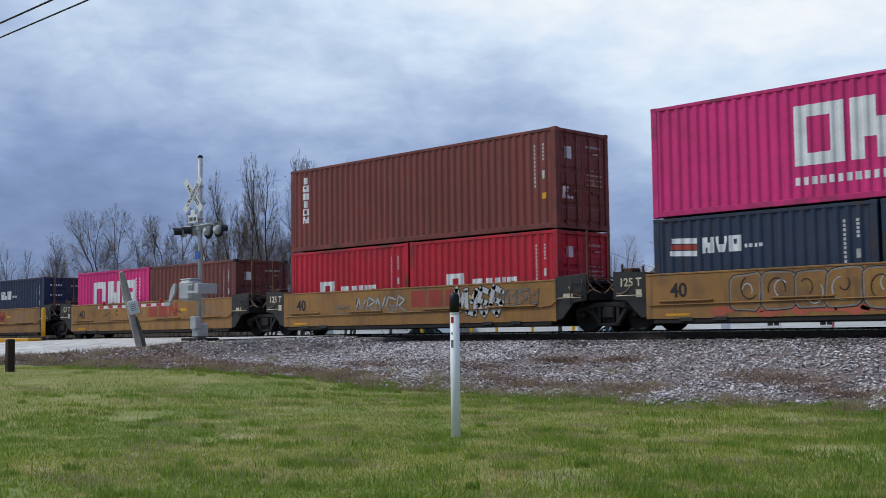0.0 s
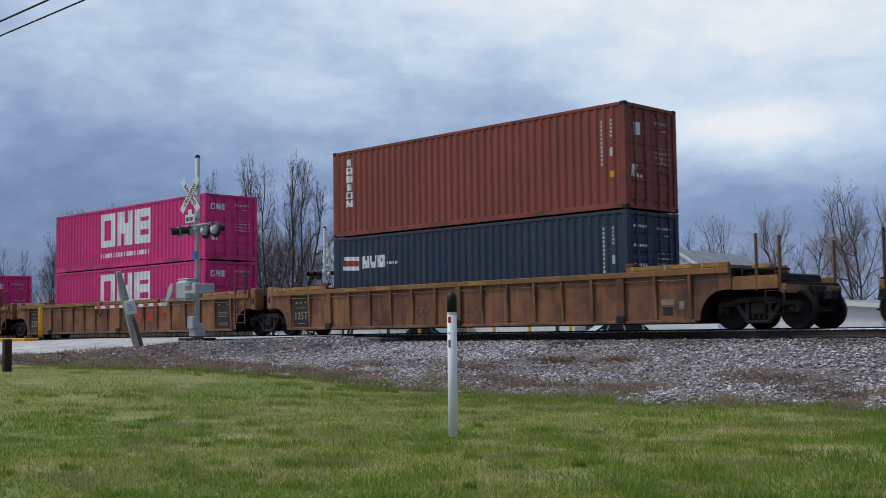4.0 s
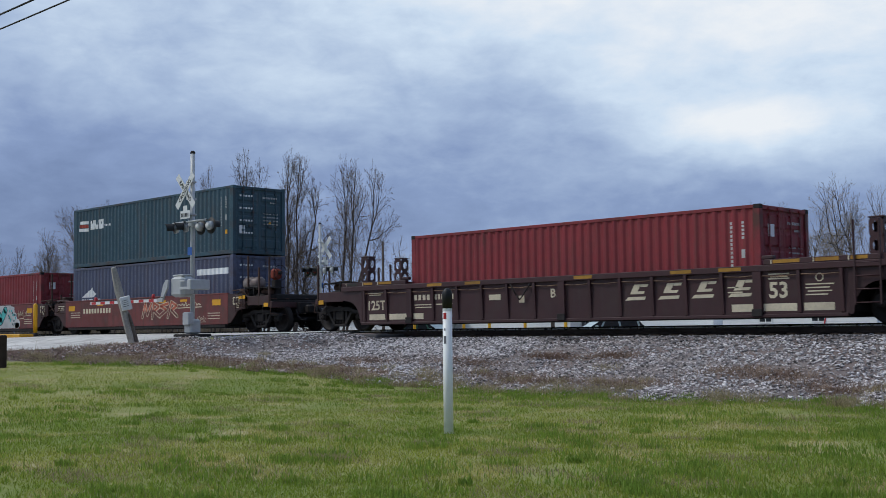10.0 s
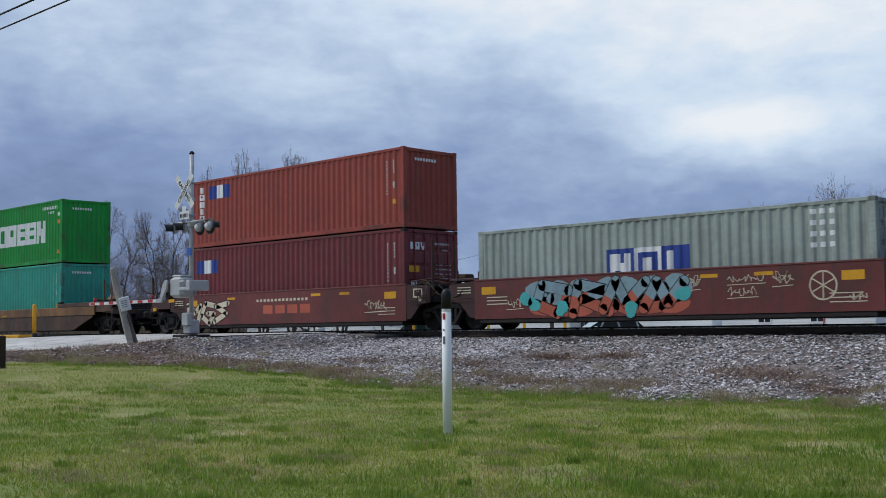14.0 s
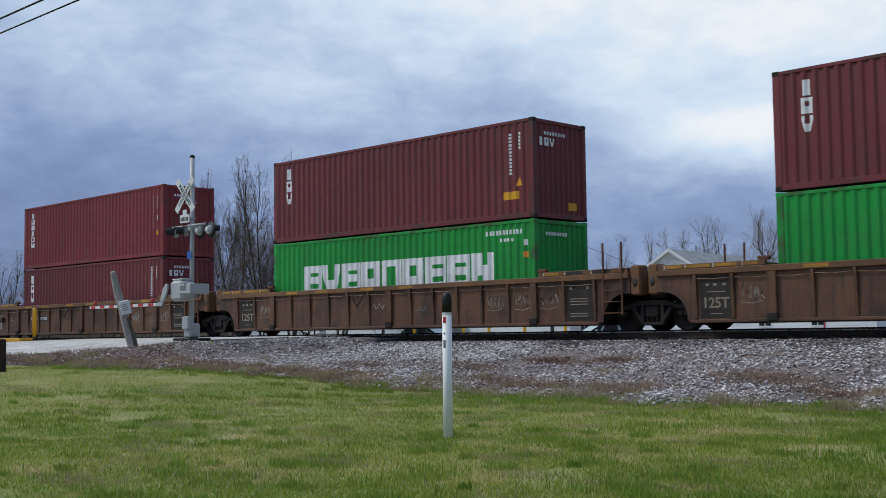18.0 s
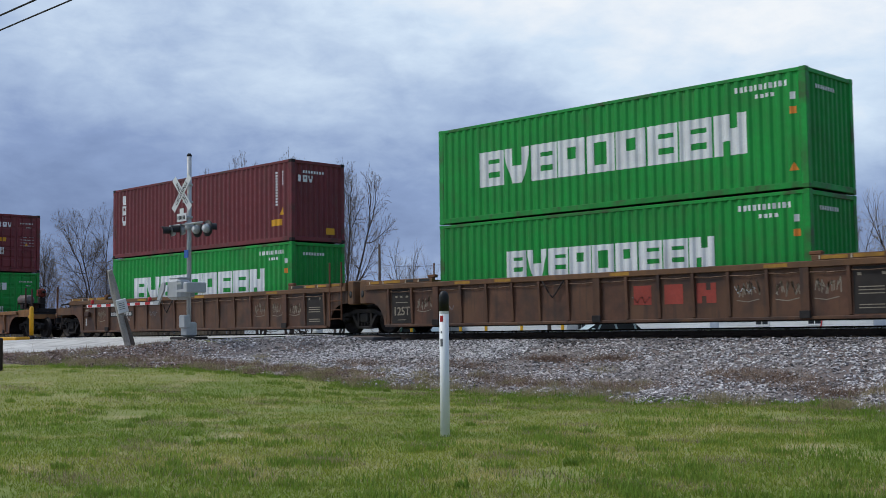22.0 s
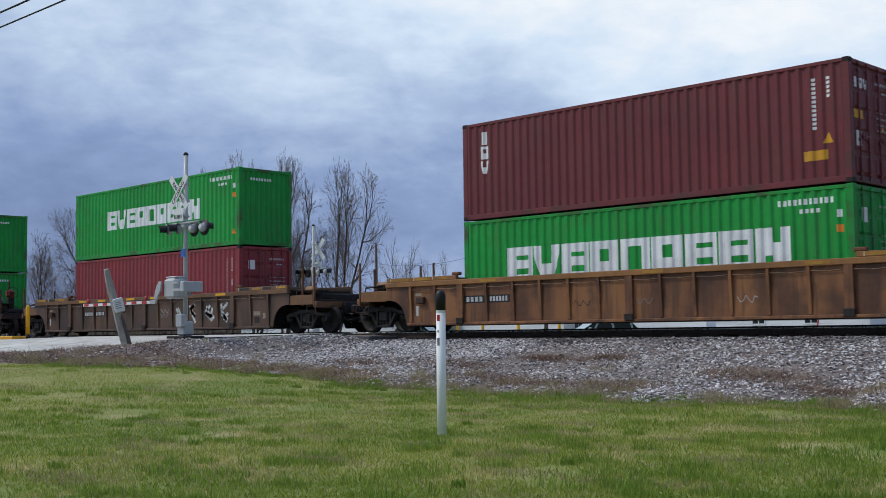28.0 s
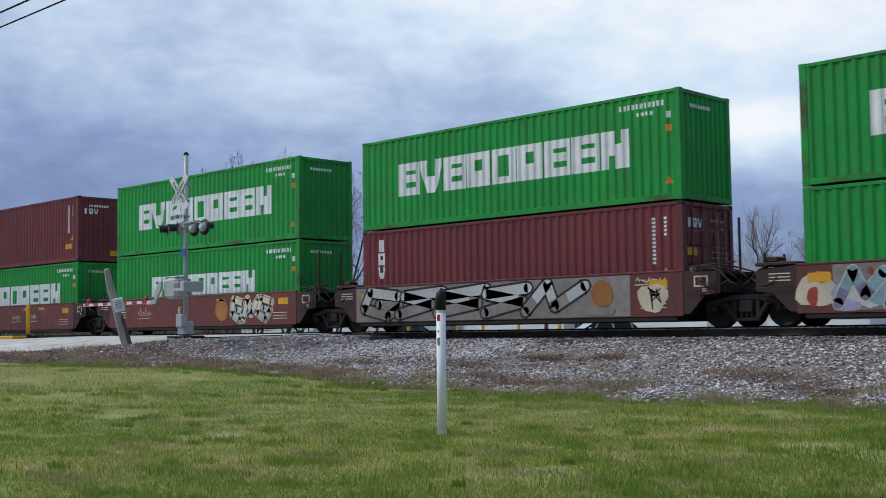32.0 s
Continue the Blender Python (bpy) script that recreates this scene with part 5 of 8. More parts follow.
    if style == "yellow":
        d.text(BLACKP, "40", 0.5, -5.2, 0.92, 0.012)
        e = Decal(None, y=-1.45, lift=0.005)
        e.text(CREAM, "125 T", 0.3, -wb - 0.5, 1.25, 0.006)
        e.rect(CREAM, -wb - 0.32, -wb - 0.14, 0.95, 1.15)
        e.rect(CREAM, wb + 0.25, wb + 0.6, 1.02, 1.12)
        e.hang(ob)
        d.text(BLACKP, "EDCBA"[seed % 5], 0.32, -2.2, 1.0, 0.006)
        # faded fleet letters as plain red blocks
        d.row(REDP, 0.35, 0.9, 0.62, 0.5, ("solid", "solid", "bars"), 0.14)
        d.rect(YELLOW, 2.7, 3.15, 1.08, 1.2)
        d.rect(YELLOW, -5.6, -4.9, 0.44, 0.5)
        for q in range(6):
            x = rr.uniform(3.2, 4.2)
            d.rect(GREYP, x, x + rr.uniform(0.8, 1.6), 0.95 + 0.07 * q, 0.965 + 0.07 * q)
        if seed == 1:
            graffiti(d, "scrawl", rr, seed)
        elif seed == 0:
            graffiti(d, "outlined", rr, seed)
        elif seed == 4:
            d.rect(BLACKP, -3.3, 0.1, 0.85, 1.2)
            d.lift = 0.007
            d.code(CREAM, -3.1, -1.6, 0.92, 0.2, 4)
            d.code(CREAM, -1.3, 0.0, 0.92, 0.2, 6)
        else:
            for q in range(3):
                x = rr.uniform(-3.5, 3.0)
                d.stroke(rr.choice((REDP, BLACKP)), [(x + 0.1 * j, 1.05 + rr.uniform(-0.14, 0.14)) for j in range(7)], 0.025)
    else:
        graffiti(d, style, rr, seed)
        for x in (-5.9, 5.2):
            d.lift = 0.007
            d.rect(YELLOW, x, x + 0.55, 1.08, 1.3)
            d.lift = 0.004
        for z in (0.98, 0.88, 0.78):
            d.rect(CREAM, -5.7, -4.9, z, z + 0.03)
            d.rect(CREAM, 4.9, 5.7, z - 0.2, z - 0.175)
        for x in (-3.4, 1.5, 3.0):
            d.rect(YELLOW, x, x + 0.5, 1.27, 1.36)
        e = Decal(None, y=-1.45, lift=0.005)
        for xa, xb, za, zb in ((6.52, 6.92, 1.08, 1.12), (6.52, 6.92, 1.32, 1.36), (6.52, 6.56, 1.12, 1.32), (6.7, 6.74, 1.12, 1.32), (6.88, 6.92, 1.12, 1.32)):
            e.rect(CREAM, xa, xb, za, zb)
        for z in (1.3, 1.22, 1.14):
            e.rect(CREAM, -6.9, -6.35, z, z + 0.028)
        e.rect(CREAM, 6.75, 6.88, 0.96, 1.04)
        e.hang(ob)
    d.hang(ob)
    if front:
        coupled_end(ob, 1, half + 0.1, ends if style != "yellow" else WELLY, 1.42, style)
    if back:
        coupled_end(ob, -1, half + 0.1, ends if style != "yellow" else WELLY, 1.42, style)
    return ob


def graffiti(d, style, rr, seed):
    """Spray-painted pieces as plain blobs and strokes in their colours."""
    def piece(x0, x1, zc, hz, n, fill, inner, line, outline=None):
        """A row of fat blocks: outline, fill, a lighter or darker core and a few cuts."""
        w = (x1 - x0) / n
        seeds = [rr.randrange(9999) for _ in range(n)]
        leans = [rr.uniform(-0.15, 0.3) for _ in range(n)]
        if outline is not None:
            d.lift = 0.0055
            for q in range(n):
                d.block(outline, x0 + w * (q + 0.5), zc, w * 1.02, hz * 2, seeds[q], 0.06, leans[q])
        for q in range(n):
            d.lift = 0.007 + 0.0006 * q
            d.block(fill, x0 + w * (q + 0.5), zc, w * 1.02, hz * 2, seeds[q], 0.0, leans[q])
        for q in range(n):
            x = x0 + w * (q + 0.5)
            if inner is not None:
                d.lift = 0.013
                d.block(inner, x - 0.03, zc + 0.02, w * 0.62, hz * 1.25, seeds[q] + 1, 0.0, leans[q])
            if line is not None:
                d.lift = 0.016
                for _ in range(2):
                    a_ = rr.choice((0.0, 1.57, 1.3, 0.2))
                    l_ = 0.3 * (w if abs(a_) < 1 else hz)
                    cx, cz = x + rr.uniform(-0.15, 0.2) * w, zc + rr.uniform(-0.4, 0.4) * hz
                    d.stroke(line, [(cx - l_ * math.cos(a_), cz - l_ * math.sin(a_)), (cx + l_ * math.cos(a_), cz + l_ * math.sin(a_))], 0.05)
        d.lift = 0.004

    FORMS = [[(0.0, 0.05), (0.3, 1.0), (0.55, 0.25), (0.95, 0.95)], [(0.1, 0.95), (0.15, 0.1), (0.75, 0.05), (0.9, 0.9), (0.5, 0.55)], [(0.95, 0.95), (0.15, 0.8), (0.8, 0.45), (0.05, 0.08)],
             [(0.1, 0.0), (0.3, 1.0), (0.9, 0.75), (0.35, 0.45), (1.0, 0.05)], [(0.95, 0.8), (0.3, 1.0), (0.1, 0.35), (0.6, 0.0), (0.9, 0.4), (0.45, 0.5)]]

    def wild(x0, x1, zc, hz, n, upper, lower, edge, halo, w=0.15, rim=0.07):
        """Interlocking angular shapes: halo, edge and a fill that changes colour halfway down."""
        step = (x1 - x0) / n
        own = d.begin("graffiti_piece")
        shapes = []
        for q in range(n):
            f = FORMS[rr.randrange(len(FORMS))]
            g = rr.uniform(-0.12, 0.12)
            shapes.append([(x0 + step * (q - 0.06 + 1.12 * u + g * (v - 0.5) + rr.uniform(-0.05, 0.05)), zc - hz + 2 * hz * (v + rr.uniform(-0.04, 0.04))) for u, v in f])
        for q, pts in enumerate(shapes):
            if halo is not None:
                d.lift = 0.005
                d.stroke(halo, pts, w + 2.6 * rim)
                for x, z in pts:
                    d.blob(halo, x, z, w * 0.5 + 1.3 * rim, w * 0.5 + 1.3 * rim, q, n=10, wob=0.03)
        for q, pts in enumerate(shapes):
            d.lift = 0.008 + 0.0008 * q
            d.stroke(edge, pts, w + rim)
            for x, z in pts:
                d.blob(edge, x, z, (w + rim) * 0.5, (w + rim) * 0.5, q, n=8, wob=0.05)
            d.lift += 0.0005
            fine = []
            for (xa, za), (xb, zb) in zip(pts, pts[1:]):
                fine += [(xa + (xb - xa) * j / 7, za + (zb - za) * j / 7) for j in range(7)]
            fine.append(pts[-1])
            for p, r in zip(fine, fine[1:]):
                d.stroke(upper if p[1] + r[1] > 2 * zc + 0.1 * math.sin(9 * p[0]) else lower, [p, r], w)
            for x, z in pts:
                d.blob(upper if z > zc else lower, x, z, w * 0.5, w * 0.5, q, n=8, wob=0.05)
        d.end(own)
        d.lift = 0.004

    def tag(m, x, z, w, h, wt=0.02):
        """A quick looping signature scrawl."""
        own = d.begin("graffiti_tag")
        n = 26
        a, b, c = rr.uniform(1.2, 2.2), rr.uniform(0, 6), rr.uniform(0.7, 1.4)
        pts = [(x + w * j / n + 0.16 * h * math.sin(a * j + b), z + 0.5 * h * math.sin(c * a * j) * (0.6 + 0.4 * math.cos(0.6 * j + b))) for j in range(n)]
        d.lift = 0.006
        d.stroke(m, pts, wt)
        d.stroke(m, [(x - 0.05, z - 0.6 * h), (x + w, z - 0.52 * h)], wt)
        d.lift = 0.004
        d.end(own)

    if style == "scrawl":
        wild(-2.3, 0.1, 1.0, 0.26, 5, SILVERP, DINGYP, GREYP, None, 0.05, 0.025)
        wild(2.2, 4.2, 1.0, 0.4, 4, SILVERP, CODEW, BLACKP, None, 0.16, 0.04)
        wild(4.0, 5.6, 1.08, 0.24, 4, DINGYP, GREYP, BLACKP, None, 0.03, 0.02)
        tag(GREYP, -3.4, 0.95, 0.9, 0.3, 0.025)
    elif style == "outlined":
        # rounded shapes in a dark outline with pale inner arcs, salmon below
        for q in range(10):
            d.lift = 0.0045
            d.blob(SALMONP, -3.9 + 0.66 * q, 0.55 + 0.05 * math.sin(2.1 * q), 0.36, 0.13, 91 + q, wob=0.25)
        for q in range(6):
            x, sd, ln = -3.3 + 0.86 * q, 71 + q, rr.uniform(-0.1, 0.2)
            d.lift = 0.006 + 0.0012 * q
            d.block(BLACKP, x, 0.98, 0.86, 0.86, sd, 0.045, ln)
            d.lift += 0.0004
            d.block(DINGYP, x, 0.98, 0.86, 0.86, sd, 0.02, ln)
            d.lift += 0.0004
            d.block(WELLY, x, 0.98, 0.86, 0.86, sd, -0.02, ln)
            d.lift = 0.016
            own = d.begin("graffiti_tag")
            for k in range(2):
                cx, cz, r_ = x + rr.uniform(-0.12, 0.12), 0.98 + rr.uniform(-0.15, 0.15), rr.uniform(0.1, 0.24)
                t0 = rr.uniform(0, 6.28)
                d.stroke(BLACKP if k else CODEW, [(cx + r_ * math.cos(t0 + 0.4 * j), cz + 1.2 * r_ * math.sin(t0 + 0.4 * j)) for j in range(10)], 0.028)
            d.end(own)
        d.lift = 0.004
        tag(BLACKP, 3.6, 1.0, 1.0, 0.3, 0.03)
    elif style == "bone":
        d.text(CREAM, "B", 0.34, -1.2, 0.95, 0.008)
        d.code(CREAM, -4.6, -2.2, 0.95, 0.2, 10)
        wild(0.3, 2.8, 0.98, 0.3, 4, SALMONP, body_red(), CREAM, None, 0.1, 0.05)
        for x in (3.4, 4.2):
            tag(CREAM, x, 0.6, 0.6, 0.24)
        tag(CREAM, 2.9, 1.15, 1.6, 0.2, 0.035)
    elif style == "turquoise":
        own = d.begin("graffiti_piece")
        d.lift = 0.0045
        d.rect(SILVERP, -3.3, 3.9, 0.44, 1.4)
        for q in range(30):
            d.lift = 0.0048 + 0.00002 * q
            x = -4.2 + 0.29 * q
            z, r_ = (0.45 + 0.22 * q, 0.2) if q < 5 else (1.36 + 0.04 * math.sin(2.3 * q), 0.17) if q < 27 else (0.6 + 0.3 * (29 - q), 0.24)
            d.blob(SILVERP, x, min(z, 1.36), r_ + 0.06, r_, rr.randrange(9999), n=14, wob=0.03)
            d.blob(SILVERP, x, 0.52, 0.24, 0.14, rr.randrange(9999), n=12, wob=0.03)
        d.end(own)
        wild(-3.1, 3.0, 0.9, 0.36, 5, TEALP, TEALP, DTEALP, None, 0.34, 0.1)
        d.lift = 0.016
        for q in range(46):
            d.blob(DTEALP if q % 3 == 0 else SILVERP, rr.uniform(-2.9, 2.8), 0.9 + rr.uniform(-0.4, 0.4), 0.05, 0.06, rr.randrange(9999), n=8)
        for q in range(16):
            d.blob(DTEALP if q % 2 else TEALP, rr.uniform(3.2, 4.1), 0.85 + rr.uniform(-0.35, 0.4), 0.06, 0.06, rr.randrange(9999), n=8)
        d.lift = 0.004
        tag(CREAM, 4.3, 1.05, 0.6, 0.4, 0.028)
        tag(CREAM, 5.0, 1.1, 0.6, 0.25)
    elif style == "silver":
        piece(-4.9, -0.7, 0.84, 0.45, 5, SILVERP, None, GREYP, BLACKP)
        piece(-0.4, 3.4, 0.87, 0.49, 5, SILVERP, None, GREYP, BLACKP)
        tag(CREAM, 4.0, 1.1, 0.8, 0.3, 0.03)
        piece(4.7, 5.9, 1.2, 0.09, 3, TEALP, None, None)
    elif style == "rainbow":
        d.lift = 0.0045
        for q in range(7):
            d.blob(MISTP, -3.7 + 0.75 * q, 1.05, 0.5, 0.36, 40 + q, n=14, wob=0.08)
            d.blob(SALMONP, -3.6 + 0.72 * q, 0.68, 0.46, 0.28, 60 + q, n=14, wob=0.08)
        wild(-3.9, 1.1, 0.88, 0.38, 4, MISTP, SALMONP, BLACKP, None, 0.3, 0.05)
        d.lift = 0.014
        for x, z in ((-3.9, 0.75), (-2.9, 0.62), (-0.6, 0.55), (1.0, 0.9), (-4.2, 0.9)):
            d.blob(TEALP, x, z, 0.22, 0.2, int(x * 7) + 90, n=12)
        d.lift = 0.004
        for x, z, w, h in ((-4.9, 0.8, 0.6, 0.3), (0.9, 1.2, 0.6, 0.4), (2.3, 1.2, 1.0, 0.22), (2.3, 0.9, 0.8, 0.26), (3.5, 1.2, 0.5, 0.36), (5.4, 0.7, 0.4, 0.2)):
            tag(CREAM, x, z, w, h)
        d.lift = 0.005
        for q in range(16):
            t0, t1 = 6.2832 * q / 16, 6.2832 * (q + 1) / 16
            d.stroke(CREAM, [(4.75 + 0.33 * math.cos(t0), 0.98 + 0.33 * math.sin(t0)), (4.75 + 0.33 * math.cos(t1), 0.98 + 0.33 * math.sin(t1))], 0.04)
        for q in range(3):
            t0 = 0.5 + 1.05 * q
            d.stroke(CREAM, [(4.75 - 0.3 * math.cos(t0), 0.98 - 0.3 * math.sin(t0)), (4.75 + 0.3 * math.cos(t0), 0.98 + 0.3 * math.sin(t0))], 0.03)
        d.lift = 0.004
    elif style == "cream":
        wild(-6.0, -3.3, 0.82, 0.38, 3, CREAM, CREAM, BLACKP, None, 0.2, 0.06)
        tag(CREAM, 4.3, 0.9, 1.0, 0.4, 0.03)
        d.code(CREAM, -1.6, 1.4, 1.15, 0.09, 14)
        d.row(SALMONP, -1.2, 0.72, 0.55, 0.3, ("solid",) * 4, 0.15)
    elif style == "grey_bubbles":
        d.text(CREAM, "B", 0.32, 1.9, 0.95, 0.008)
        wild(-3.5, -0.3, 0.92, 0.38, 3, SILVERP, DINGYP, GREYP, CREAM, 0.26, 0.06)
        d.blob(OCHREP, -4.2, 0.95, 0.42, 0.42, 5, wob=0.03)
        tag(body_red(), -4.5, 0.95, 0.6, 0.4, 0.06)
        tag(CREAM, 3.4, 1.0, 1.2, 0.4, 0.028)
    elif style == "blue":
        d.lift = 0.0045
        d.rect(DINGYP, -5.3, 5.0, 0.42, 1.46)
        for q in range(22):
            d.lift = 0.0052 + 0.0001 * q
            d.blob((LILACP, SILVERP, MISTP, CREAM)[q % 4], -5.0 + 0.46 * q, 0.9 + rr.uniform(-0.25, 0.3), 0.4, 0.3, 300 + q, n=14)
        d.lift = 0.005
        d.blob(CREAM, -5.7, 0.9, 0.45, 0.46, 3)
        d.lift = 0.0065
        d.blob(OCHREP, -5.55, 1.2, 0.2, 0.16, 4)
        d.blob(REDP, -5.8, 0.75, 0.16, 0.2, 6)
        wild(-5.1, -0.1, 0.92, 0.38, 5, MISTP, PURPLEP, CREAM, None, 0.26, 0.05)
        d.lift = 0.016
        for q in range(9):
            d.blob(REDP, rr.uniform(-4.4, -0.4), 1.05 + rr.uniform(-0.2, 0.3), 0.07, 0.1, 500 + q, n=9)
        d.lift = 0.0088
        d.blob(SALMONP, -0.05, 1.3, 0.28, 0.26, 12)
        d.blob(CREAM, 0.0, 0.98, 0.28, 0.2, 13)
        d.lift = 0.0072
        piece(0.7, 2.2, 0.93, 0.47, 1, BLUEP, LILACP, None, WHITE)
        piece(2.3, 3.4, 0.93, 0.47, 2, BLUEP, None, None, LILACP)
        wild(3.2, 4.9, 0.93, 0.38, 2, BLUEP, BLUEP, SILVERP, None, 0.3, 0.1)
        tag(WHITE, 4.0, 1.0, 0.8, 0.5, 0.05)
        tag(CREAM, 5.2, 0.85, 0.8, 0.36, 0.045)
    elif style == "chrome":
        d.lift = 0.005
        d.rect(DINGYP, -6.15, 4.6, 0.39, 1.46)
        wild(-5.9, 3.0, 0.92, 0.38, 5, SILVERP, DINGYP, BLACKP, None, 0.3, 0.13)
        d.lift = 0.017
        d.blob(OCHREP, 3.7, 1.0, 0.36, 0.36, 5, wob=0.03)
        d.blob(DINGYP, 3.6, 0.55, 0.5, 0.14, 25)
        d.lift = 0.0075
        d.blob(CREAM, 5.3, 0.85, 0.4, 0.42, 8)
        d.lift = 0.011
        for q in range(5):
            d.stroke(BLACKP, [(5.0 + rr.uniform(0, 0.6), 0.55 + rr.uniform(0, 0.6)) for _ in range(4)], 0.035)
        d.lift = 0.004
        tag(CREAM, 4.8, 1.3, 0.9, 0.18, 0.03)
    elif style == "tag":
        d.blob(OCHREP, 1.8, 0.95, 0.4, 0.4, 5, wob=0.03)
        wild(2.4, 4.8, 0.95, 0.36, 3, CREAM, SILVERP, GREYP, CREAM, 0.2, 0.06)
        d.text(CREAM, "E", 0.3, -1.0, 0.9, 0.008)
        tag(CREAM, -4.0, 0.95, 1.0, 0.4)
    else:
        for q in range(3):
            tag(CREAM, rr.uniform(-4, 4), 0.95, 0.8, 0.36, 0.025)
    d.lift = 0.004


def body_red():
    return REDW


# the train, from the head backwards: each set with its units' centres and loads
YL = "yellow flat-sided well car with black ends, weathered"
TL = "rust-stained tan ribbed well car with ochre top chord"
ML = "dark maroon ribbed well car with cream lettering"
PL = "smooth-sided brown well car with faded ochre upper band"
RL = "oxide-red flat-sided well car with spray-painted graffiti"
SETS = [
    ("smooth", WELLY, GREYW, YL, (-11.64, -27.06, -42.63, -58.07, -73.62), ("yellow",) * 5),
    ("ribbed", WELLO, TANTOP, TL, (-95.42, -115.31, -134.96), ("tan",) * 3),
    ("ribbed", MAROON, MAROON, ML, (-158.63, -178.28, -197.94), ("maroon",) * 3),
    ("smooth", REDW, ENDR, RL, (-219.93, -235.07, -250.66, -266.18, -281.51), ("bone", "turquoise", "silver", "rainbow", "cream")),
    ("ribbed", WELLT, TANTOP, TL, (-304.11,), ("plain",)),
    ("ribbed", WELLT, TANDULL, TL, (-327.94, -347.38, -367.12), ("tan",) * 3),
    ("ribbed", WELLT, TANDULL, TL, (-390.79, -410.38, -429.86), ("tan",) * 3),
    ("ribbed", WELLO, TANTOP, TL, (-453.53,), ("wide_bays",)),
    ("ribbed", WELLO, TANTOP, TL, (-477.05, -496.92, -516.38), ("tan",) * 3),
    ("ribbed", WELLB, TANDULL, TL, (-539.92,), ("tan",)),
    ("smooth", REDW, ENDR, RL, (-561.58, -577.19, -592.67, -608.16, -623.65), ("grey_bubbles", "blue", "chrome", "tag", "plain")),
]
# loads in the same order: (length in feet, height, colour, +x end, logo, label) for the bottom row, then the top row
HC, LO = 2.896, 2.591
G2 = [[(40, HC, "green", "b", "green", "")], [(40, HC, "green", "b", "green", "")]]
G2S = [[(40, HC, "green", "b", "green_s", "")], [(40, HC, "green", "b", "green", "")]]
WINE_S = [[(40, HC, "green", "b", "green_s", "")], [(40, HC, "wine", "b", "wine", "")]]
WINE_G = [[(40, HC, "green", "b", "green", "")], [(40, HC, "wine", "b", "wine", "")]]
WINE_D = [[(40, HC, "green", "d", "green", "")], [(40, HC, "wine", "d", "wine", "")]]
LOADS = [
    [[(20, LO, "navy", "d", "flagged", ""), (20, LO, "navy", "d", "plain", "")], [(40, HC, "pink", "d", "square_row", "")]],
    [[(20, LO, "red", "b", "wide_row", ""), (20, LO, "red", "d", "wide_row", "")], [(40, HC, "brick_brown", "d", "brick_brown", "")]],
    [[(20, LO, "pink", "b", "square_row_20", ""), (20, LO, "brown", "d", "plain", "")]],
    [[(20, LO, "rust", "b", "plain", ""), (20, LO, "blue", "d", "flagged", "")]],
    [[(20, LO, "maroon", "b", "yellow_row", ""), (20, LO, "sea_green", "d", "blocks_20", "")]],
    [[(40, HC, "navy", "d", "flagged", "")], [(40, HC, "rust", "d", "brick_brown", "")]],
    [[(40, LO, "pink", "d", "square_row", "")], [(40, LO, "pink", "d", "square_row", "")]],
    [[(40, HC, "pink", "d", "square_row", "")]],
    [[(40, HC, "rust", "b", "roofed", "")], [(40, LO, "pink", "d", "square_row", "")]],
    [[(40, LO, "orange", "d", "brick_brown", "")]],
    [[(40, LO, "crimson", "d", "plain", "")]],
    [[(40, LO, "slate", "d", "sail", "")], [(40, LO, "green_dark", "d", "flagged", "")]],
    [[(40, LO, "crimson", "d", "plaque", "")]],
    [[(20, LO, "maroon", "b", "diam", ""), (20, LO, "wine", "d", "wine", "")], [(40, LO, "teal", "d", "patch", "")]],
    [[(40, LO, "grey_green", "d", "blocks_40", "")]],
    [[(40, HC, "wine", "d", "blocks_plain", "")], [(40, LO, "brick_red", "b", "blocks_corner", "")]],
    [[(40, HC, "aqua", "b", "tall_plate", "")], [(40, HC, "green", "b", "green", "")]],
    WINE_S, WINE_G,
    [[(40, HC, "wine", "b", "wine", "")], [(40, HC, "maroon", "b", "brick_brown", "")]],
    G2, G2S, WINE_G, WINE_D, WINE_D,
    [[(40, HC, "green", "d", "green", "")], [(40, HC, "cherry", "d", "cherry", "")]],
    WINE_D,
    [[(40, HC, "crimson", "d", "plain", "")], [(40, HC, "green", "b", "green_s", "")]],
    G2, G2S,
    [[(40, HC, "wine", "d", "wine", "")], [(40, HC, "green", "b", "green", "")]],
    G2S, WINE_G,
]
WORDS = {"navy": "navy blue", "pink": "magenta-pink", "red": "bright red", "brick_brown": "brick-brown", "brown": "dull brown", "rust": "rust-orange", "blue": "dark blue", "maroon": "maroon", "sea_green": "pale sea-green", "orange": "faded orange", "crimson": "crimson red", "slate": "slate blue-grey", "green_dark": "dark bottle-green", "teal": "teal blue", "grey_green": "pale grey-green", "wine": "dark maroon", "brick_red": "brick red", "green": "bright green", "aqua": "aqua green", "cherry": "cherry red"}
# how far a load sits off its car's middle
OFFSET = {10: -0.09, 11: 0.1, 13: -0.1, 14: -0.15, 15: -0.2, 16: -0.13, 17: 0.09, 18: -0.2, 19: 0.05, 28: -0.1}
TRAIN = []  # (thing, x at the clip's start, y, z)


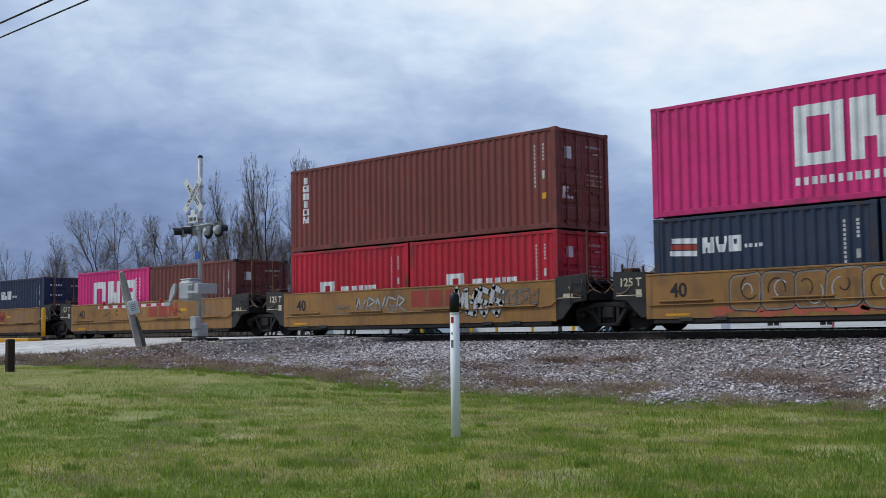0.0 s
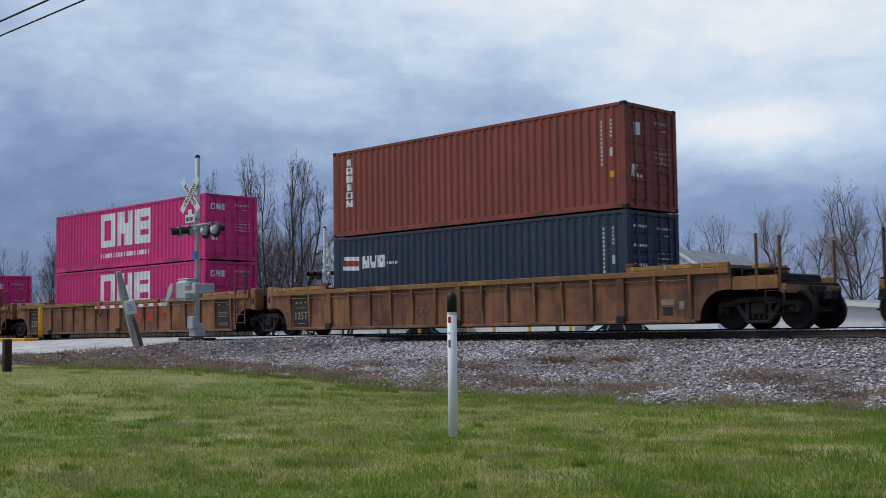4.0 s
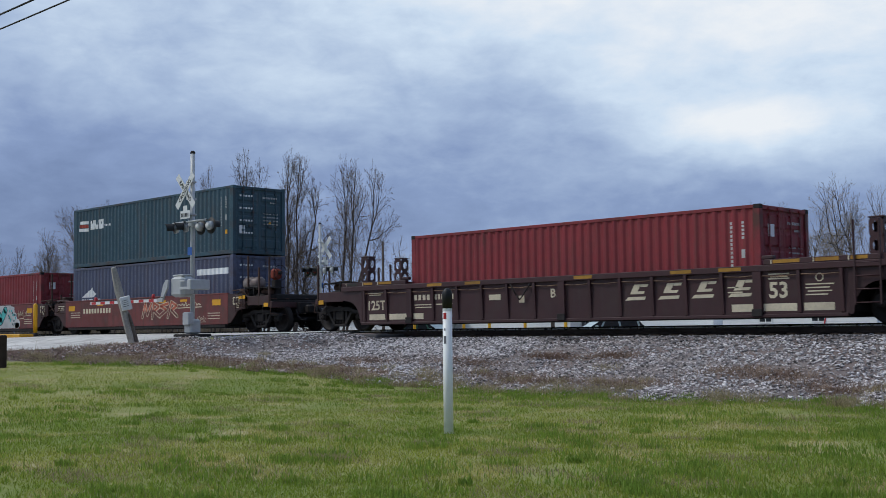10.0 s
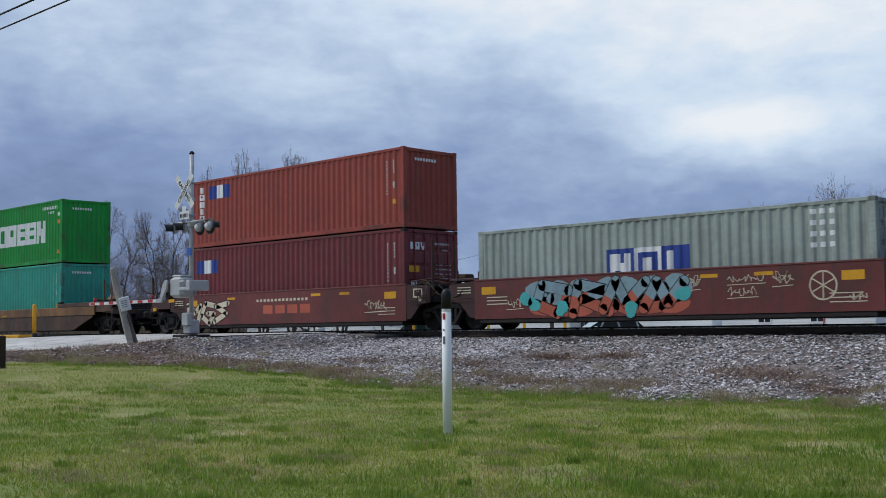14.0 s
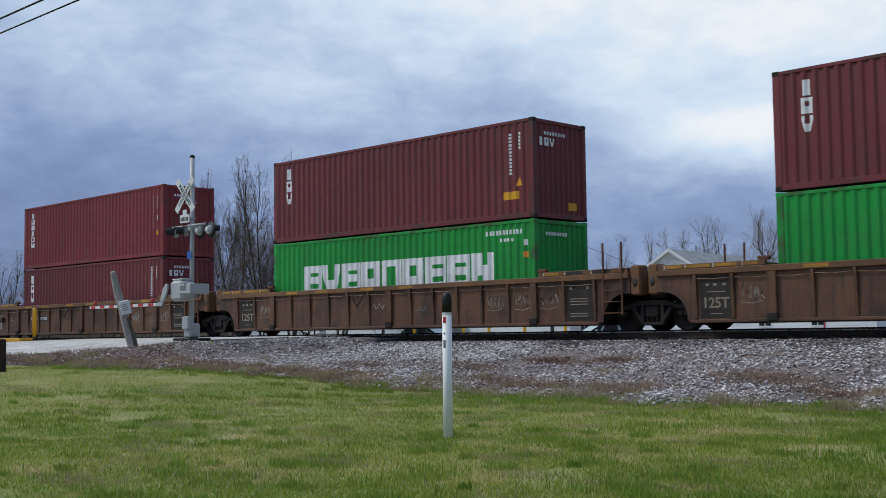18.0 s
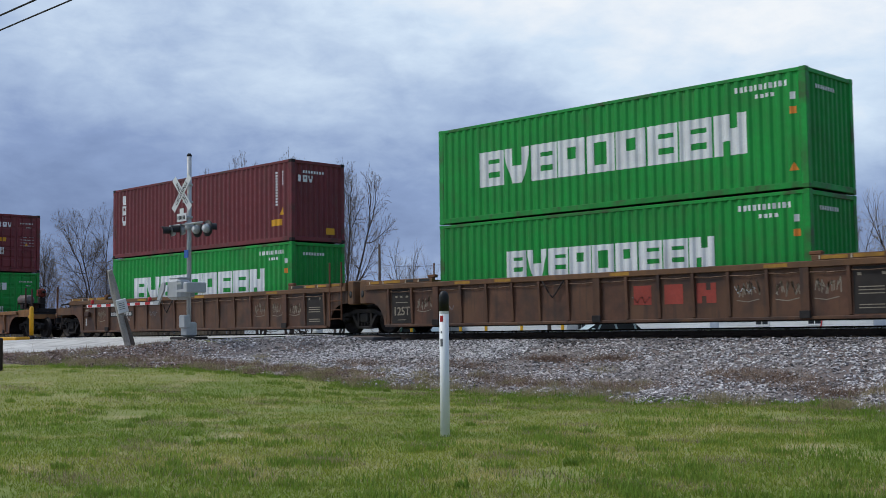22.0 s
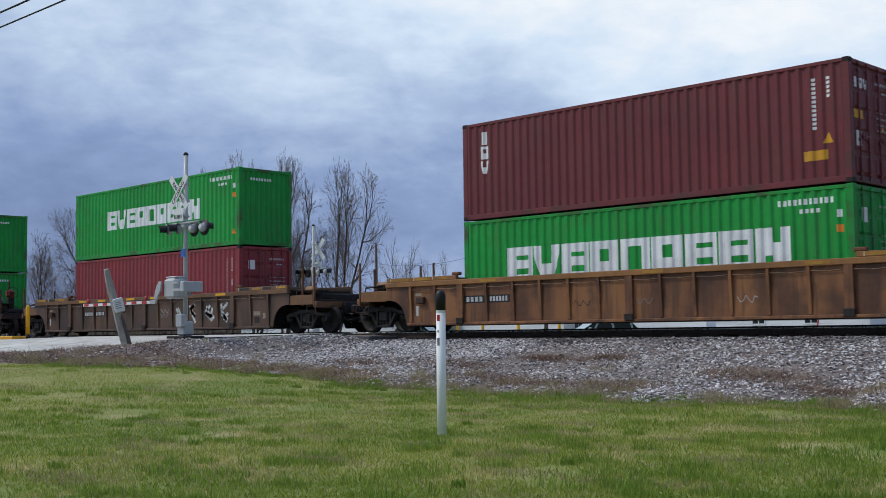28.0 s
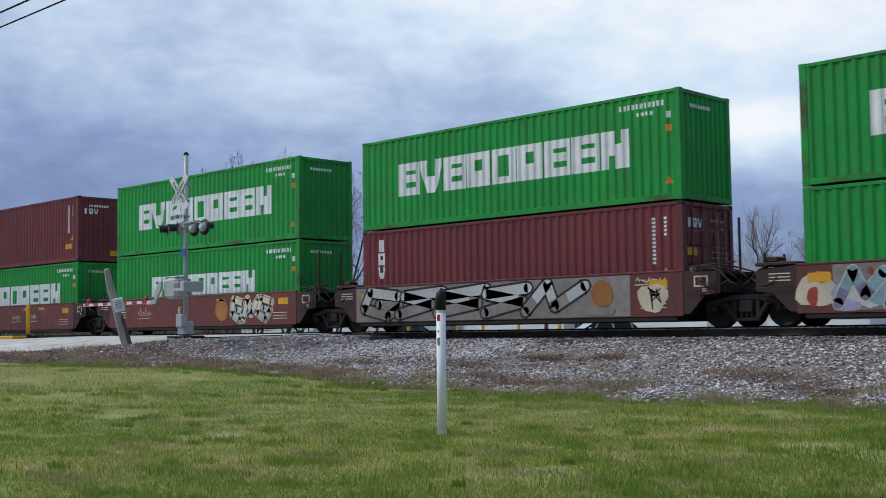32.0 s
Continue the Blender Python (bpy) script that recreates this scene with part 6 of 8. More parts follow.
def build_train():
    n = 0
    for kind, c1, c2, label, centres, styles in SETS:
        pitch = 15.45 if kind == "smooth" else 19.65
        for k, xc in enumerate(centres):
            front, back = k == 0, k == len(centres) - 1
            if kind == "smooth":
                ob = smooth_well(xc, front, back, c1, c2, n if c1 is WELLY else n + 3, styles[k], label)
            else:
                ob = plain_well(xc, WELLB, WELLP, PL) if styles[k] == "plain" else ribbed_well(xc, front, back, c1, c2, n, styles[k], label, single=styles[k] == "wide_bays")
            ahead = pitch / 2 if front else (centres[k - 1] - xc) / 2
            truck(ob, ahead, WHEELS)
            if back:
                truck(ob, -pitch / 2, WHEELS)
            TRAIN.append((ob, xc, 0, 0))
            z = 0.42
            if styles[k] in ("yellow",) or (kind == "smooth" and LOADS[n][0][0][1] == LO):
                z = 0.37
            for level, row in enumerate(LOADS[n]):
                tot = sum(12.192 if q[0] == 40 else 6.058 for q in row) + 0.076 * (len(row) - 1)
                x = xc - tot / 2 + OFFSET.get(n, 0.0)
                for ft, H, col, end, logo, _ in row:
                    L = 12.192 if ft == 40 else 6.058
                    lab = "%s corrugated %d-foot container %s" % (WORDS[col], ft, "with double doors, in a well" if end == "d" and level == 0 else "stacked on another" if level else "riding low in a well car")
                    c = container("shipping_container", pose(x + L / 2, 0, z), L, H, col, end, lab, LOGOS[logo])
                    if n == 17 and level == 0:
                        em = part("round_emblem", Mb().lathe([(0.0, 0.0), (0.34, 0.0), (0.34, 0.004), (0.0, 0.004)], 24, "x", (L / 2 - 0.026, 0.15, 1.72)), WHITE, c, "white disc with a green star")
                        part("emblem_star", Mb().lathe([(0.0, 0.0), (0.13, 0.0), (0.13, 0.003), (0.0, 0.003)], 8, "x", (L / 2 - 0.021, 0.15, 1.72)), MATS["paint_green"], em)
                    TRAIN.append((c, x + L / 2, 0, z))
                    x += L + 0.076
                z += row[0][1] + 0.025
            n += 1


build_train()


# ---- ground, road, track ----
def sstep(a, b, v):
    k = np.clip((v - a) / (b - a), 0, 1)
    return k * k * (3 - 2 * k)


ROAD_X0, ROAD_X1 = -45.5, -35.6


def road_r(y):
    """The road's right edge, flared at the crossing."""
    return np.interp(y, (-200, -30, -11.5, -7.4, -2.0, 2.5, 9, 200), (-38, -38, -35.6, -33.0, -29.4, -29.4, -34, -36))


def off_road(x, y):
    return np.maximum(np.maximum(x - road_r(y), ROAD_X0 - x), 0)


def lawn_z(x, y):
    return -1.27 + 0.52 * sstep(-16, -33, x) - 0.12 * sstep(-16, -27, y) + 0.03 * np.sin(x * 0.45 + 1.0) * np.sin(y * 0.5) + 0.012 * np.sin(x * 1.7) * np.cos(y * 1.3)


def edge_y(x):
    """Where the lawn ends and the gravel begins."""
    return np.interp(x, (-45, -34, -32.6, -29, -27, -24, -21, -18, -15, -12.2, -9.8, -8, 0, 30), (-12.5, -11.3, -10.0, -9.7, -8.3, -7.6, -8.0, -7.7, -8.4, -9.2, -7.7, -8.6, -8.2, -8.2)) + 0.18 * np.sin(x * 1.3) + 0.14 * np.sin(x * 3.1) + 0.08 * np.sin(x * 7.3)


def road_z(y):
    return np.interp(y, (-200, -60, -26, -11.5, -7.4, -6, -4, -1.9, 1.9, 8, 25, 200), (-2.0, -1.7, -1.15, -0.5, -0.24, -0.05, 0.0, 0.045, 0.045, -0.15, -0.85, -0.9))


def ground_z(x, y):
    x, y = np.asarray(x, float), np.asarray(y, float)
    e = edge_y(x)
    k = np.clip((y - e) / (-2.2 - e), 0, 1)
    k = k ** (1.25 + 0.6 * sstep(-22, -29, x))
    near = lawn_z(x, y) * (1 - k) + -0.25 * k
    far = -0.25 - 0.60 * sstep(2.2, 9.0, y) - 0.02 * np.sin(x * 0.1) * sstep(20, 60, y)
    z = np.where(y < -2.2, near, np.where(y < 2.2, -0.25, far))
    w = sstep(2.6, 0.3, off_road(x, y))
    return z * (1 - w) + (road_z(y) - 0.06) * w


def grid(xs, ys, zf, name, material, smooth=True):
    X, Y = np.meshgrid(xs, ys)
    Z = zf(X, Y)
    n, m = len(xs), len(ys)
    v = np.stack([X, Y, Z], -1).reshape(-1, 3)
    i = (np.arange(m - 1)[:, None] * n + np.arange(n - 1)[None]).reshape(-1)
    f = np.stack([i, i + 1, i + n + 1, i + n], -1)
    me = bpy.data.meshes.new(name)
    me.from_pydata(v.tolist(), [], f.tolist())
    me.polygons.foreach_set("use_smooth", [smooth] * len(me.polygons))
    me.materials.append(material)
    return me


def soup(name, verts, tris, material, smooth=False):
    """A mesh from numpy arrays."""
    me = bpy.data.meshes.new(name)
    me.vertices.add(len(verts))
    me.vertices.foreach_set("co", np.ascontiguousarray(verts, np.float32).reshape(-1))
    me.loops.add(len(tris) * 3)
    me.loops.foreach_set("vertex_index", np.ascontiguousarray(tris, np.int32).reshape(-1))
    me.polygons.add(len(tris))
    me.polygons.foreach_set("loop_start", np.arange(len(tris), dtype=np.int32) * 3)
    me.polygons.foreach_set("loop_total", np.full(len(tris), 3, np.int32))
    me.update(calc_edges=True)
    me.validate()
    me.polygons.foreach_set("use_smooth", [smooth] * len(me.polygons))
    me.materials.append(material)
    return me


def patchy(name, cols, scales, rough=0.9, island=0.0, bump=0.4, bscale=30.0, translucent=0.0):
    """Ground cover: three colours mixed by noise at two scales, with an optional shade for each loose piece."""
    m = bpy.data.materials.new(name)
    m.use_nodes = True
    N, Lk = m.node_tree.nodes, m.node_tree.links
    bs = N["Principled BSDF"]
    bs.inputs["Roughness"].default_value = rough
    bs.inputs["Specular IOR Level"].default_value = 0.25
    tc = N.new("ShaderNodeTexCoord")

    def nz(s, d):
        n = N.new("ShaderNodeTexNoise")
        n.inputs["Scale"].default_value, n.inputs["Detail"].default_value = s, d
        Lk.new(tc.outputs["Object"], n.inputs["Vector"])
        return n.outputs["Fac"]

    def ramp(v, a, b):
        r = N.new("ShaderNodeMapRange")
        r.inputs[1].default_value, r.inputs[2].default_value = a, b
        Lk.new(v, r.inputs[0])
        return r.outputs[0]

    def mix(f, a, b):
        x = N.new("ShaderNodeMix")
        x.data_type = "RGBA"
        Lk.new(f, x.inputs[0])
        for i, q in ((6, a), (7, b)):
            if isinstance(q, tuple):
                x.inputs[i].default_value = (*q, 1)
            else:
                Lk.new(q, x.inputs[i])
        return x.outputs[2]

    c = mix(ramp(nz(scales[0], 5), 0.42, 0.62), cols[0], cols[1])
    c = mix(ramp(nz(scales[1], 6), 0.5, 0.68), c, cols[2])
    if island:
        g = N.new("ShaderNodeNewGeometry")
        r = N.new("ShaderNodeMapRange")
        r.inputs[3].default_value, r.inputs[4].default_value = 1 - island, 1 + island
        Lk.new(g.outputs["Random Per Island"], r.inputs[0])
        s = N.new("ShaderNodeVectorMath")
        s.operation = "SCALE"
        Lk.new(c, s.inputs[0])
        Lk.new(r.outputs[0], s.inputs["Scale"])
        c = s.outputs[0]
    Lk.new(c, bs.inputs["Base Color"])
    if translucent:
        # thin leaves let light through
        tr, ms = N.new("ShaderNodeBsdfTranslucent"), N.new("ShaderNodeMixShader")
        Lk.new(c, tr.inputs["Color"])
        ms.inputs[0].default_value = translucent
        Lk.new(bs.outputs[0], ms.inputs[1])
        Lk.new(tr.outputs[0], ms.inputs[2])
        Lk.new(ms.outputs[0], N["Material Output"].inputs["Surface"])
    if bump:
        b = N.new("ShaderNodeBump")
        b.inputs["Strength"].default_value, b.inputs["Distance"].default_value = bump, 0.03
        Lk.new(nz(bscale, 6), b.inputs["Height"])
        Lk.new(b.outputs[0], bs.inputs["Normal"])
    MATS[name] = m
    return m


SOIL = patchy("lawn_soil", ((0.19, 0.23, 0.055), (0.27, 0.275, 0.09), (0.36, 0.32, 0.15)), (0.28, 0.9), bump=0.6, bscale=18)
BLADE = patchy("grass_blades", ((0.21, 0.285, 0.036), (0.31, 0.345, 0.058), (0.44, 0.41, 0.13)), (0.28, 0.9), island=0.3, bump=0.0, rough=0.6, translucent=0.5)
STRAW = patchy("dead_grass", ((0.38, 0.32, 0.18), (0.30, 0.25, 0.14), (0.44, 0.38, 0.24)), (2.0, 6.0), island=0.3, bump=0.0, translucent=0.45)
GRAVEL = patchy("ballast_bed", ((0.20, 0.16, 0.145), (0.27, 0.24, 0.225), (0.17, 0.12, 0.095)), (0.5, 20.0), bump=1.0, bscale=26)
STONE = patchy("ballast_stones", ((0.46, 0.435, 0.425), (0.35, 0.31, 0.29), (0.53, 0.505, 0.49)), (0.5, 3.0), island=0.8, bump=0.0)
DIRT = patchy("verge_dirt", ((0.19, 0.14, 0.115), (0.28, 0.23, 0.195), (0.12, 0.09, 0.075)), (1.6, 7.0), bump=0.8, bscale=30)
CONC = mat("pale_concrete_road", "#c9c6bf", rough=0.9, vary=0.16, grain=3.0, dirt_amt=0.6, dirt=(0.3, 0.27, 0.24), bump=0.3, spec=0.2)
ASPH = mat("crossing_asphalt", "#4b4b4c", rough=0.85, vary=0.2, grain=6, bump=0.4)
LOT = mat("pale_gravel_lot", "#9a9892", rough=0.9, vary=0.15, grain=2.0, bump=0.3)

gx = np.concatenate([-np.geomspace(2600, 62, 26), np.arange(-60, 12.1, 0.4), np.geomspace(14, 2600, 26)])
gy = np.concatenate([-np.geomspace(2600, 34, 22), np.arange(-32, -8, 0.5), np.arange(-8, 10, 0.25), np.geomspace(10.5, 4500, 34)])
ground = tagged(new("ground", grid(gx, gy, ground_z, "ground", SOIL)), "lawn and rough grassland reaching the horizon", "ground", kind="structure")

# gravel bed of the railway: a sheet just over the ground that dives under the lawn at its edges
bx = np.concatenate([np.linspace(-400, -62, 30), np.arange(-60, 12, 0.3), np.linspace(14, 300, 30)])
by = np.arange(-11.0, 6.0, 0.2)


def bed_z(x, y):
    z = ground_z(x, y)
    inside = np.minimum(y - edge_y(x), 5.0 - y) + 0.35 * np.sin(x * 2.3 + y) * np.sin(y * 2.9) + 0.2 * np.sin(x * 5.1)
    lift = np.clip(inside * 0.12, -0.15, 0.05)
    road = sstep(1.0, 0.15, off_road(x, y))
    return z + lift - 0.2 * road


tagged(new("ballast_bed", grid(bx, by, bed_z, "ballast_bed", GRAVEL)), "grey crushed-stone railway bed sloping to the lawn", "railway bed", kind="structure")



# brown earth and leaf litter between the lawn and the road
def verge_z(x, y):
    e = edge_y(x)
    inside = np.minimum(np.minimum(y - e + 0.25, e + 1.5 + 2.3 * sstep(-24, -31, x) - y), np.minimum((x - road_r(y)) * 0.7, -19.5 - x) * 0.6)
    inside = inside + 0.3 * np.sin(x * 1.9 + y * 0.7) * np.sin(y * 2.3) + 0.15 * np.sin(x * 4.3)
    return np.maximum(bed_z(x, y), ground_z(x, y)) + np.clip(inside * 0.15, -0.2, 0.045)


tagged(new("verge", grid(np.arange(-36, -19, 0.25), np.arange(-12.6, -3.0, 0.2), verge_z, "verge", DIRT)), "brown bare earth strewn with dead leaves", "verge", kind="structure")

def surf_z(x, y):
    """The uppermost of ground, gravel bed and verge."""
    z = np.maximum(ground_z(x, y), np.where((y > -11.0) & (y < 5.8) & (x > -400), bed_z(x, y), -9.0))
    return np.maximum(z, np.where((x > -36) & (x < -19.2) & (y > -12.6) & (y < -3.1), verge_z(x, y), -9.0))


road = thing("road", pose(0, 0, 0), "pale concrete road rising to a level crossing", "road", kind="structure")
for a, b, nm in ((-200, -1.75, "near_lane"), (1.75, 200, "far_lane")):
    ys = np.concatenate([np.linspace(a, -30, 20), np.arange(-29, -1.8, 0.5), [b]]) if a < 0 else np.concatenate([[a], np.arange(2.2, 30, 0.7), np.linspace(32, 200, 16)])
    me = grid(np.linspace(0, 1, 9), ys, lambda x, y: road_z(y) + 0.0 * x, "road_slab", CONC)
    for v in me.vertices:
        v.co.x = ROAD_X0 + (float(road_r(v.co.y)) - ROAD_X0) * v.co.x
    hang("road_slab", me, road)
part("crossing_panel", Mb().box(ROAD_X0, -29.6, -1.74, -0.82, -0.12, 0.048), ASPH, road, "dark asphalt crossing panel beside the rail")
part("crossing_panel", Mb().box(ROAD_X0, -29.6, -0.66, 0.66, -0.12, 0.048), ASPH, road, "dark asphalt crossing panel between the rails")
part("crossing_panel", Mb().box(ROAD_X0, -29.6, 0.82, 1.74, -0.12, 0.048), ASPH, road, "dark asphalt crossing panel beside the rail")
# worn asphalt apron beside the crossing
part("asphalt_apron", Mb().box(-29.55, -27.3, -2.1, -0.85, -0.3, -0.05, 0.04), ASPH, road, "dark worn asphalt apron at the rail")
part("yellow_kerb_line", Mb().box(ROAD_X0 - 3.2, ROAD_X0 + 0.3, -5.2, -4.6, -0.35, 0.1, 0.03), YELLOW, road, "yellow-painted kerb")

track = thing("railway_track", pose(0, 0, 0.06), "steel rails on timber ties in grey ballast", "railway track", kind="structure")
for s in (-1, 1):
    y = s * 0.755
    web = [(-0.075, -0.185), (0.075, -0.185), (0.07, -0.172), (0.012, -0.145), (0.01, -0.045), (0.034, -0.042), (0.034, -0.036), (-0.034, -0.036), (-0.034, -0.042), (-0.01, -0.045), (-0.012, -0.145), (-0.07, -0.172)]
    # far rail sits higher with a dark head, so a dark line shows above
    far_rise = 0.035 if s > 0 else 0.0
    part("rail", Mb().plate_x([(y + a, b + far_rise) for a, b in web], -420, 320), RAILWEB, track, "rusty steel rail")
    part("rail_head", Mb().box(-420, 320, y - 0.037, y + 0.037, -0.038 + far_rise, far_rise, 0.018), RAILTOP if s < 0 else RAILWEB, track, "worn running surface of a rail")
tie_me = Mb().box(-0.115, 0.115, -1.3, 1.3, -0.36, -0.19, 0.012).mesh("tie", TIE)
for k in range(150):
    x = -72 + k * 0.54
    if not ROAD_X0 - 0.2 < x < -25.4:
        hang("tie", tie_me, track, "", pose(x + random.uniform(-0.02, 0.02), 0, random.uniform(-0.006, 0.006), 0, 0, random.uniform(-0.6, 0.6)))


# ---- scattered stones, grass and weeds ----
def stones(name, n, seed, region, size, material, label):
    rng = np.random.default_rng(seed)
    x, y = region(rng, n)
    n = len(x)
    z = surf_z(x, y)
    base = np.array([(1, 0, 0), (-1, 0, 0), (0, 1, 0), (0, -1, 0), (0, 0, 1), (0, 0, -1)], float)
    tri = np.array([(0, 2, 4), (2, 1, 4), (1, 3, 4), (3, 0, 4), (2, 0, 5), (1, 2, 5), (3, 1, 5), (0, 3, 5)])
    r = rng.uniform(0.55, 1.45, (n, 6, 1)) * base[None]
    a = rng.uniform(0, 6.28, n)
    b = rng.uniform(-0.9, 0.9, n)
    ca, sa, cb, sb = np.cos(a), np.sin(a), np.cos(b), np.sin(b)
    X = r[..., 0] * cb[:, None] + r[..., 2] * sb[:, None]
    Z = -r[..., 0] * sb[:, None] + r[..., 2] * cb[:, None]
    P = np.stack([X * ca[:, None] - r[..., 1] * sa[:, None], X * sa[:, None] + r[..., 1] * ca[:, None], Z * 0.55], -1)
    s = size * rng.lognormal(0, 0.3, n)
    v = P * s[:, None, None] + np.stack([x, y, z + s * 0.25 + 0.012], -1)[:, None]
    f = tri[None] + 6 * np.arange(n)[:, None, None]
    return tagged(new(name, soup(name, v.reshape(-1, 3), f.reshape(-1, 3), material)), label, "gravel", kind="stuff")


def bed_region(rng, n):
    x = -4 - 52 * rng.random(n) ** 1.15
    y = rng.uniform(-10.4, 1.6, n)
    e = edge_y(x)
    patch = np.sin(x * 0.9 + 2) * np.sin(y * 1.3 + x * 0.3) + 0.5 * np.sin(x * 2.1 - y * 1.7)
    keep = (y > e - 0.35 + 0.5 * rng.random(n)) & ((rng.random(n) < 0.9 - 0.35 * np.clip((x + 20) / -10, 0, 1)) | (y > -3.2)) & ((patch > -0.45) | (rng.random(n) < 0.4) | (y > -3.4))
    keep &= (off_road(x, y) > 0.15) & ~((x < -27.2) & (x > -29.6) & (y > -2.15)) & ~((x < -29) & (rng.random(n) < 0.45))
    keep &= (np.abs(np.abs(y) - 0.755) > 0.13)
    return x[keep], y[keep]


def bed_part(g, n, near_rail):
    """The bed in two belts: dark beside the rails, paler on the slope."""
    x, y = bed_region(g, n)
    belt = y > -2.5 + 0.35 * np.sin(x * 1.7) + g.normal(0, 0.3, len(x))
    return x[belt == near_rail], y[belt == near_rail]


stones("ballast_stones", 140000, 5, lambda g, n: bed_part(g, n, False), 0.029, STONE, "loose grey crushed ballast stones")


def slope_region(rng, n):
    x = -20 - 14 * rng.random(n)
    y = edge_y(x) + 0.4 + (-2.2 - edge_y(x) - 0.4) * rng.random(n) ** 0.8
    keep = off_road(x, y) > 0.1
    return x[keep], y[keep]


stones("slope_stones", 13000, 7, slope_region, 0.03, STONE, "loose pale gravel on the slope by the road")
OILY = patchy("oily_ballast", ((0.19, 0.178, 0.175), (0.12, 0.11, 0.108), (0.28, 0.267, 0.262)), (0.8, 4.0), island=0.9, bump=0.0)
stones("trackside_stones", 150000, 6, lambda g, n: bed_part(g, n, True), 0.028, OILY, "dark oil-stained ballast stones by the rails")


def blades(name, n, seed, region, h0, w0, material, label, spread=0.5, cat="grass"):
    rng = np.random.default_rng(seed)
    x, y = region(rng, n)
    n = len(x)
    z = surf_z(x, y) - 0.005
    a = rng.uniform(0, 6.28, n)
    h = h0 * rng.lognormal(0, 0.35, n)
    w = w0 * rng.uniform(0.6, 1.4, n)
    lean = rng.uniform(0, spread, n) * h
    la = rng.uniform(0, 6.28, n)
    c = np.stack([x, y, z], -1)
    d = np.stack([np.cos(a) * w, np.sin(a) * w, 0 * w], -1)
    m_ = c + np.stack([np.cos(la) * lean * 0.35, np.sin(la) * lean * 0.35, h * 0.6], -1)
    t = c + np.stack([np.cos(la) * lean, np.sin(la) * lean, h], -1)
    v = np.stack([c - d, c + d, m_ - d * 0.7, m_ + d * 0.7, t], 1)
    tri = np.array([(0, 1, 3), (0, 3, 2), (2, 3, 4)])
    f = tri[None] + 5 * np.arange(n)[:, None, None]
    return tagged(new(name, soup(name, v.reshape(-1, 3), f.reshape(-1, 3), material)), label, cat, kind="stuff")


def wedge(rng, n, d0, d1, power):
    d = d0 + (d1 - d0) * rng.random(n) ** power
    a = np.radians(rng.uniform(22, 68, n))
    return -d * np.sin(a), -26.626 + d * np.cos(a)


def lawn_region(rng, n):
    x, y = wedge(rng, n, 8.5, 40, 1.15)
    e = edge_y(x)
    keep = (y < e + 0.3 * rng.random(n)) & (off_road(x, y) > 0.5)
    bare = np.sin(x * 0.8 + 0.6 * y) * np.sin(y * 1.1 - 0.4 * x) + 0.6 * np.sin(1.9 * x + 1.3 * y)
    keep &= (bare < 0.9) | (rng.random(n) < 0.35)
    return x[keep], y[keep]


blades("lawn_grass", 360000, 11, lawn_region, 0.03, 0.0048, BLADE, "short spring lawn grass with yellowed patches", 1.5)


def clump_region(rng, n):
    k = 520
    cx, cy = wedge(rng, k, 8.5, 26, 1.2)
    # a third of the tufts follow the ragged edge of the gravel
    m = len(cx[::3])
    cx[::3] = -6 - 27 * rng.random(m)
    cy[::3] = edge_y(cx[::3]) + 0.1 - rng.exponential(0.6, m)
    size = rng.lognormal(-1.5, 0.5, k)
    i = rng.integers(0, k, n)
    r = size[i] * rng.random(n) ** 0.6
    a = rng.uniform(0, 6.28, n)
    x, y = cx[i] + 1.6 * r * np.cos(a), cy[i] + r * np.sin(a)
    keep = y < edge_y(x) + 0.3
    return x[keep], y[keep]


LUSH = patchy("lush_grass", ((0.175, 0.275, 0.04), (0.225, 0.325, 0.052), (0.28, 0.36, 0.07)), (1.0, 4.0), island=0.3, bump=0.0, rough=0.55, translucent=0.5)
blades("grass_tufts", 70000, 12, clump_region, 0.06, 0.0055, LUSH, "taller tufts of fresh green grass", 0.7)


def weed_region(rng, n):
    k = 170
    cx = -5 - 34 * rng.random(k)
    cy = edge_y(cx) + rng.exponential(0.55, k) - 0.35
    i = rng.integers(0, k, n)
    r = 0.28 * rng.random(n)
    a = rng.uniform(0, 6.28, n)
    x, y = cx[i] + r * np.cos(a) * 1.4, cy[i] + r * np.sin(a)
    keep = (off_road(x, y) > 0.3) & (y < -2.5)
    return x[keep], y[keep]


def litter_region(rng, n):
    x = -21 - 14.5 * rng.random(n)
    y = edge_y(x) - 0.3 + rng.random(n) * (1.2 + 2.2 * sstep(-26, -31, x))
    keep = off_road(x, y) > 0.05
    return x[keep], y[keep]


stones("leaf_litter", 30000, 21, litter_region, 0.026, patchy("dead_leaves", ((0.26, 0.18, 0.145), (0.36, 0.29, 0.25), (0.15, 0.10, 0.08)), (1.0, 6.0), island=0.7, bump=0.0), "brown dead leaves and clods on the verge")
GW = [(-16.6, -4.34, 0.6), (-12.1, -5.96, 0.9), (-11.2, -6.4, 0.9), (-18.1, -6.5, 0.8), (-14.1, -7.4, 0.8), (-18.4, -4.35, 0.5), (-9.8, -6.9, 0.7), (-20.4, -5.4, 0.9), (-16.6, -7.2, 0.7), (-24.0, -5.6, 0.9), (-28.0, -7.6, 1.1), (-31.0, -8.8, 1.1)]


def gravel_weeds(rng, n):
    i = rng.integers(0, len(GW), n)
    c = np.array(GW)[i]
    x = c[:, 0] + rng.normal(0, 0.55, n) * c[:, 2] * 1.5
    y = c[:, 1] + rng.normal(0, 0.28, n) * c[:, 2]
    return x, y


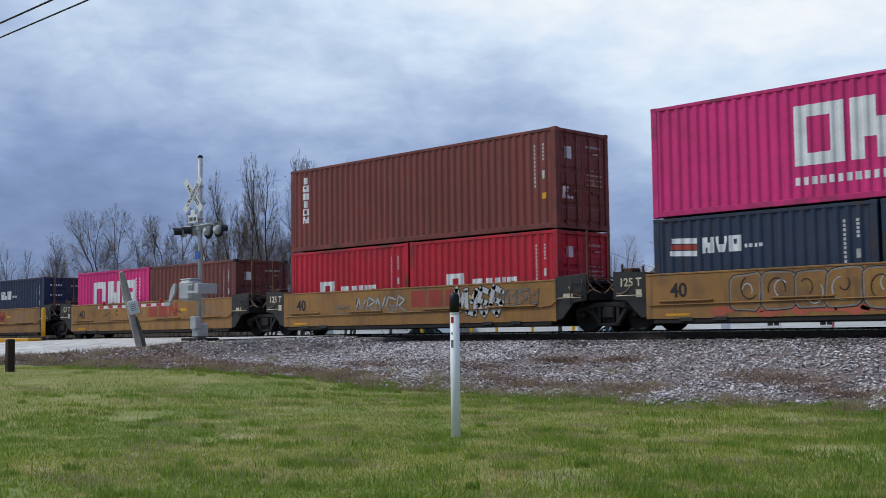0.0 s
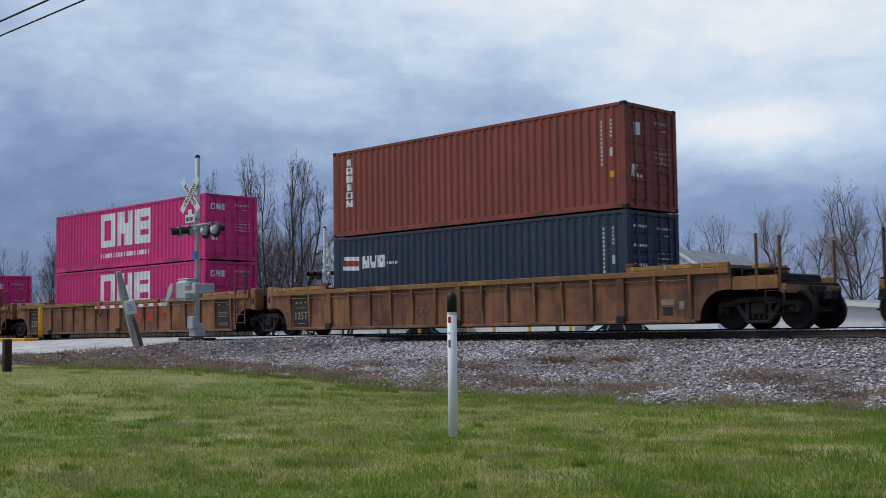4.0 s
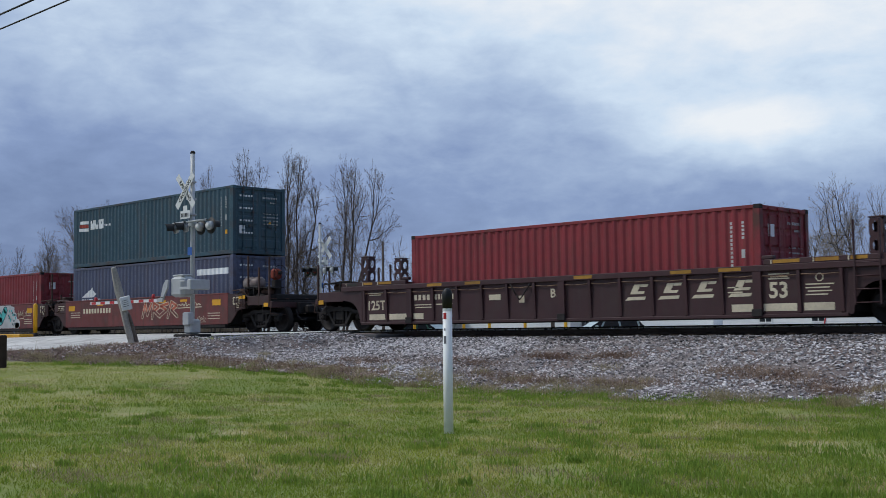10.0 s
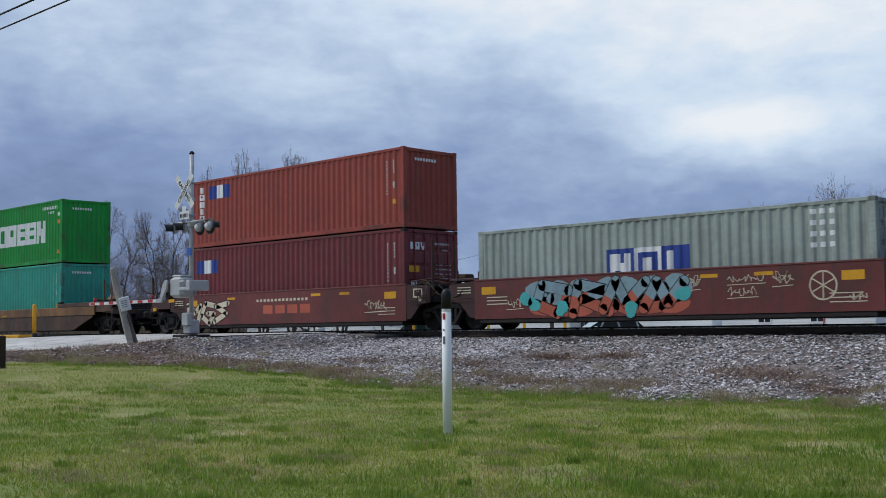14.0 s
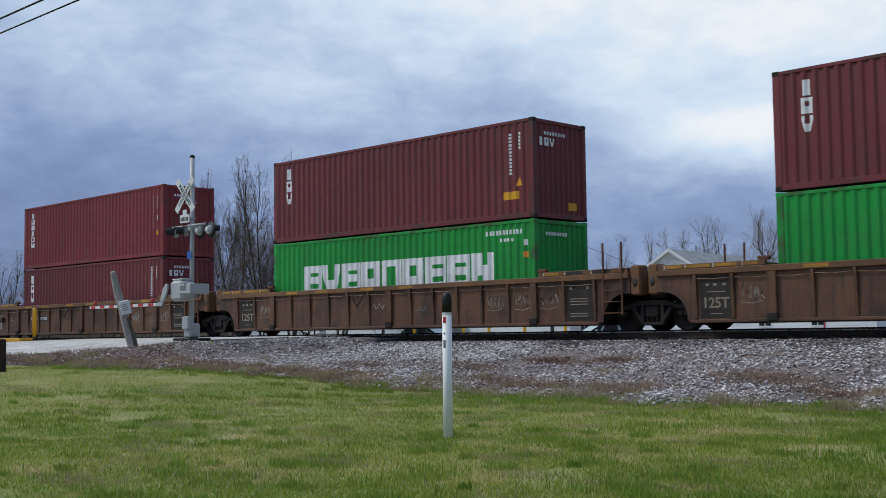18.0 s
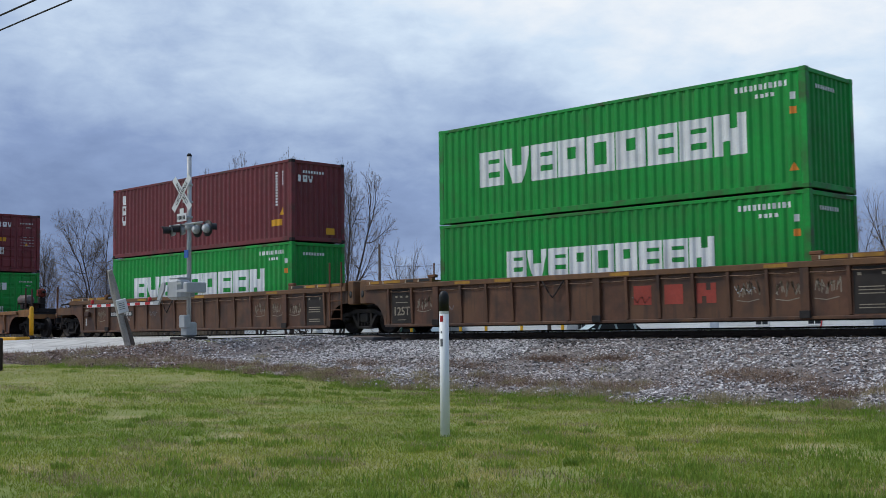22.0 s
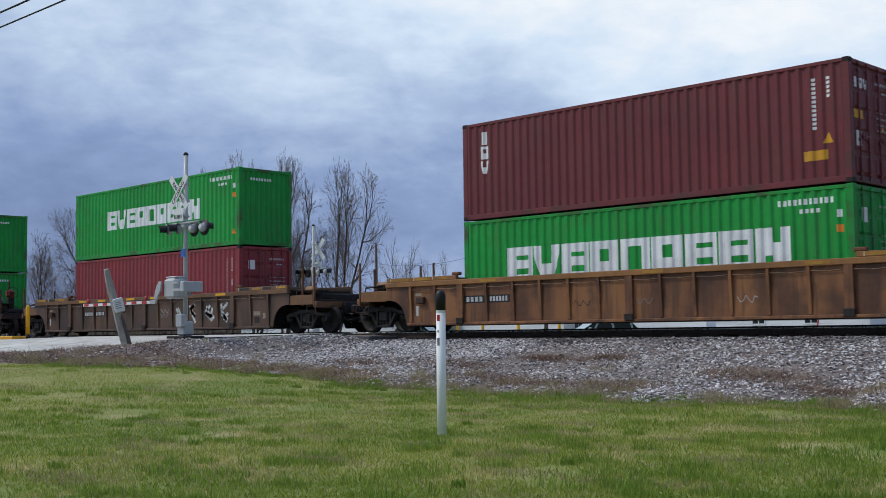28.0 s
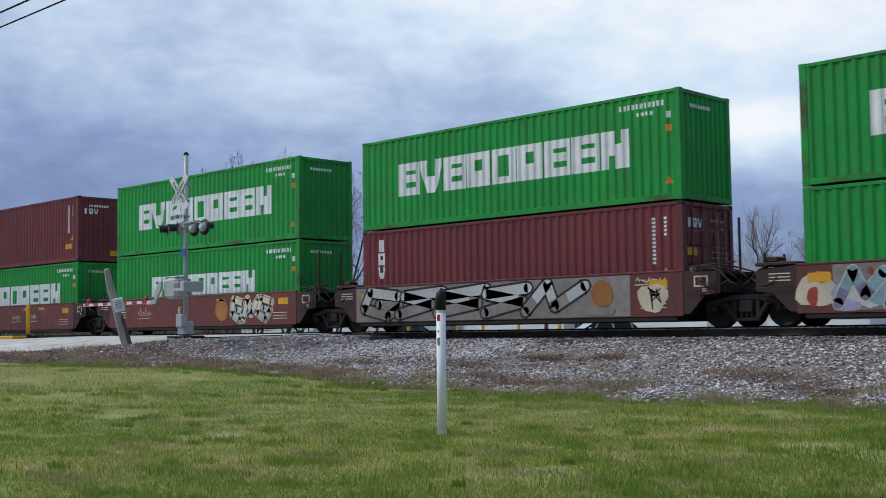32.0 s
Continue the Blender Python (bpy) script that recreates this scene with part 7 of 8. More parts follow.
RUSSET = patchy("russet_weeds", ((0.25, 0.165, 0.12), (0.34, 0.25, 0.18), (0.18, 0.115, 0.09)), (2.0, 6.0), island=0.4, bump=0.0)
blades("gravel_weeds", 13000, 22, gravel_weeds, 0.1, 0.0045, RUSSET, "low russet dead weeds growing in the ballast", 3.0, "weeds")
def verge_weeds(rng, n):
    x, y = litter_region(rng, n)
    keep = np.sin(x * 2.1 + 1.3 * y) * np.sin(y * 3.1 - x) + 0.7 * np.sin(5.3 * x - 2 * y) > -0.1
    return x[keep], y[keep]


blades("verge_weeds", 16000, 23, verge_weeds, 0.10, 0.006, RUSSET, "brown dead weeds on the verge by the road", 1.6, "weeds")
blades("verge_grass", 9000, 24, verge_weeds, 0.07, 0.005, STRAW, "dry straw-coloured grass on the roadside verge", 1.6, "grass")
blades("dry_weeds", 24000, 13, weed_region, 0.12, 0.004, STRAW, "brown dead weeds along the gravel edge", 1.3, "weeds")


def straw_region(rng, n):
    k = 110
    cx, cy = wedge(rng, k, 9, 27, 1.0)
    # worn ground behind the marker post and along the gravel
    cx[:34] = rng.uniform(-19, -8.5, 34)
    cy[:34] = edge_y(cx[:34]) - rng.exponential(1.3, 34)
    size = rng.lognormal(-0.9, 0.45, k)
    i = rng.integers(0, k, n)
    r = size[i] * rng.random(n) ** 0.6
    a = rng.uniform(0, 6.28, n)
    x, y = cx[i] + 1.8 * r * np.cos(a), cy[i] + 0.8 * r * np.sin(a)
    keep = y < edge_y(x)
    return x[keep], y[keep]


blades("dead_lawn_patches", 28000, 14, straw_region, 0.04, 0.0042, STRAW, "straw-coloured dead patches in the lawn", 1.6, "grass")


# ---- crossing signals and posts ----
def gz(x, y):
    return float(ground_z(x, y))


BLACK = mat("matt_black_enamel", "#161718", rough=0.6, vary=0.15, bump=0.05)
SIGNW = mat("white_sign_face", "#d8dad8", rough=0.5, vary=0.05, dirt_amt=0.1, dirt=(0.5, 0.48, 0.44), bump=0.0)
REDREF = mat("red_reflective_band", "#b02a2c", rough=0.5, vary=0.1, bump=0.0)
BLUES = mat("blue_notice", "#2f5ea8", rough=0.5, vary=0.1, bump=0.0)


def signal(at, label, arm=True):
    ob = thing("crossing_signal", at, label, "crossing signal", "crossing signals")
    part("mast", Mb().tube((0, 0, 0.35), (0, 0, 5.85), 0.075, n=14), ALU, ob)
    part("mast_cap", Mb().lathe([(0.0, 5.93), (0.05, 5.92), (0.085, 5.86), (0.085, 5.83), (0.0, 5.83)], 12, "z"), DARK, ob)
    part("mast_base", Mb().box(-0.2, 0.2, -0.2, 0.2, 0.03, 0.5, 0.05), ALU, ob)
    part("junction_box", Mb().box(-0.13, 0.22, -0.3, -0.08, 0.3, 0.72, 0.03), ALU, ob)
    part("foundation", Mb().box(-0.5, 0.5, -0.4, 0.4, -0.35, 0.03, 0.03), DARK, ob, "black-stained foundation block")
    # crossbuck with its two boards
    for s in (-1, 1):
        c, sn = math.cos(radians(47)), math.sin(radians(47)) * s
        mb = Mb()
        u, w = Vector((c, 0, sn)), Vector((-sn, 0, c))
        L_, W_ = 0.70, 0.115
        y0 = -0.2 - 0.012 * s
        pts = [u * L_ + w * W_, u * L_ - w * W_, -u * L_ - w * W_, -u * L_ + w * W_]
        mb.plate([(p[0] - 0.12, p[2] + 4.62) for p in pts], y0 - 0.005, y0 + 0.005)
        b = part("crossbuck_board", mb, SIGNW, ob, "white board with black crossing words")
        body = "RAILROAD" if s < 0 else "CROSSING"
        vs, fs = words(body, 0.19, 0.004)
        mt = Mb().add([((u * v[0] + w * (v[1] - 0.065))[0] - 0.12, y0 - 0.009, (u * v[0] + w * (v[1] - 0.065))[2] + 4.62) for v in vs], fs)
        part("lettering", mt, BLACK, b)
    part("track_count_sign", Mb().plate([(-0.4, 3.72), (0.14, 3.72), (0.14, 3.98), (-0.02, 3.98), (-0.02, 4.14), (-0.24, 4.14), (-0.24, 3.98), (-0.4, 3.98)], -0.2, -0.19), SIGNW, ob, "small white plate with black marks")
    mb = Mb()
    for k in range(6):
        mb.box(-0.35 + 0.075 * k, -0.31 + 0.075 * k, -0.208, -0.203, 3.78, 3.9)
    tagged(part("sign_marks", mb, BLACK, ob), kind="stuff")
    for z in (4.35, 4.9, 3.85):
        part("bracket", Mb().box(-0.1, 0.1, -0.19, 0.09, z - 0.03, z + 0.03, 0.01), ALU, ob)
    # lamp arms: one pair faces each way
    part("lamp_arm", Mb().tube((-0.95, -0.12, 3.62), (0.95, -0.12, 3.62), 0.035, n=8), ALU, ob)
    part("lamp_hub", Mb().lathe([(0.0, 3.46), (0.13, 3.46), (0.14, 3.5), (0.14, 3.68), (0.0, 3.72)], 12, "z"), ALU, ob)
    for x, f in ((-0.85, -1), (-0.28, -1), (0.38, 1), (0.95, 1)):
        y = -0.14 if f < 0 else 0.06
        turn = Matrix.Translation((x, y, 3.44)) @ Matrix.Rotation(radians(-32 if f < 0 else 2), 4, "Z") @ Matrix.Translation((-x, -y, -3.44))
        lamp = part("signal_lamp", Mb().lathe([(0.0, f * -0.17), (0.09, f * -0.16), (0.14, f * -0.1), (0.155, 0.0), (0.0, 0.0)], 18, "y", (x, y, 3.44)), ALU, ob, "round unlit crossing lamp", turn)
        part("background_disc", Mb().lathe([(0.0, -0.004), (0.26, -0.004), (0.26, 0.004), (0.0, 0.004)], 28, "y", (x, y + f * 0.006, 3.44)), BLACK, lamp)
        mb = Mb()
        n = 14
        vs = []
        for k in range(n):
            a = math.pi * (-0.1 + 1.2 * k / (n - 1))
            for d in (0.012, 0.34 - 0.1 * abs(math.cos(a))):
                vs.append((x + 0.165 * math.cos(a), y + f * d, 3.44 + 0.165 * math.sin(a)))
        mb.add(vs, [(2 * k, 2 * k + 2, 2 * k + 3, 2 * k + 1) for k in range(n - 1)], True)
        mb.add([(q[0], q[1], q[2] + 0.004) for q in vs], [(2 * k + 1, 2 * k + 3, 2 * k + 2, 2 * k) for k in range(n - 1)], True)
        part("visor", mb, BLACK, lamp)
        part("lens", Mb().lathe([(0.0, f * 0.03), (0.1, f * 0.024), (0.15, f * 0.011), (0.0, f * 0.011)], 18, "y", (x, y, 3.44)), LENSR, lamp)
        part("lamp_cable", Mb().pipe([(x, y - f * 0.15, 3.5), (x, y - f * 0.1, 3.6), (x, -0.12, 3.62)], 0.012, 5), BLACK, lamp)
    part("blue_plate", Mb().box(-0.14, 0.1, -0.095, -0.088, 2.55, 2.8), BLUES, ob, "small blue notice plate")
    # gate mechanism
    if arm:
        part("gate_mechanism", Mb().box(-0.36, 0.36, -0.62, -0.12, 1.2, 1.86, 0.09), ALU, ob, "rounded grey gate machine housing")
        part("mechanism_lid", Mb().box(-0.3, 0.3, -0.56, -0.18, 1.86, 1.91, 0.02), ALU, ob)
        part("mounting_clamp", Mb().box(-0.2, 0.2, -0.13, 0.1, 1.3, 1.75, 0.02), STEEL, ob)
        mb = Mb()
        mb.plate([(-0.30, 1.74), (-0.42, 1.76), (-0.58, 1.6), (-0.72, 1.22), (-0.95, 1.16), (-0.95, 1.06), (-0.66, 1.06), (-0.5, 1.3), (-0.34, 1.5)], -0.72, -0.66)
        part("gate_bracket", mb, ALU, ob)
        mb = Mb()
        mb.box(0.36, 0.62, -0.7, -0.64, 1.66, 1.72, 0.01)
        mb.box(0.36, 0.95, -0.72, -0.66, 1.42, 1.5, 0.01)
        mb.box(0.36, 0.95, -0.1, -0.04, 1.42, 1.5, 0.01)
        mb.box(0.8, 1.02, -0.74, -0.02, 1.4, 1.72, 0.02)
        part("counterweight", mb, ALU, ob)
        x = -0.9
        part("gate_arm", Mb().box(-5.25, x, -0.71, -0.67, 1.07, 1.17, 0.005), SIGNW, ob, "lowered white gate arm with red bands")
        for k in range(7):
            xa = x - 0.25 - k * 0.62
            part("red_band", Mb().box(xa - 0.3, xa, -0.7135, -0.711, 1.075, 1.165), REDREF, ob)
        for k in (0, 1, 2):
            xa = -4.9 + 1.85 * k
            lamp = part("gate_lamp", Mb().lathe([(0.0, 1.18), (0.05, 1.18), (0.06, 1.22), (0.05, 1.32), (0.0, 1.33)], 10, "z", (xa, -0.69, 0)), REDREF, ob, "small red lamp on the gate arm")
        part("arm_wire", Mb().pipe([(-4.9, -0.72, 1.18), (-0.6, -0.72, 1.2), (-0.5, -0.6, 1.5)], 0.008, 4), BLACK, ob)
    return ob


signal(pose(-32.13, -5.65, 0.0), "galvanised crossing signal with crossbuck, dark lamps and lowered gate")
signal(pose(-47.07, 11.8, -0.25, 0, 0, 180), "galvanised crossing signal beyond the track, seen from behind")

mk = thing("pipeline_marker", pose(-10.78, -15.70, -1.26, 0.4, 0.55, 0), "white round plastic marker post with black domed top", "marker post")
part("post", Mb().lathe([(0.0, -0.2), (0.062, -0.2), (0.062, 1.60), (0.0, 1.60)], 24, "z"), mat("white_plastic_tube", "#eceeec", rough=0.45, vary=0.05, grain=4, dirt_amt=0.15, dirt=(0.45, 0.45, 0.42), bump=0.03), mk)
part("cap", Mb().lathe([(0.0, 1.865), (0.022, 1.86), (0.045, 1.845), (0.06, 1.815), (0.066, 1.78), (0.066, 1.60), (0.0, 1.60)], 24, "z"), BLACK, mk, "black domed cap")
for z0, z1, a0, a1, m_, nm in ((1.46, 1.54, -1.75, -1.0, REDREF, "red_label"), (1.31, 1.34, -1.6, -1.25, GREYP, "grey_label"), (1.14, 1.24, -1.7, -1.1, GREYP, "grey_label"), (1.56, 1.597, -3.0, 0.5, SIGNW, "white_label")):
    mb = Mb()
    n = 8
    vs = []
    for k in range(n + 1):
        a = a0 + (a1 - a0) * k / n
        vs += [(0.0635 * math.cos(a), 0.0635 * math.sin(a), z0), (0.0635 * math.cos(a), 0.0635 * math.sin(a), z1)]
    mb.add(vs, [(2 * k, 2 * k + 2, 2 * k + 3, 2 * k + 1) for k in range(n)])
    hang("label", mb.mesh("label", m_, False), mk, nm.replace("_", " "))

OLDWOOD = mat("weathered_grey_timber", "#a09b92", rough=0.9, vary=0.25, grain=20, streak=0.6, dirt=(0.1, 0.09, 0.08), bump=0.5)
lp = thing("leaning_post", pose(-32.72, -7.35, -0.62, 0, -14, 45), "weathered grey timber post leaning to one side", "post")
mb = Mb()
ring = []
for z, w_, dx, dy in ((0.0, 0.15, 0.02, 0.0), (0.5, 0.135, 0.035, 0.01), (0.95, 0.14, 0.0, -0.01), (1.5, 0.125, -0.01, 0.01), (2.1, 0.12, -0.02, 0.0), (2.6, 0.115, -0.015, 0.01), (2.83, 0.085, -0.01, 0.0)):
    ring += [(dx + w_ * q * math.cos(a), dy + 0.85 * w_ * q * math.sin(a), z + (0.04 * math.cos(2 * a) if z > 2.7 else 0)) for a, q in ((0.785 * j + 0.39, 1.0 + 0.12 * math.sin(3.1 * j + 4 * z)) for j in range(8))]
mb.add(ring, [(8 * i + j, 8 * i + (j + 1) % 8, 8 * i + 8 + (j + 1) % 8, 8 * i + 8 + j) for i in range(6) for j in range(8)] + [tuple(range(48, 56))])
part("timber", mb, OLDWOOD, lp)
# darker slab up the right of the post's lower half
part("split_slab", Mb().plate([(0.10, 0.0), (0.2, 0.02), (0.19, 0.7), (0.13, 1.35), (0.10, 1.3)], -0.09, 0.07), mat("dark_post_timber", "#5a5149", rough=0.95, vary=0.35, grain=18, bump=0.6), lp, "dark slab along the post's foot")
part("meter_box", Mb().box(-0.02, 0.3, -0.19, -0.105, 1.42, 1.86, 0.02), SIGNW, lp, "grey metal box with a white notice")
part("notice", Mb().box(0.02, 0.26, -0.196, -0.192, 1.5, 1.78), SIGNW, lp)
mb = Mb()
for k in range(4):
    mb.box(0.05, 0.23, -0.2, -0.198, 1.54 + 0.06 * k, 1.56 + 0.06 * k)
tagged(part("notice_marks", mb, GREYP, lp), kind="stuff")

st = thing("dark_stump_post", pose(-30.0, -12.88, -0.75), "short dark tarred timber post at the roadside", "post")
part("timber", Mb().box(-0.1, 0.1, -0.1, 0.1, -0.1, 0.82, 0.03), mat("tarred_timber", "#382c24", rough=0.9, vary=0.3, grain=14, bump=0.5), st)

yp = thing("yellow_bollard", pose(-45.8, -4.25, -0.3), "yellow tubular bollard with a dark base near the crossing", "bollard", "yellow bollards")
part("tube", Mb().lathe([(0.0, 0.45), (0.085, 0.45), (0.085, 1.58), (0.06, 1.63), (0.0, 1.65)], 16, "z"), mat("yellow_bollard_sleeve", "#d9a322", rough=0.5, vary=0.1, bump=0.05), yp)
part("base", Mb().lathe([(0.0, 0.0), (0.16, 0.0), (0.14, 0.35), (0.09, 0.45), (0.0, 0.45)], 16, "z"), DARK, yp)


# ---- beyond the track ----
def polar(px, d):
    a = radians(45.126) - math.atan((px - 784) / 2074.6)
    return -d * math.sin(a), -26.626 + d * math.cos(a)


FARZ = -0.9
tagged(new("pavement", grid(np.linspace(-110, -14, 30), np.linspace(12, 75, 16), lambda x, y: ground_z(x, y) + 0.03, "pavement", LOT)), "pale gravel yard behind the track", "yard", kind="structure")
SIDING = mat("white_clapboard", "#e2e5e3", rough=0.6, vary=0.05, grain=4, dirt_amt=0.1, dirt=(0.45, 0.45, 0.42), bump=0.05)
ROOFM = mat("grey_shingles", "#9c9d9b", rough=0.95, vary=0.22, grain=14, bump=0.4)
GLASSD = mat("dark_window_glass", "#20262b", rough=0.12, vary=0.05, bump=0.0, spec=0.6)


def house(at, w, l, eave, apex, label, dish=True, front=()):
    """A gabled cottage: clapboards on every wall, shingled roof, windows. Gable towards -y, ridge along y."""
    ob = thing("house", at, label, "house", "houses beyond the track")
    part("wall", Mb().plate([(-w / 2, -0.4), (w / 2, -0.4), (w / 2, eave), (0, apex), (-w / 2, eave)], 0, 0.2), SIDING, ob)
    part("wall", Mb().plate([(-w / 2, -0.4), (w / 2, -0.4), (w / 2, eave), (-w / 2, eave)], l - 0.2, l), SIDING, ob)
    ridge = l - 0.45 * w if dish else l + 0.45
    for s in (-1, 1):
        part("wall", Mb().box(min(s * w / 2, s * (w / 2 - 0.2)), max(s * w / 2, s * (w / 2 - 0.2)), 0.204, l - 0.204, -0.4, eave), SIDING, ob)
        slope = Vector((w / 2, 0, -(apex - eave)))
        over = 1.12
        mb = Mb()
        a, b = (0, apex + 0.1), (s * w / 2 * over, apex + 0.1 - (apex - eave) * over)
        vs = [(a[0], -0.45, a[1]), (b[0], -0.45, b[1]), (b[0], l + 0.45, b[1]), (a[0], ridge, a[1])]
        mb.add(vs + [(x, y, z - 0.14) for x, y, z in vs], [(0, 1, 2, 3), (7, 6, 5, 4), (0, 4, 5, 1), (1, 5, 6, 2), (2, 6, 7, 3), (3, 7, 4, 0)])
        part("roof", mb, ROOFM, ob)
        mb = Mb().plate([(0, apex + 0.12), (s * w / 2 * over, b[1] + 0.02), (s * w / 2 * over, b[1] - 0.2), (0, apex - 0.12)], -0.5, -0.452)
        part("gable_trim", mb, SIGNW, ob)
    if dish:
        e_, z_ = w / 2 * 1.12, apex + 0.1 - (apex - eave) * 1.12
        vs = [(-e_, l + 0.452, z_), (e_, l + 0.452, z_), (0, ridge + 0.004, apex + 0.1)]
        part("roof", Mb().add(vs + [(x, y, z - 0.14) for x, y, z in vs], [(0, 1, 2), (5, 4, 3), (0, 3, 4, 1), (1, 4, 5, 2), (2, 5, 3, 0)]), ROOFM, ob)
    # clapboard lines: each board a thin proud strip
    z = 0.0
    while z < apex - 0.25:
        hw = w / 2 if z < eave else w / 2 * (apex - z) / (apex - eave)
        part("clapboard", Mb().plate([(-hw, z), (hw, z), (hw if z + 0.16 < eave else max(0.05, w / 2 * (apex - z - 0.16) / (apex - eave)), z + 0.16), (-hw if z + 0.16 < eave else -max(0.05, w / 2 * (apex - z - 0.16) / (apex - eave)), z + 0.16)], -0.018, -0.003), SIDING, ob)
        if z < eave - 0.2:
            part("clapboard", Mb().box(w / 2 + 0.003, w / 2 + 0.018, 0, l, z, z + 0.16), SIDING, ob)
        z += 0.19
    for y in (l * 0.25, l * 0.5, l * 0.78):
        wd = part("window", Mb().box(w / 2 + 0.02, w / 2 + 0.07, y - 0.6, y + 0.6, 1.0, 2.3, 0.01), SIGNW, ob)
        for k in (-0.28, 0.28):
            part("pane", Mb().box(w / 2 + 0.072, w / 2 + 0.08, y + k - 0.24, y + k + 0.24, 1.1, 2.2), GLASSD, wd)
    for x in front:
        wd = part("window", Mb().box(x - 0.42, x + 0.42, -0.06, -0.02, 1.1, 1.85, 0.01), SIGNW, ob)
        for k in (-0.19, 0.19):
            part("pane", Mb().box(x + k - 0.16, x + k + 0.16, -0.068, -0.061, 1.18, 1.78), GLASSD, wd)
    if dish:
        part("gable_vent", Mb().lathe([(0.0, -0.03), (0.42, -0.03), (0.45, -0.045), (0.5, -0.02), (0.0, -0.02)], 24, "y", (0.15, 0, (eave + apex) / 2 - 0.1)), SIGNW, ob, "round white gable vent")
    return ob


hx, hy = polar(1203, 85)
house(pose(hx, hy, FARZ, 0, 0, 8), 6.0, 15.0, 4.75, 6.7, "white clapboard house with grey shingled gable roof")
hx, hy = polar(1420, 66)
house(pose(hx, hy, FARZ), 9.0, 10.0, 2.1, 2.5, "low white clapboard outbuilding behind the track", False, (-1.8, 1.3))
hx, hy = polar(585, 120)
house(pose(hx, hy, FARZ), 26.0, 8.0, 2.0, 2.4, "long low white shed beyond the road", False)
hx, hy = polar(860, 112)
house(pose(hx, hy, FARZ), 22.0, 8.0, 2.2, 2.6, "long low white building beyond the yard", False)

for px, d in ((832, 66), (877, 67), (940, 64), (1012, 62), (745, 70)):
    x, y = polar(px, d)
    copy_thing(yp, pose(x, y, FARZ))


# pale base colour stands in for the sky mirrored in the windscreen
CARGLASS = mat("sky_tinted_car_glass", "#8fa3a2", rough=0.15, vary=0.1, bump=0.0, spec=0.7)


def car(at, colour, label):
    ob = thing("parked_car", at, label, "car", "parked cars")
    m = mat("car_paint_" + colour, {"silver": "#9fb0ad", "white": "#d5d8da", "green": "#3f6a58"}[colour], rough=0.3, vary=0.04, metal=0.3, bump=0.0, spec=0.6)
    low = [(-2.2, 0.3), (-2.25, 0.55), (-2.15, 0.82), (-1.4, 0.92), (1.0, 0.95), (2.0, 0.86), (2.25, 0.7), (2.28, 0.4), (2.2, 0.28)]
    part("body", Mb().plate(low, -0.88, 0.88), m, ob)
    part("cabin", Mb().plate([(-1.75, 0.93), (-1.2, 1.42), (0.3, 1.45), (1.1, 0.94)], -0.74, 0.74), GLASSD, ob, "dark side windows")
    part("windscreen", Mb().add([(0.33, -0.7, 1.45), (1.14, -0.72, 0.95), (1.14, 0.72, 0.95), (0.33, 0.7, 1.45)], [(0, 1, 2, 3)]), CARGLASS, ob, "windscreen tinted pale for the sky's reflection")
    part("roof", Mb().plate([(-1.25, 1.40), (-1.15, 1.47), (0.25, 1.50), (0.38, 1.43)], -0.75, 0.75), m, ob)
    for x in (-1.4, -0.45, 0.55):
        for s in (-1, 1):
            part("pillar", Mb().plate([(x - 0.05, 0.93), (x + 0.05, 0.93), (x + 0.05 - (0.25 if x > 0 else -0.15), 1.42), (x - 0.05 - (0.25 if x > 0 else -0.15), 1.42)], min(s * 0.745, s * 0.76), max(s * 0.745, s * 0.76)), m, ob)
    for x in (-1.35, 1.4):
        for s in (-1, 1):
            w = part("wheel", Mb().lathe([(0.0, s * 0.9), (0.2, s * 0.9), (0.31, s * 0.91), (0.33, s * 0.86), (0.33, s * 0.68), (0.0, s * 0.68)], 20, "y", (x, 0, 0.33)), DARK, ob)
            part("rim", Mb().lathe([(0.0, s * 0.905), (0.19, s * 0.905), (0.2, s * 0.9), (0.0, s * 0.9)], 16, "y", (x, 0, 0.33)), ALU, w)
    for s in (-1, 1):
        part("headlight", Mb().box(2.2, 2.27, s * 0.6 - 0.18, s * 0.6 + 0.18, 0.6, 0.74, 0.02), SIGNW, ob)
        part("tail_light", Mb().box(-2.26, -2.2, s * 0.65 - 0.15, s * 0.65 + 0.15, 0.62, 0.78, 0.02), REDREF, ob)
        part("mirror", Mb().box(0.75, 0.9, s * 0.97 - 0.09, s * 0.97 + 0.09, 0.95, 1.07, 0.03), m, ob)
    return ob


x, y = polar(1085, 58)
car(pose(x, y, FARZ, 0, 0, -125), "silver", "silver-green parked car in the yard behind the track")
x, y = polar(770, 74)
car(pose(x, y, FARZ, 0, 0, 10), "green", "dark green parked car in the yard behind the track")

x, y = polar(1460, 47)
rod = thing("red_rod", pose(x, y, FARZ, 0, 12, 45), "thin red leaning marker rod beyond the track", "marker rod")
part("rod", Mb().lathe([(0.0, -0.1), (0.028, -0.1), (0.028, 1.62), (0.0, 1.64)], 8, "z"), REDREF, rod)

POLEW = mat("utility_pole_timber", "#5b5048", rough=0.9, vary=0.2, grain=16, streak=0.4, bump=0.4)


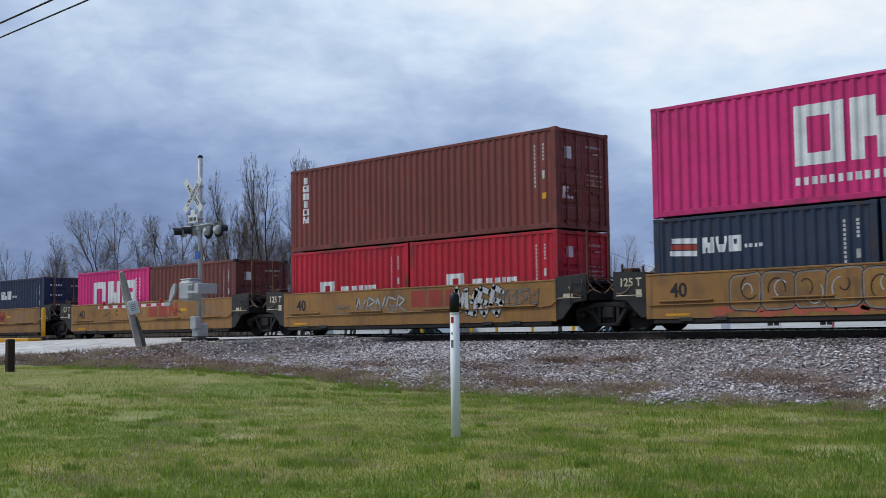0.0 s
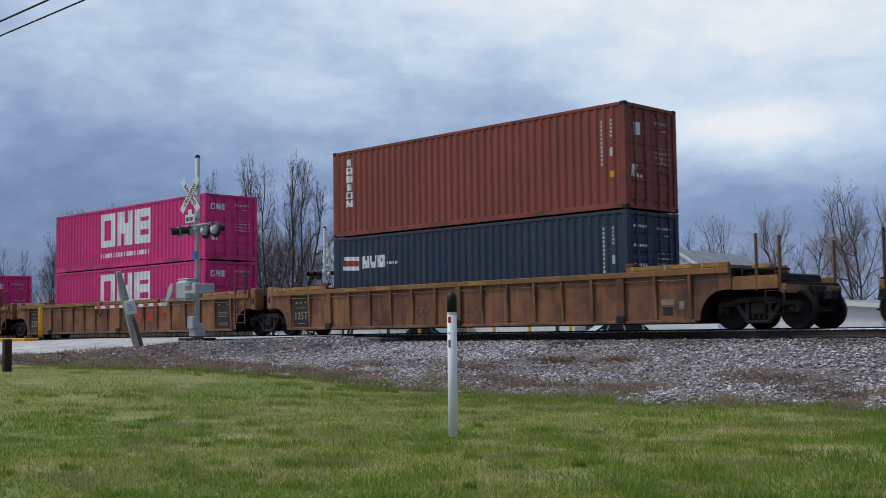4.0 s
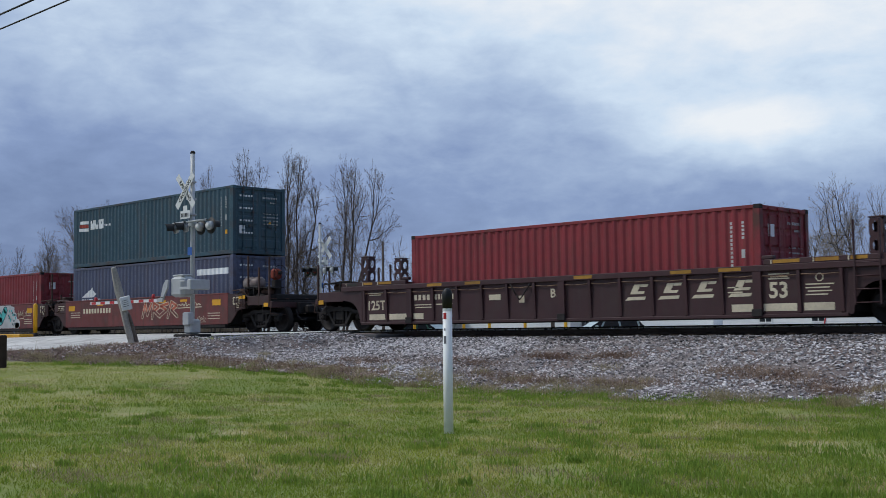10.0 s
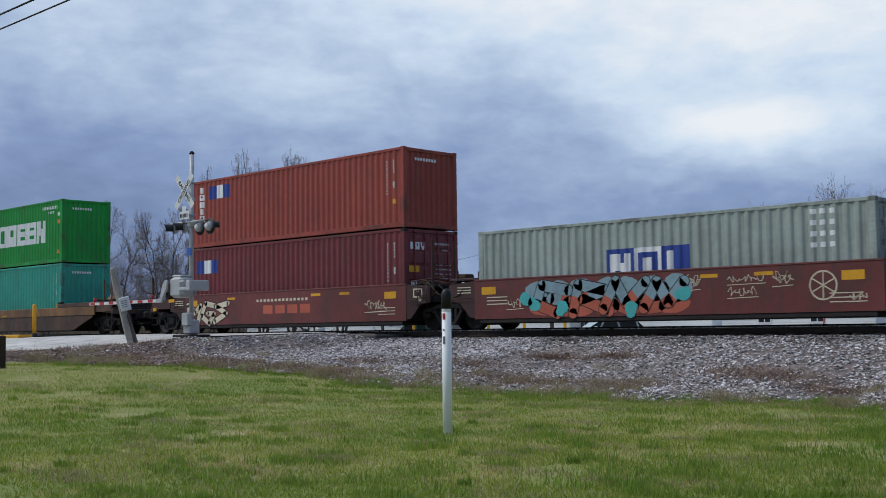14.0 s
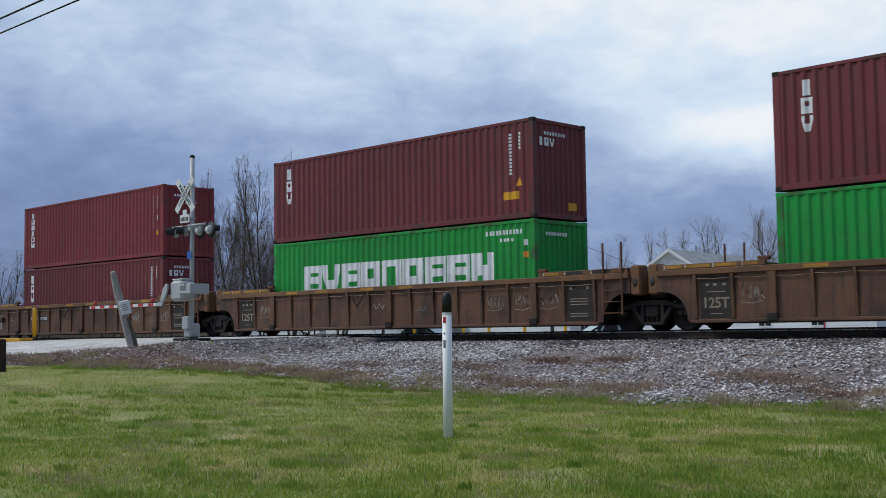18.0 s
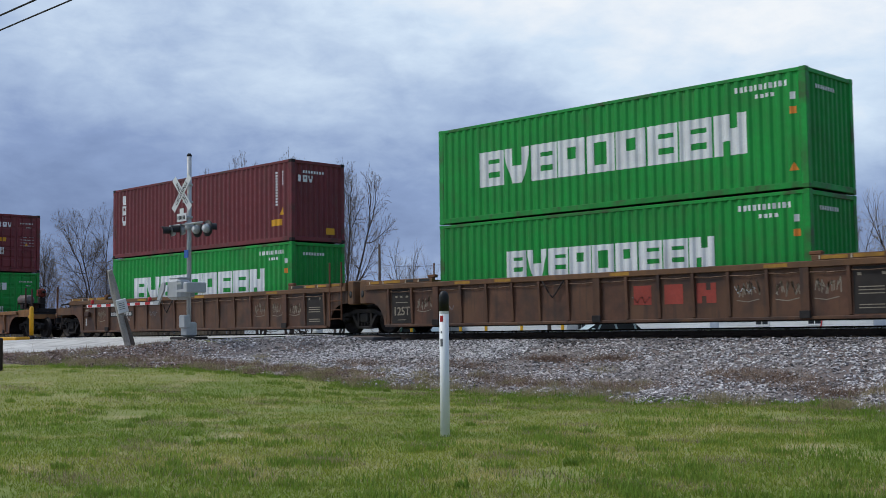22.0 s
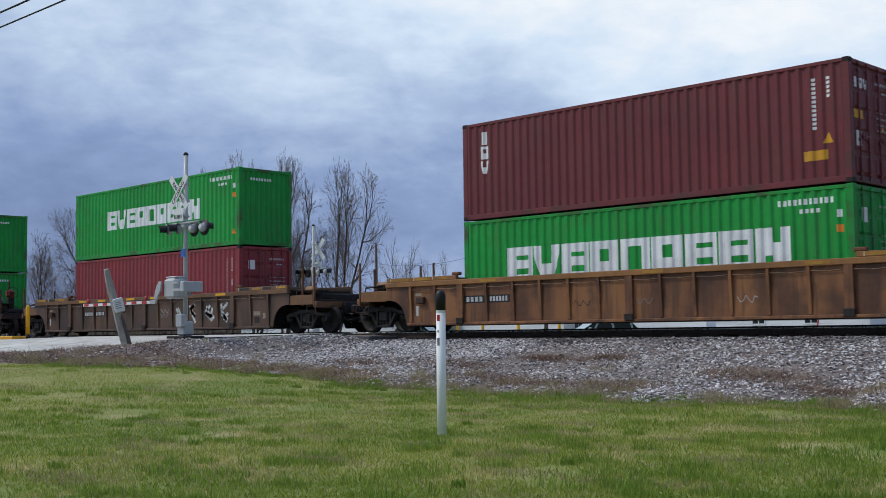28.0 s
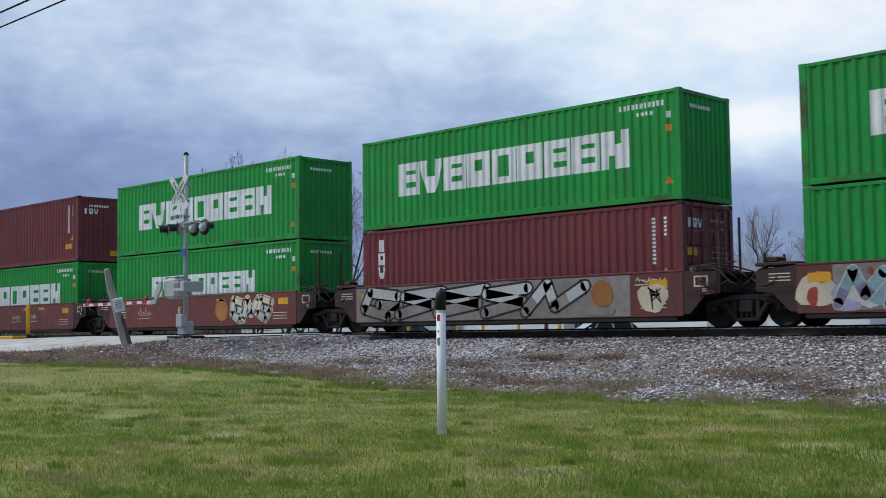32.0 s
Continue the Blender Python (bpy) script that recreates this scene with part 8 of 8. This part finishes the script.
def utility_pole(at, h, label, arms=True):
    ob = thing("utility_pole", at, label, "utility pole", "utility poles")
    part("pole", Mb().tube((0, 0, -0.3), (0, 0, h), 0.15, 0.11, n=10), POLEW, ob)
    if arms:
        part("insulator", Mb().lathe([(0.0, h), (0.05, h), (0.06, h + 0.1), (0.03, h + 0.2), (0.0, h + 0.22)], 8, "z"), SIGNW, ob)
        part("bracket", Mb().box(-0.35, 0.35, -0.05, 0.05, h - 0.55, h - 0.45, 0.01), POLEW, ob)
    return ob


CABLE = mat("black_cable", "#1a1a1c", rough=0.7, vary=0.1, bump=0.0)


def cable(p, q, sag, r, label):
    mb = Mb()
    p, q = Vector(p), Vector(q)
    n = 24
    pts = [p.lerp(q, k / n) - Vector((0, 0, sag * 4 * (k / n) * (1 - k / n))) for k in range(n + 1)]
    w = (q - p).normalized()
    u = w.cross(Vector((0, 0, 1))).normalized()
    v = u.cross(w)
    vs = [tuple(a + u * (r * math.cos(1.0472 * k)) + v * (r * math.sin(1.0472 * k))) for a in pts for k in range(6)]
    mb.add(vs, [(i * 6 + k, i * 6 + (k + 1) % 6, i * 6 + 6 + (k + 1) % 6, i * 6 + 6 + k) for i in range(n) for k in range(6)], True)
    return tagged(new("overhead_cable", mb.mesh("overhead_cable", CABLE)), label, "cable", "overhead cables")


px_, py_ = polar(989, 85)
utility_pole(pose(px_, py_, FARZ), 8.35, "weathered timber utility pole beyond the track")
qx, qy = polar(690, 110)
utility_pole(pose(qx, qy, FARZ), 9.3, "slim timber utility pole beyond the track", False)
wx, wy = polar(1250, 84)
cable((px_, py_, FARZ + 8.3), (wx, wy, 3.4), 0.3, 0.012, "thin service cable from pole to house")
cable((px_, py_, FARZ + 8.3), (qx, qy, FARZ + 7.4), 1.1, 0.012, "thin cable strung between utility poles")
for x_ in (-62.0, 26.0):
    utility_pole(pose(x_, -14.72, gz(x_, -14.72)), 8.6 - (gz(x_, -14.72) + 1.2), "timber utility pole carrying overhead cables")
cable((-170, -14.72, 7.55), (120, -14.72, 7.55), 0.0, 0.022, "black overhead cable crossing high above")
cable((-170, -14.72, 7.2), (120, -14.72, 7.2), 0.0, 0.018, "black overhead cable crossing high above")


# ---- bare trees ----
BARK = mat("grey_bark", "#4c433d", rough=0.95, vary=0.3, grain=9, bump=0.6)
TWIG = mat("brown_twigs", "#74675c", rough=0.95, vary=0.3, grain=5, bump=0.0)
BUD = mat("budding_twigs", "#8a7f70", rough=0.95, vary=0.3, grain=5, bump=0.0)


def bare_tree(px0, px1, top, trunk_px, d, seed, label, stems=1, open_=0.5, limbs_n=8, lean=0.0, fine=3, twig=TWIG):
    """A leafless tree whose crown spans two bearings: curved stems, ascending limbs along each, then branches, sprays and fine twigs."""
    rr = random.Random(seed)
    x, y = polar(trunk_px, d)
    ob = thing("bare_tree", pose(x, y, FARZ), label, "tree", "bare trees")
    trunk, limbs, twigs = Mb(), Mb(), Mb()
    side = Vector((math.cos(radians(45)), math.sin(radians(45)), 0))

    def aside(w, tilt, a):
        u = w.orthogonal().normalized()
        v = w.cross(u)
        return (w * math.cos(tilt) + (u * math.cos(a) + v * math.sin(a)) * math.sin(tilt)).normalized()

    h = (593 - top) / 2075 * d + 0.95
    reach = h * (0.74 * (px1 - px0) / (593 - top) / (1 + 0.25 * (stems - 1)) + 0.05)

    def grow(p, w, length, r, level):
        """One shoot that wanders upwards, with side shoots from a fifth of its length on."""
        mb = trunk if level == 0 else limbs if level < 3 else twigs
        n = (9, 6, 4, 3, 2)[level]
        sides = (8, 5, 4, 3, 3)[level]
        rise = (0.03, 0.1, 0.04, 0.03, 0.02)[level]
        wander = (0.09, 0.13, 0.16, 0.2, 0.22)[level]
        a = rr.uniform(0, 6.28)
        for k in range(n):
            w = (w + Vector((rr.gauss(0, wander), rr.gauss(0, wander), rise + rr.gauss(0, wander * 0.5)))).normalized()
            q = p + w * (length / n)
            r2 = max(r * (1 - 0.6 / n * (1 if k < n - 1 else 1.5)), 0.007)
            mb.tube(p, q, r, r2, n=sides, caps=False)
            p, r = q, r2
            t = (k + 1) / n
            if level > fine or t < (0.2 if level == 0 else 0.15):
                continue
            kids = (limbs_n / 4.5, 1.25, 1.0, 0.42)[level]
            m = int(kids) + (rr.random() < kids - int(kids))
            for _ in range(m):
                a += 2.4 + rr.uniform(-0.6, 0.6)
                tilt = (open_ * rr.uniform(1.1, 2.0), rr.uniform(0.45, 1.0), rr.uniform(0.4, 1.0), rr.uniform(0.4, 1.0))[level]
                long = reach * (1.3 - 0.75 * t) if level == 0 else length * (0.72 - 0.3 * t)
                grow(p, aside(w, tilt, a), long * rr.uniform(0.75, 1.2), max(r * rr.uniform(0.42, 0.62), 0.0068), level + 1)
        if level <= fine:
            for _ in range(2):
                grow(p, aside(w, rr.uniform(0.2, 0.6), rr.uniform(0, 6.28)), (reach * 0.75 if level == 0 else length * 0.4) * rr.uniform(0.8, 1.2), max(r * 0.8, 0.0075), level + 1)

    for k in range(stems):
        out = (k - (stems - 1) / 2) * min(0.46, 1.25 * (px1 - px0) / (593 - top) / max(stems - 1, 1))
        w = (Vector((rr.gauss(0, 0.08), rr.gauss(0, 0.08), 1)) + side * (out + lean)).normalized()
        grow(Vector((0, 0, -0.3)) + side * out * 0.6, w, h * rr.uniform(0.6, 0.72), 0.015 * h * (1.15 - 0.12 * stems), 0)
    v = np.array(twigs.v)
    lo, hi = np.percentile(v[:, 0] * side.x + v[:, 1] * side.y, (1.5, 98.5))
    kz = h / np.percentile(v[:, 2], 99.6)
    a, b = ((px0 - trunk_px) / 2075 * d, (px1 - trunk_px) / 2075 * d)
    kx = (b - a) / (hi - lo)
    shift = a - lo * kx
    for mb, nm, m in ((trunk, "trunk", BARK), (limbs, "branchwork", BARK), (twigs, "twig_crown", twig)):
        mb.v = [(p * kx + side.x * shift * max(r, 0) * kz / h, q * kx + side.y * shift * max(r, 0) * kz / h, r * kz) for p, q, r in mb.v]
        tagged(hang(nm, mb.mesh(nm, m, fix=False), ob), kind="" if nm == "trunk" else "stuff")
    return ob


DARK_CROWN = "bare leafless deciduous tree with fine grey-brown twigs"
THICKET = "tangled leafless thicket tree with many grey stems"
BUDDING = "bare spreading tree with pale budding twigs"
for k, (px0, px1, top, tp, d, lab, st_, op_, nl, ln, fn) in enumerate((
        (424, 530, 281, 480, 76, DARK_CROWN, 3, 0.6, 5, 0.0, 3), (496, 596, 279, 530, 75, DARK_CROWN, 3, 0.55, 5, 0.06, 3), (580, 716, 291, 612, 73, DARK_CROWN, 3, 0.6, 4, 0.3, 3),
        (372, 460, 308, 432, 80, DARK_CROWN, 2, 0.6, 6, -0.2, 3), (335, 446, 346, 392, 84, THICKET, 4, 0.8, 7, 0.0, 3), (425, 525, 388, 478, 88, THICKET, 4, 0.8, 6, 0.0, 3), (510, 606, 402, 560, 88, THICKET, 4, 0.8, 6, 0.0, 2),
        (246, 362, 384, 306, 92, THICKET, 4, 0.9, 7, 0.0, 3), (116, 268, 374, 203, 104, DARK_CROWN, 4, 0.85, 6, 0.0, 3), (54, 140, 420, 100, 110, DARK_CROWN, 2, 0.7, 6, 0.0, 3), (-30, 66, 438, 20, 116, THICKET, 3, 0.7, 5, 0.0, 2),
        (696, 770, 428, 735, 118, BUDDING, 2, 0.6, 6, 0.0, 2), (765, 830, 452, 800, 124, BUDDING, 2, 0.6, 6, 0.0, 2), (880, 962, 464, 920, 150, BUDDING, 2, 0.7, 6, 0.0, 2), (955, 1055, 468, 1005, 150, BUDDING, 3, 0.7, 6, 0.0, 2),
        (1046, 1150, 428, 1100, 125, BUDDING, 2, 0.8, 6, 0.0, 3), (1138, 1222, 418, 1182, 122, BUDDING, 2, 0.8, 6, 0.0, 3), (1200, 1296, 398, 1245, 118, BUDDING, 2, 0.75, 7, 0.0, 3),
        (1258, 1340, 404, 1305, 116, BUDDING, 1, 0.8, 7, 0.0, 3), (1316, 1430, 386, 1378, 108, BUDDING, 2, 0.8, 6, 0.0, 3), (1412, 1500, 392, 1455, 104, BUDDING, 1, 0.75, 7, 0.0, 3), (1466, 1584, 352, 1524, 84, BUDDING, 2, 0.75, 6, 0.0, 3), (1556, 1670, 362, 1610, 88, BUDDING, 1, 0.75, 7, 0.0, 2))):
    bare_tree(px0, px1, top, tp, d, 100 + k, lab, st_, op_, nl, ln, fn, BUD if lab is BUDDING else TWIG)


# ---- added woods on the horizon ----
def woods_region(rng, n):
    a = np.radians(rng.uniform(15, 75, n))
    d = rng.uniform(230, 330, n)
    keep = np.sin(a * 37) + 0.7 * np.sin(a * 83 + 1) > -2.0
    return (-d * np.sin(a))[keep], (-26.626 + d * np.cos(a))[keep]


# added band of twigs that covers the bright sky under the train
blades("far_woods", 16000, 41, woods_region, 4.6, 0.09, TWIG, "added line of bare brown woods along the horizon", 0.5, "woods")


# ---- what moves ----
def train_x(t):
    k = t / 32.0
    return 32 * (17.67367 * k + 0.37363 * k ** 2 - 0.47975 * k ** 3 + 0.25034 * k ** 4)


def motions():
    times = [0, 4, 8, 12, 16, 20, 24, 28, 32]
    for ob, x, y, z in TRAIN:
        walk(ob, [(t, pose(x + train_x(t), y, z)) for t in times])
    # wheelsets roll with the rails; those at the same end of a truck share their turning
    first = {}
    for x_, w in WHEELS:
        if x_ not in first:
            rows = []
            for f in range(32 * FPS + 1):
                t = f / FPS
                rows.append((t, pose(x_, 0, WR) @ Matrix.Rotation(train_x(t) / WR, 4, "Y")))
            walk(w, rows)
            first[x_] = w
        else:
            src = first[x_].animation_data
            w.rotation_mode = "QUATERNION"
            ad = w.animation_data_create()
            ad.action = src.action
            ad.action_slot = src.action_slot


motions()
